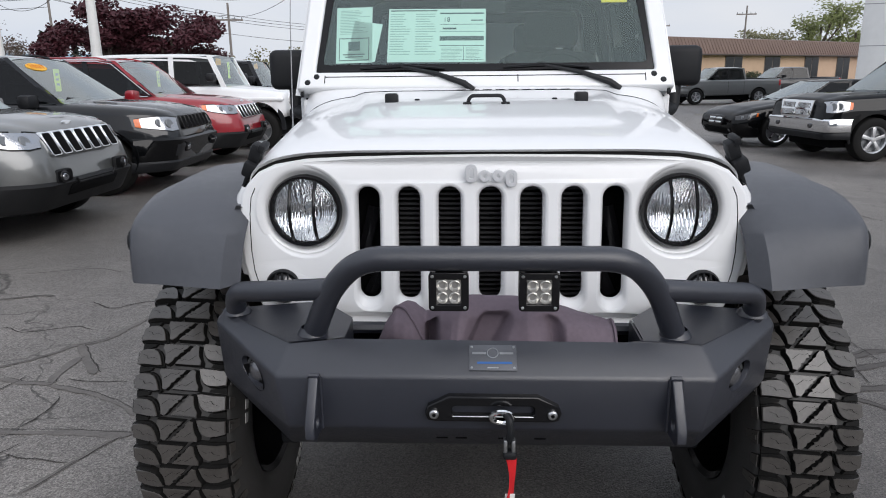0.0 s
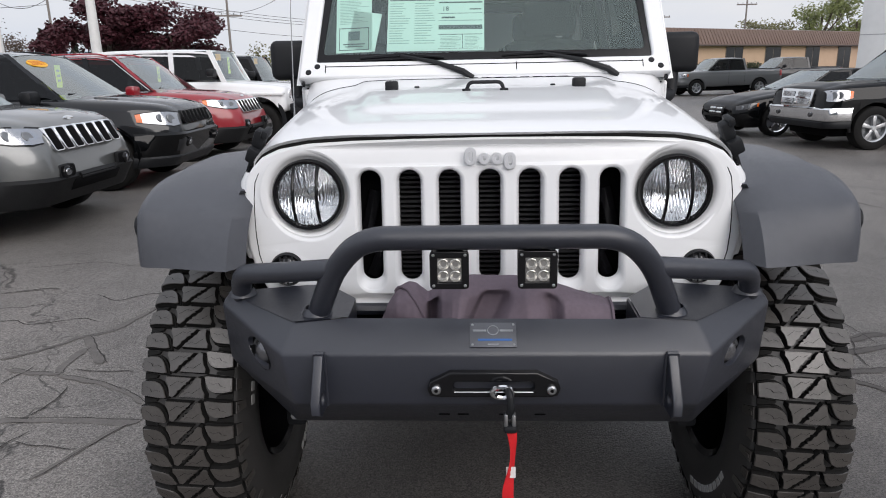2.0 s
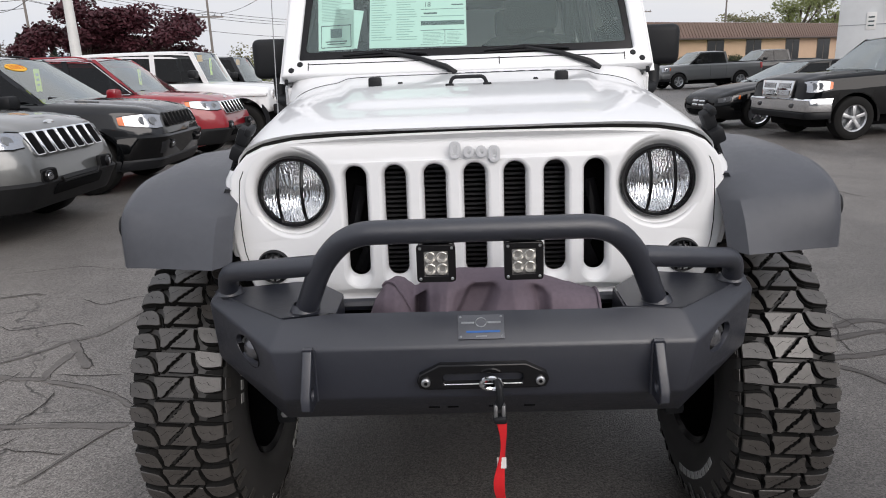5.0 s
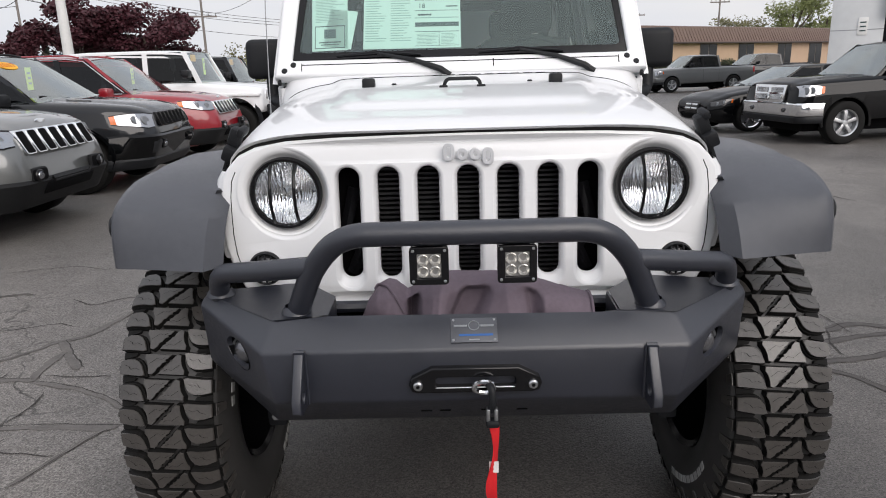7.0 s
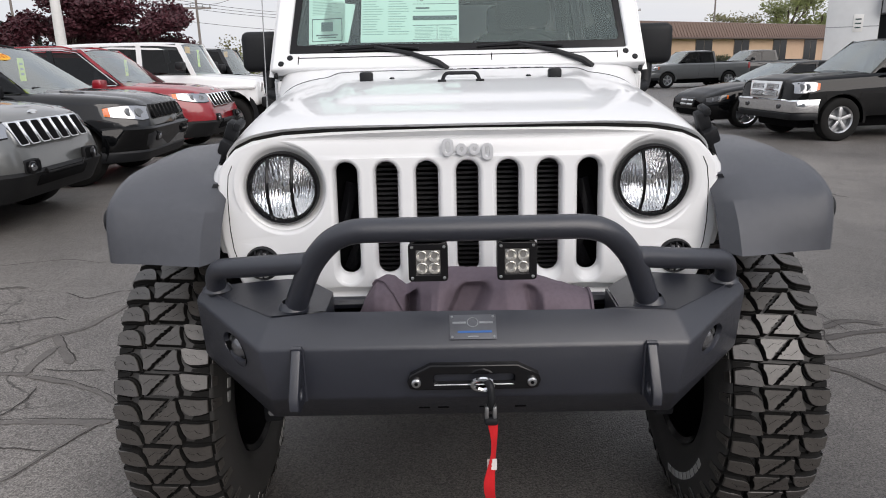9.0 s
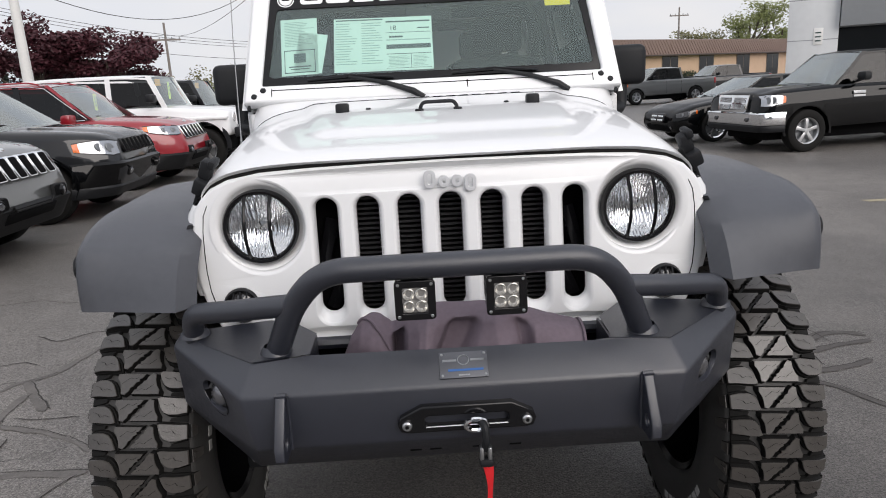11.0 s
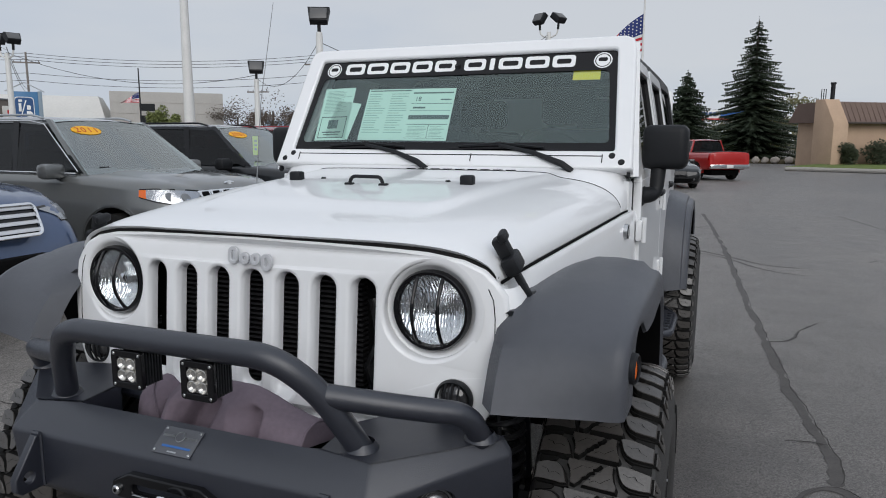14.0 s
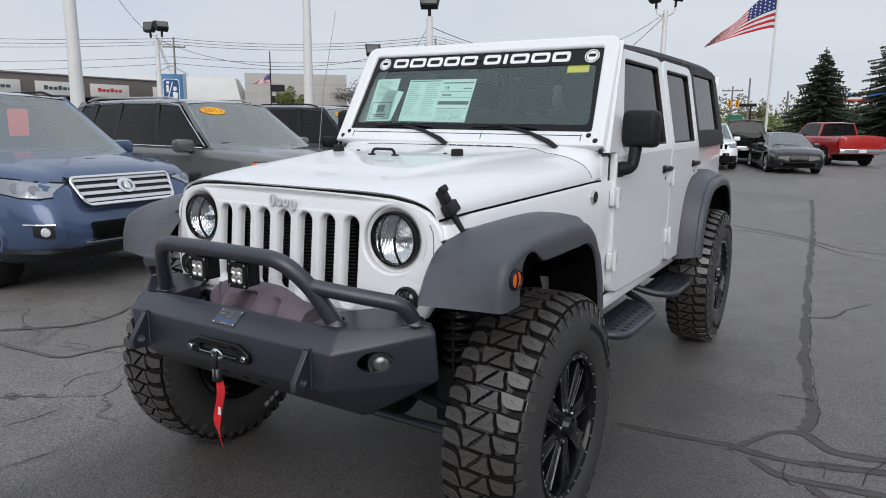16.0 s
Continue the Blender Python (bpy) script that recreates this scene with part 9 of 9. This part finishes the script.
def lamp_post(x, y, h, r0, heads, z0=None):
    p = thing("lamp_post", "tapered white lamp post with dark floodlights", "lamp post", "lamp posts of the lot", pose(x, y, ground_z(x, y) if z0 is None else z0))
    bm = B()
    tube(bm, [(0, 0, 0), (0, 0, h * 0.98), (0, 0, h)], [r0, r0 * 0.62, r0 * 0.55], 14)
    part("pole", bm, POLEW, p)
    bm = B()
    tube(bm, [(0, 0, 0), (0, 0, 0.55)], r0 * 1.9, 16)
    part("base", bm, CONC, p)
    if len(heads) > 1:
        bm = B()
        tube(bm, rounded([(-0.38, 0, h + 0.15), (-0.34, 0, h - 0.1), (0, 0, h - 0.25), (0.34, 0, h - 0.1), (0.38, 0, h + 0.15)], 0.1), 0.035, 8)
        part("crossbar", bm, POLEW, p)
    for k, (yaw, tilt) in enumerate(heads):
        floodlight(p, (0 if len(heads) == 1 else (-0.38 if k == 0 else 0.38), 0, h + (0.0 if len(heads) == 1 else 0.12)), yaw, tilt)


lamp_post(-9.30, 15.4, 4.45, 0.15, [(25, -25)])
lamp_post(-11.70, 12.9, 5.2, 0.16, [(30, -25)])
lamp_post(-13.36, 7.2, 6.2, 0.17, [(40, -25)])
lamp_post(-15.15, 20.4, 3.95, 0.14, [(35, -25)])
lamp_post(-5.75, 27.6, 6.2, 0.15, [(-30, -30), (60, -50)])
lamp_post(-25.4, 18.2, 5.0, 0.15, [(10, -15), (70, -45)])


def utility_pole(x, y, h, arms, yaw):
    p = thing("utility_pole", "grey wooden utility pole with a crossarm", "pole", "utility poles along the street", pose(x, y, -0.3, 0, 0, yaw))
    bm = B()
    tube(bm, [(0, 0, 0), (0, 0, h)], [0.13, 0.09], 10)
    part("pole", bm, WOOD, p)
    for z in arms:
        bm = B()
        box(bm, (-1.2, 1.2), (-0.06, 0.06), (z - 0.07, z + 0.07))
        arm = part("crossarm", bm, WOOD, p)
        for q in (-1.1, -0.5, 0.5, 1.1):
            bm = B()
            tube(bm, [(q, 0, z + 0.05), (q, 0, z + 0.24)], 0.04, 6)
            part("insulator", bm, GREYMET, arm)


for x, y, h, arms, yaw in ((-37.2, 60, 10.3, (9.6,), 10), (-21.3, 60, 8.0, (6.6,), 20), (-46.0, 62, 8.2, (7.2,), 10), (-63.0, 48, 10.5, (9.5,), 40), (-33.0, 66, 7.8, (6.8,), 10), (-12.6, 88, 6.4, (5.9,), 0),
                          (-6.2, 84, 5.6, (), 0), (33.5, 88, 9.6, (8.6,), 0), (25.0, 95, 8.6, (7.8,), 0)):
    utility_pole(x, y, h, arms, yaw)


def wire(a, b, sag, r=0.022):
    A, C = Vector(a), Vector(b)
    bm = B()
    tube(bm, [A.lerp(C, u) - Vector((0, 0, sag * 4 * u * (1 - u))) for u in [k / 20 for k in range(21)]], r, 5)
    tagged(part("cable", bm, WIRE), "thin black overhead cable", "cable", "overhead cables")


for z, dz in ((9.5, 0), (9.8, 0.25), (10.1, 0.6), (8.2, -0.4), (7.5, -0.9)):
    wire((-98, 18, z + dz), (-63.0, 48, z), 0.8)
    wire((-63.0, 48, z), (-37.2, 60, z + 0.1), 0.7)
    if z > 8:
        wire((-37.2, 60, z + 0.1), (-13.7, 84, z - 3.0), 0.9)
for z in (6.4, 6.8):
    wire((-63, 48, z), (-25.4, 18.2, 5.0 if z < 6.5 else 5.2), 0.6, 0.014)
wire((-25.4, 18.2, 5.0), (-15.15, 20.4, 4.0), 0.7, 0.010)
wire((-15.15, 20.4, 3.9), (-9.3, 15.4, 4.3), 0.7, 0.008)
wire((-9.3, 15.4, 4.25), (-5.75, 27.6, 6.0), 1.2, 0.010)
wire((-13.36, 7.2, 6.0), (-25.4, 18.2, 5.1), 0.5, 0.008)
wire((-5.75, 27.6, 5.9), (-21.3, 60, 6.7), 0.8, 0.014)
wire((-21.3, 60, 6.7), (-37.2, 60, 8.4), 0.7, 0.018)

FLAGRED = mat("flag_red", (0.50, 0.025, 0.04), 0.75, var=0.08)
FLAGWHITE = mat("flag_white", (0.72, 0.72, 0.72), 0.75, var=0.05)
FLAGBLUE = mat("flag_blue", (0.025, 0.04, 0.16), 0.75, var=0.08)


def flag(x, y, ztop, W, H, poleh, r, yaw, droop, polemat):
    f = thing("flag_on_pole", "striped flag flying from a tall pole", "flag", "", pose(x, y, -0.2, 0, 0, yaw))
    bm = B()
    tube(bm, [(0, 0, 0), (0, 0, poleh)], [r, r * 0.6], 10)
    part("pole", bm, polemat, f)

    def at(u, v):
        return Vector((-0.06 - W * u * (0.96 - 0.10 * v), 0.16 * W * math.sin(u * 9 + v * 2.2) * u ** 0.6 * 0.6, ztop - H * (1 - v) * (1 - 0.90 * u) - droop * u ** 1.15 + 0.04 * H * math.sin(u * 8 + 1) * u))
    for k in range(13):
        bm = B()
        v0, v1 = 1 - (k + 1) / 13, 1 - k / 13
        u0 = 0.40 if k < 7 else 0.0
        grid(bm, [[at(u0 + (1 - u0) * i / 20, v0), at(u0 + (1 - u0) * i / 20, v1)] for i in range(21)])
        part("stripe", bm, FLAGRED if k % 2 == 0 else FLAGWHITE, f)
    bm = B()
    grid(bm, [[at(0.40 * i / 10, 1 - 7 / 13 + (7 / 13) * j / 8) for j in range(9)] for i in range(11)])
    canton = part("canton", bm, FLAGBLUE, f)
    for i in range(6):
        for j in range(5):
            c = at(0.04 + 0.064 * i, 1 - 7 / 13 + (7 / 13) * (0.12 + 0.19 * j))
            bm = B()
            disc(bm, c + Vector((0, -0.02, 0)), 0.016 * W * 0.7, (0, -1, 0), 0.03, 5)
            part("star", bm, FLAGWHITE, canton)


flag(-4.55, 53.0, 11.2, 4.9, 2.7, 13.0, 0.10, 0, 3.6, POLEW)
flag(-38.6, 38.0, 5.3, 1.3, 0.8, 7.0, 0.07, 45, 0.75, BLACKPL)
# filling station board, road sign and signals far off
board = thing("station_board", "white canopy board with red and blue bands", "sign", "", pose(0.2, 90, 0, 0, 0, 8))
bm = B()
box(bm, (-2.3, 4.0), (-0.2, 3.0), (4.35, 5.55), 0.03)
part("board", bm, WHITEPL, board)
for x0, x1, z0, z1, mt in ((-2.2, 4.0, 4.38, 4.55, SIGNRED), (1.0, 4.0, 4.62, 5.45, BLUEBADGE), (-1.9, -1.5, 4.8, 5.3, SIGNBLUE), (-1.4, -1.0, 4.8, 5.3, SIGNBLUE), (-0.9, -0.5, 4.8, 5.3, SIGNBLUE), (-0.4, 0.0, 4.8, 5.3, SIGNBLUE), (0.1, 0.5, 4.8, 5.3, SIGNBLUE)):
    bm = B()
    box(bm, (x0, x1), (-0.23, -0.2), (z0, z1))
    part("band", bm, mt, board)
for x in (-1.0, 3.2):
    bm = B()
    tube(bm, [(x, 1.0, -0.2), (x, 1.0, 4.4)], 0.18, 8)
    part("post", bm, POLEW, board)
rs = thing("road_sign", "green road sign on a post", "sign", "", pose(-11.4, 84.0, -0.2))
bm = B()
tube(bm, [(0, 0, 0), (0, 0, 2.9)], 0.05, 8)
part("post", bm, GREYMET, rs)
bm = B()
box(bm, (-0.8, 0.8), (-0.08, -0.05), (2.0, 2.9), 0.02)
part("panel", bm, mat("road_sign_green", (0.01, 0.14, 0.07), 0.5), rs)
sg = thing("traffic_signals", "yellow traffic signals hung between two grey poles", "traffic light", "", pose(-12.0, 84.4, -0.2))
for x in (-1.75, 1.75):
    bm = B()
    tube(bm, [(x, 0, 0), (x, 0, 7.0)], [0.13, 0.09], 8)
    part("mast", bm, WOOD, sg)
bm = B()
tube(bm, [(-1.75, 0, 5.0), (-0.6, 0, 4.62), (0.2, 0, 4.55), (0.8, 0, 4.62), (1.75, 0, 5.0)], 0.03, 5)
part("span_wire", bm, WIRE, sg)
for x in (-0.2, 0.6):
    bm = B()
    box(bm, (x - 0.16, x + 0.16), (-0.16, 0.16), (3.75, 4.6), 0.04)
    hs = part("housing", bm, mat("signal_yellow", (0.80, 0.38, 0.03), 0.5), sg)
    for q in (3.92, 4.17, 4.42):
        bm = B()
        disc(bm, (x, -0.17, q), 0.09, (0, -1, 0), 0.03, 14)
        part("lens", bm, DARK, hs)
bl2 = thing("lot_lamp", "short dark lamp with a flat head", "lamp post", "", pose(-5.0, 48.0, -0.2))
bm = B()
tube(bm, [(0, 0, 0), (0, 0, 3.0)], 0.06, 8)
part("pole", bm, BLACKPL, bl2)
bm = B()
box(bm, (-0.7, 0.35), (-0.2, 0.2), (2.95, 3.15), 0.04)
part("lamp_head", bm, BLACKPL, bl2)
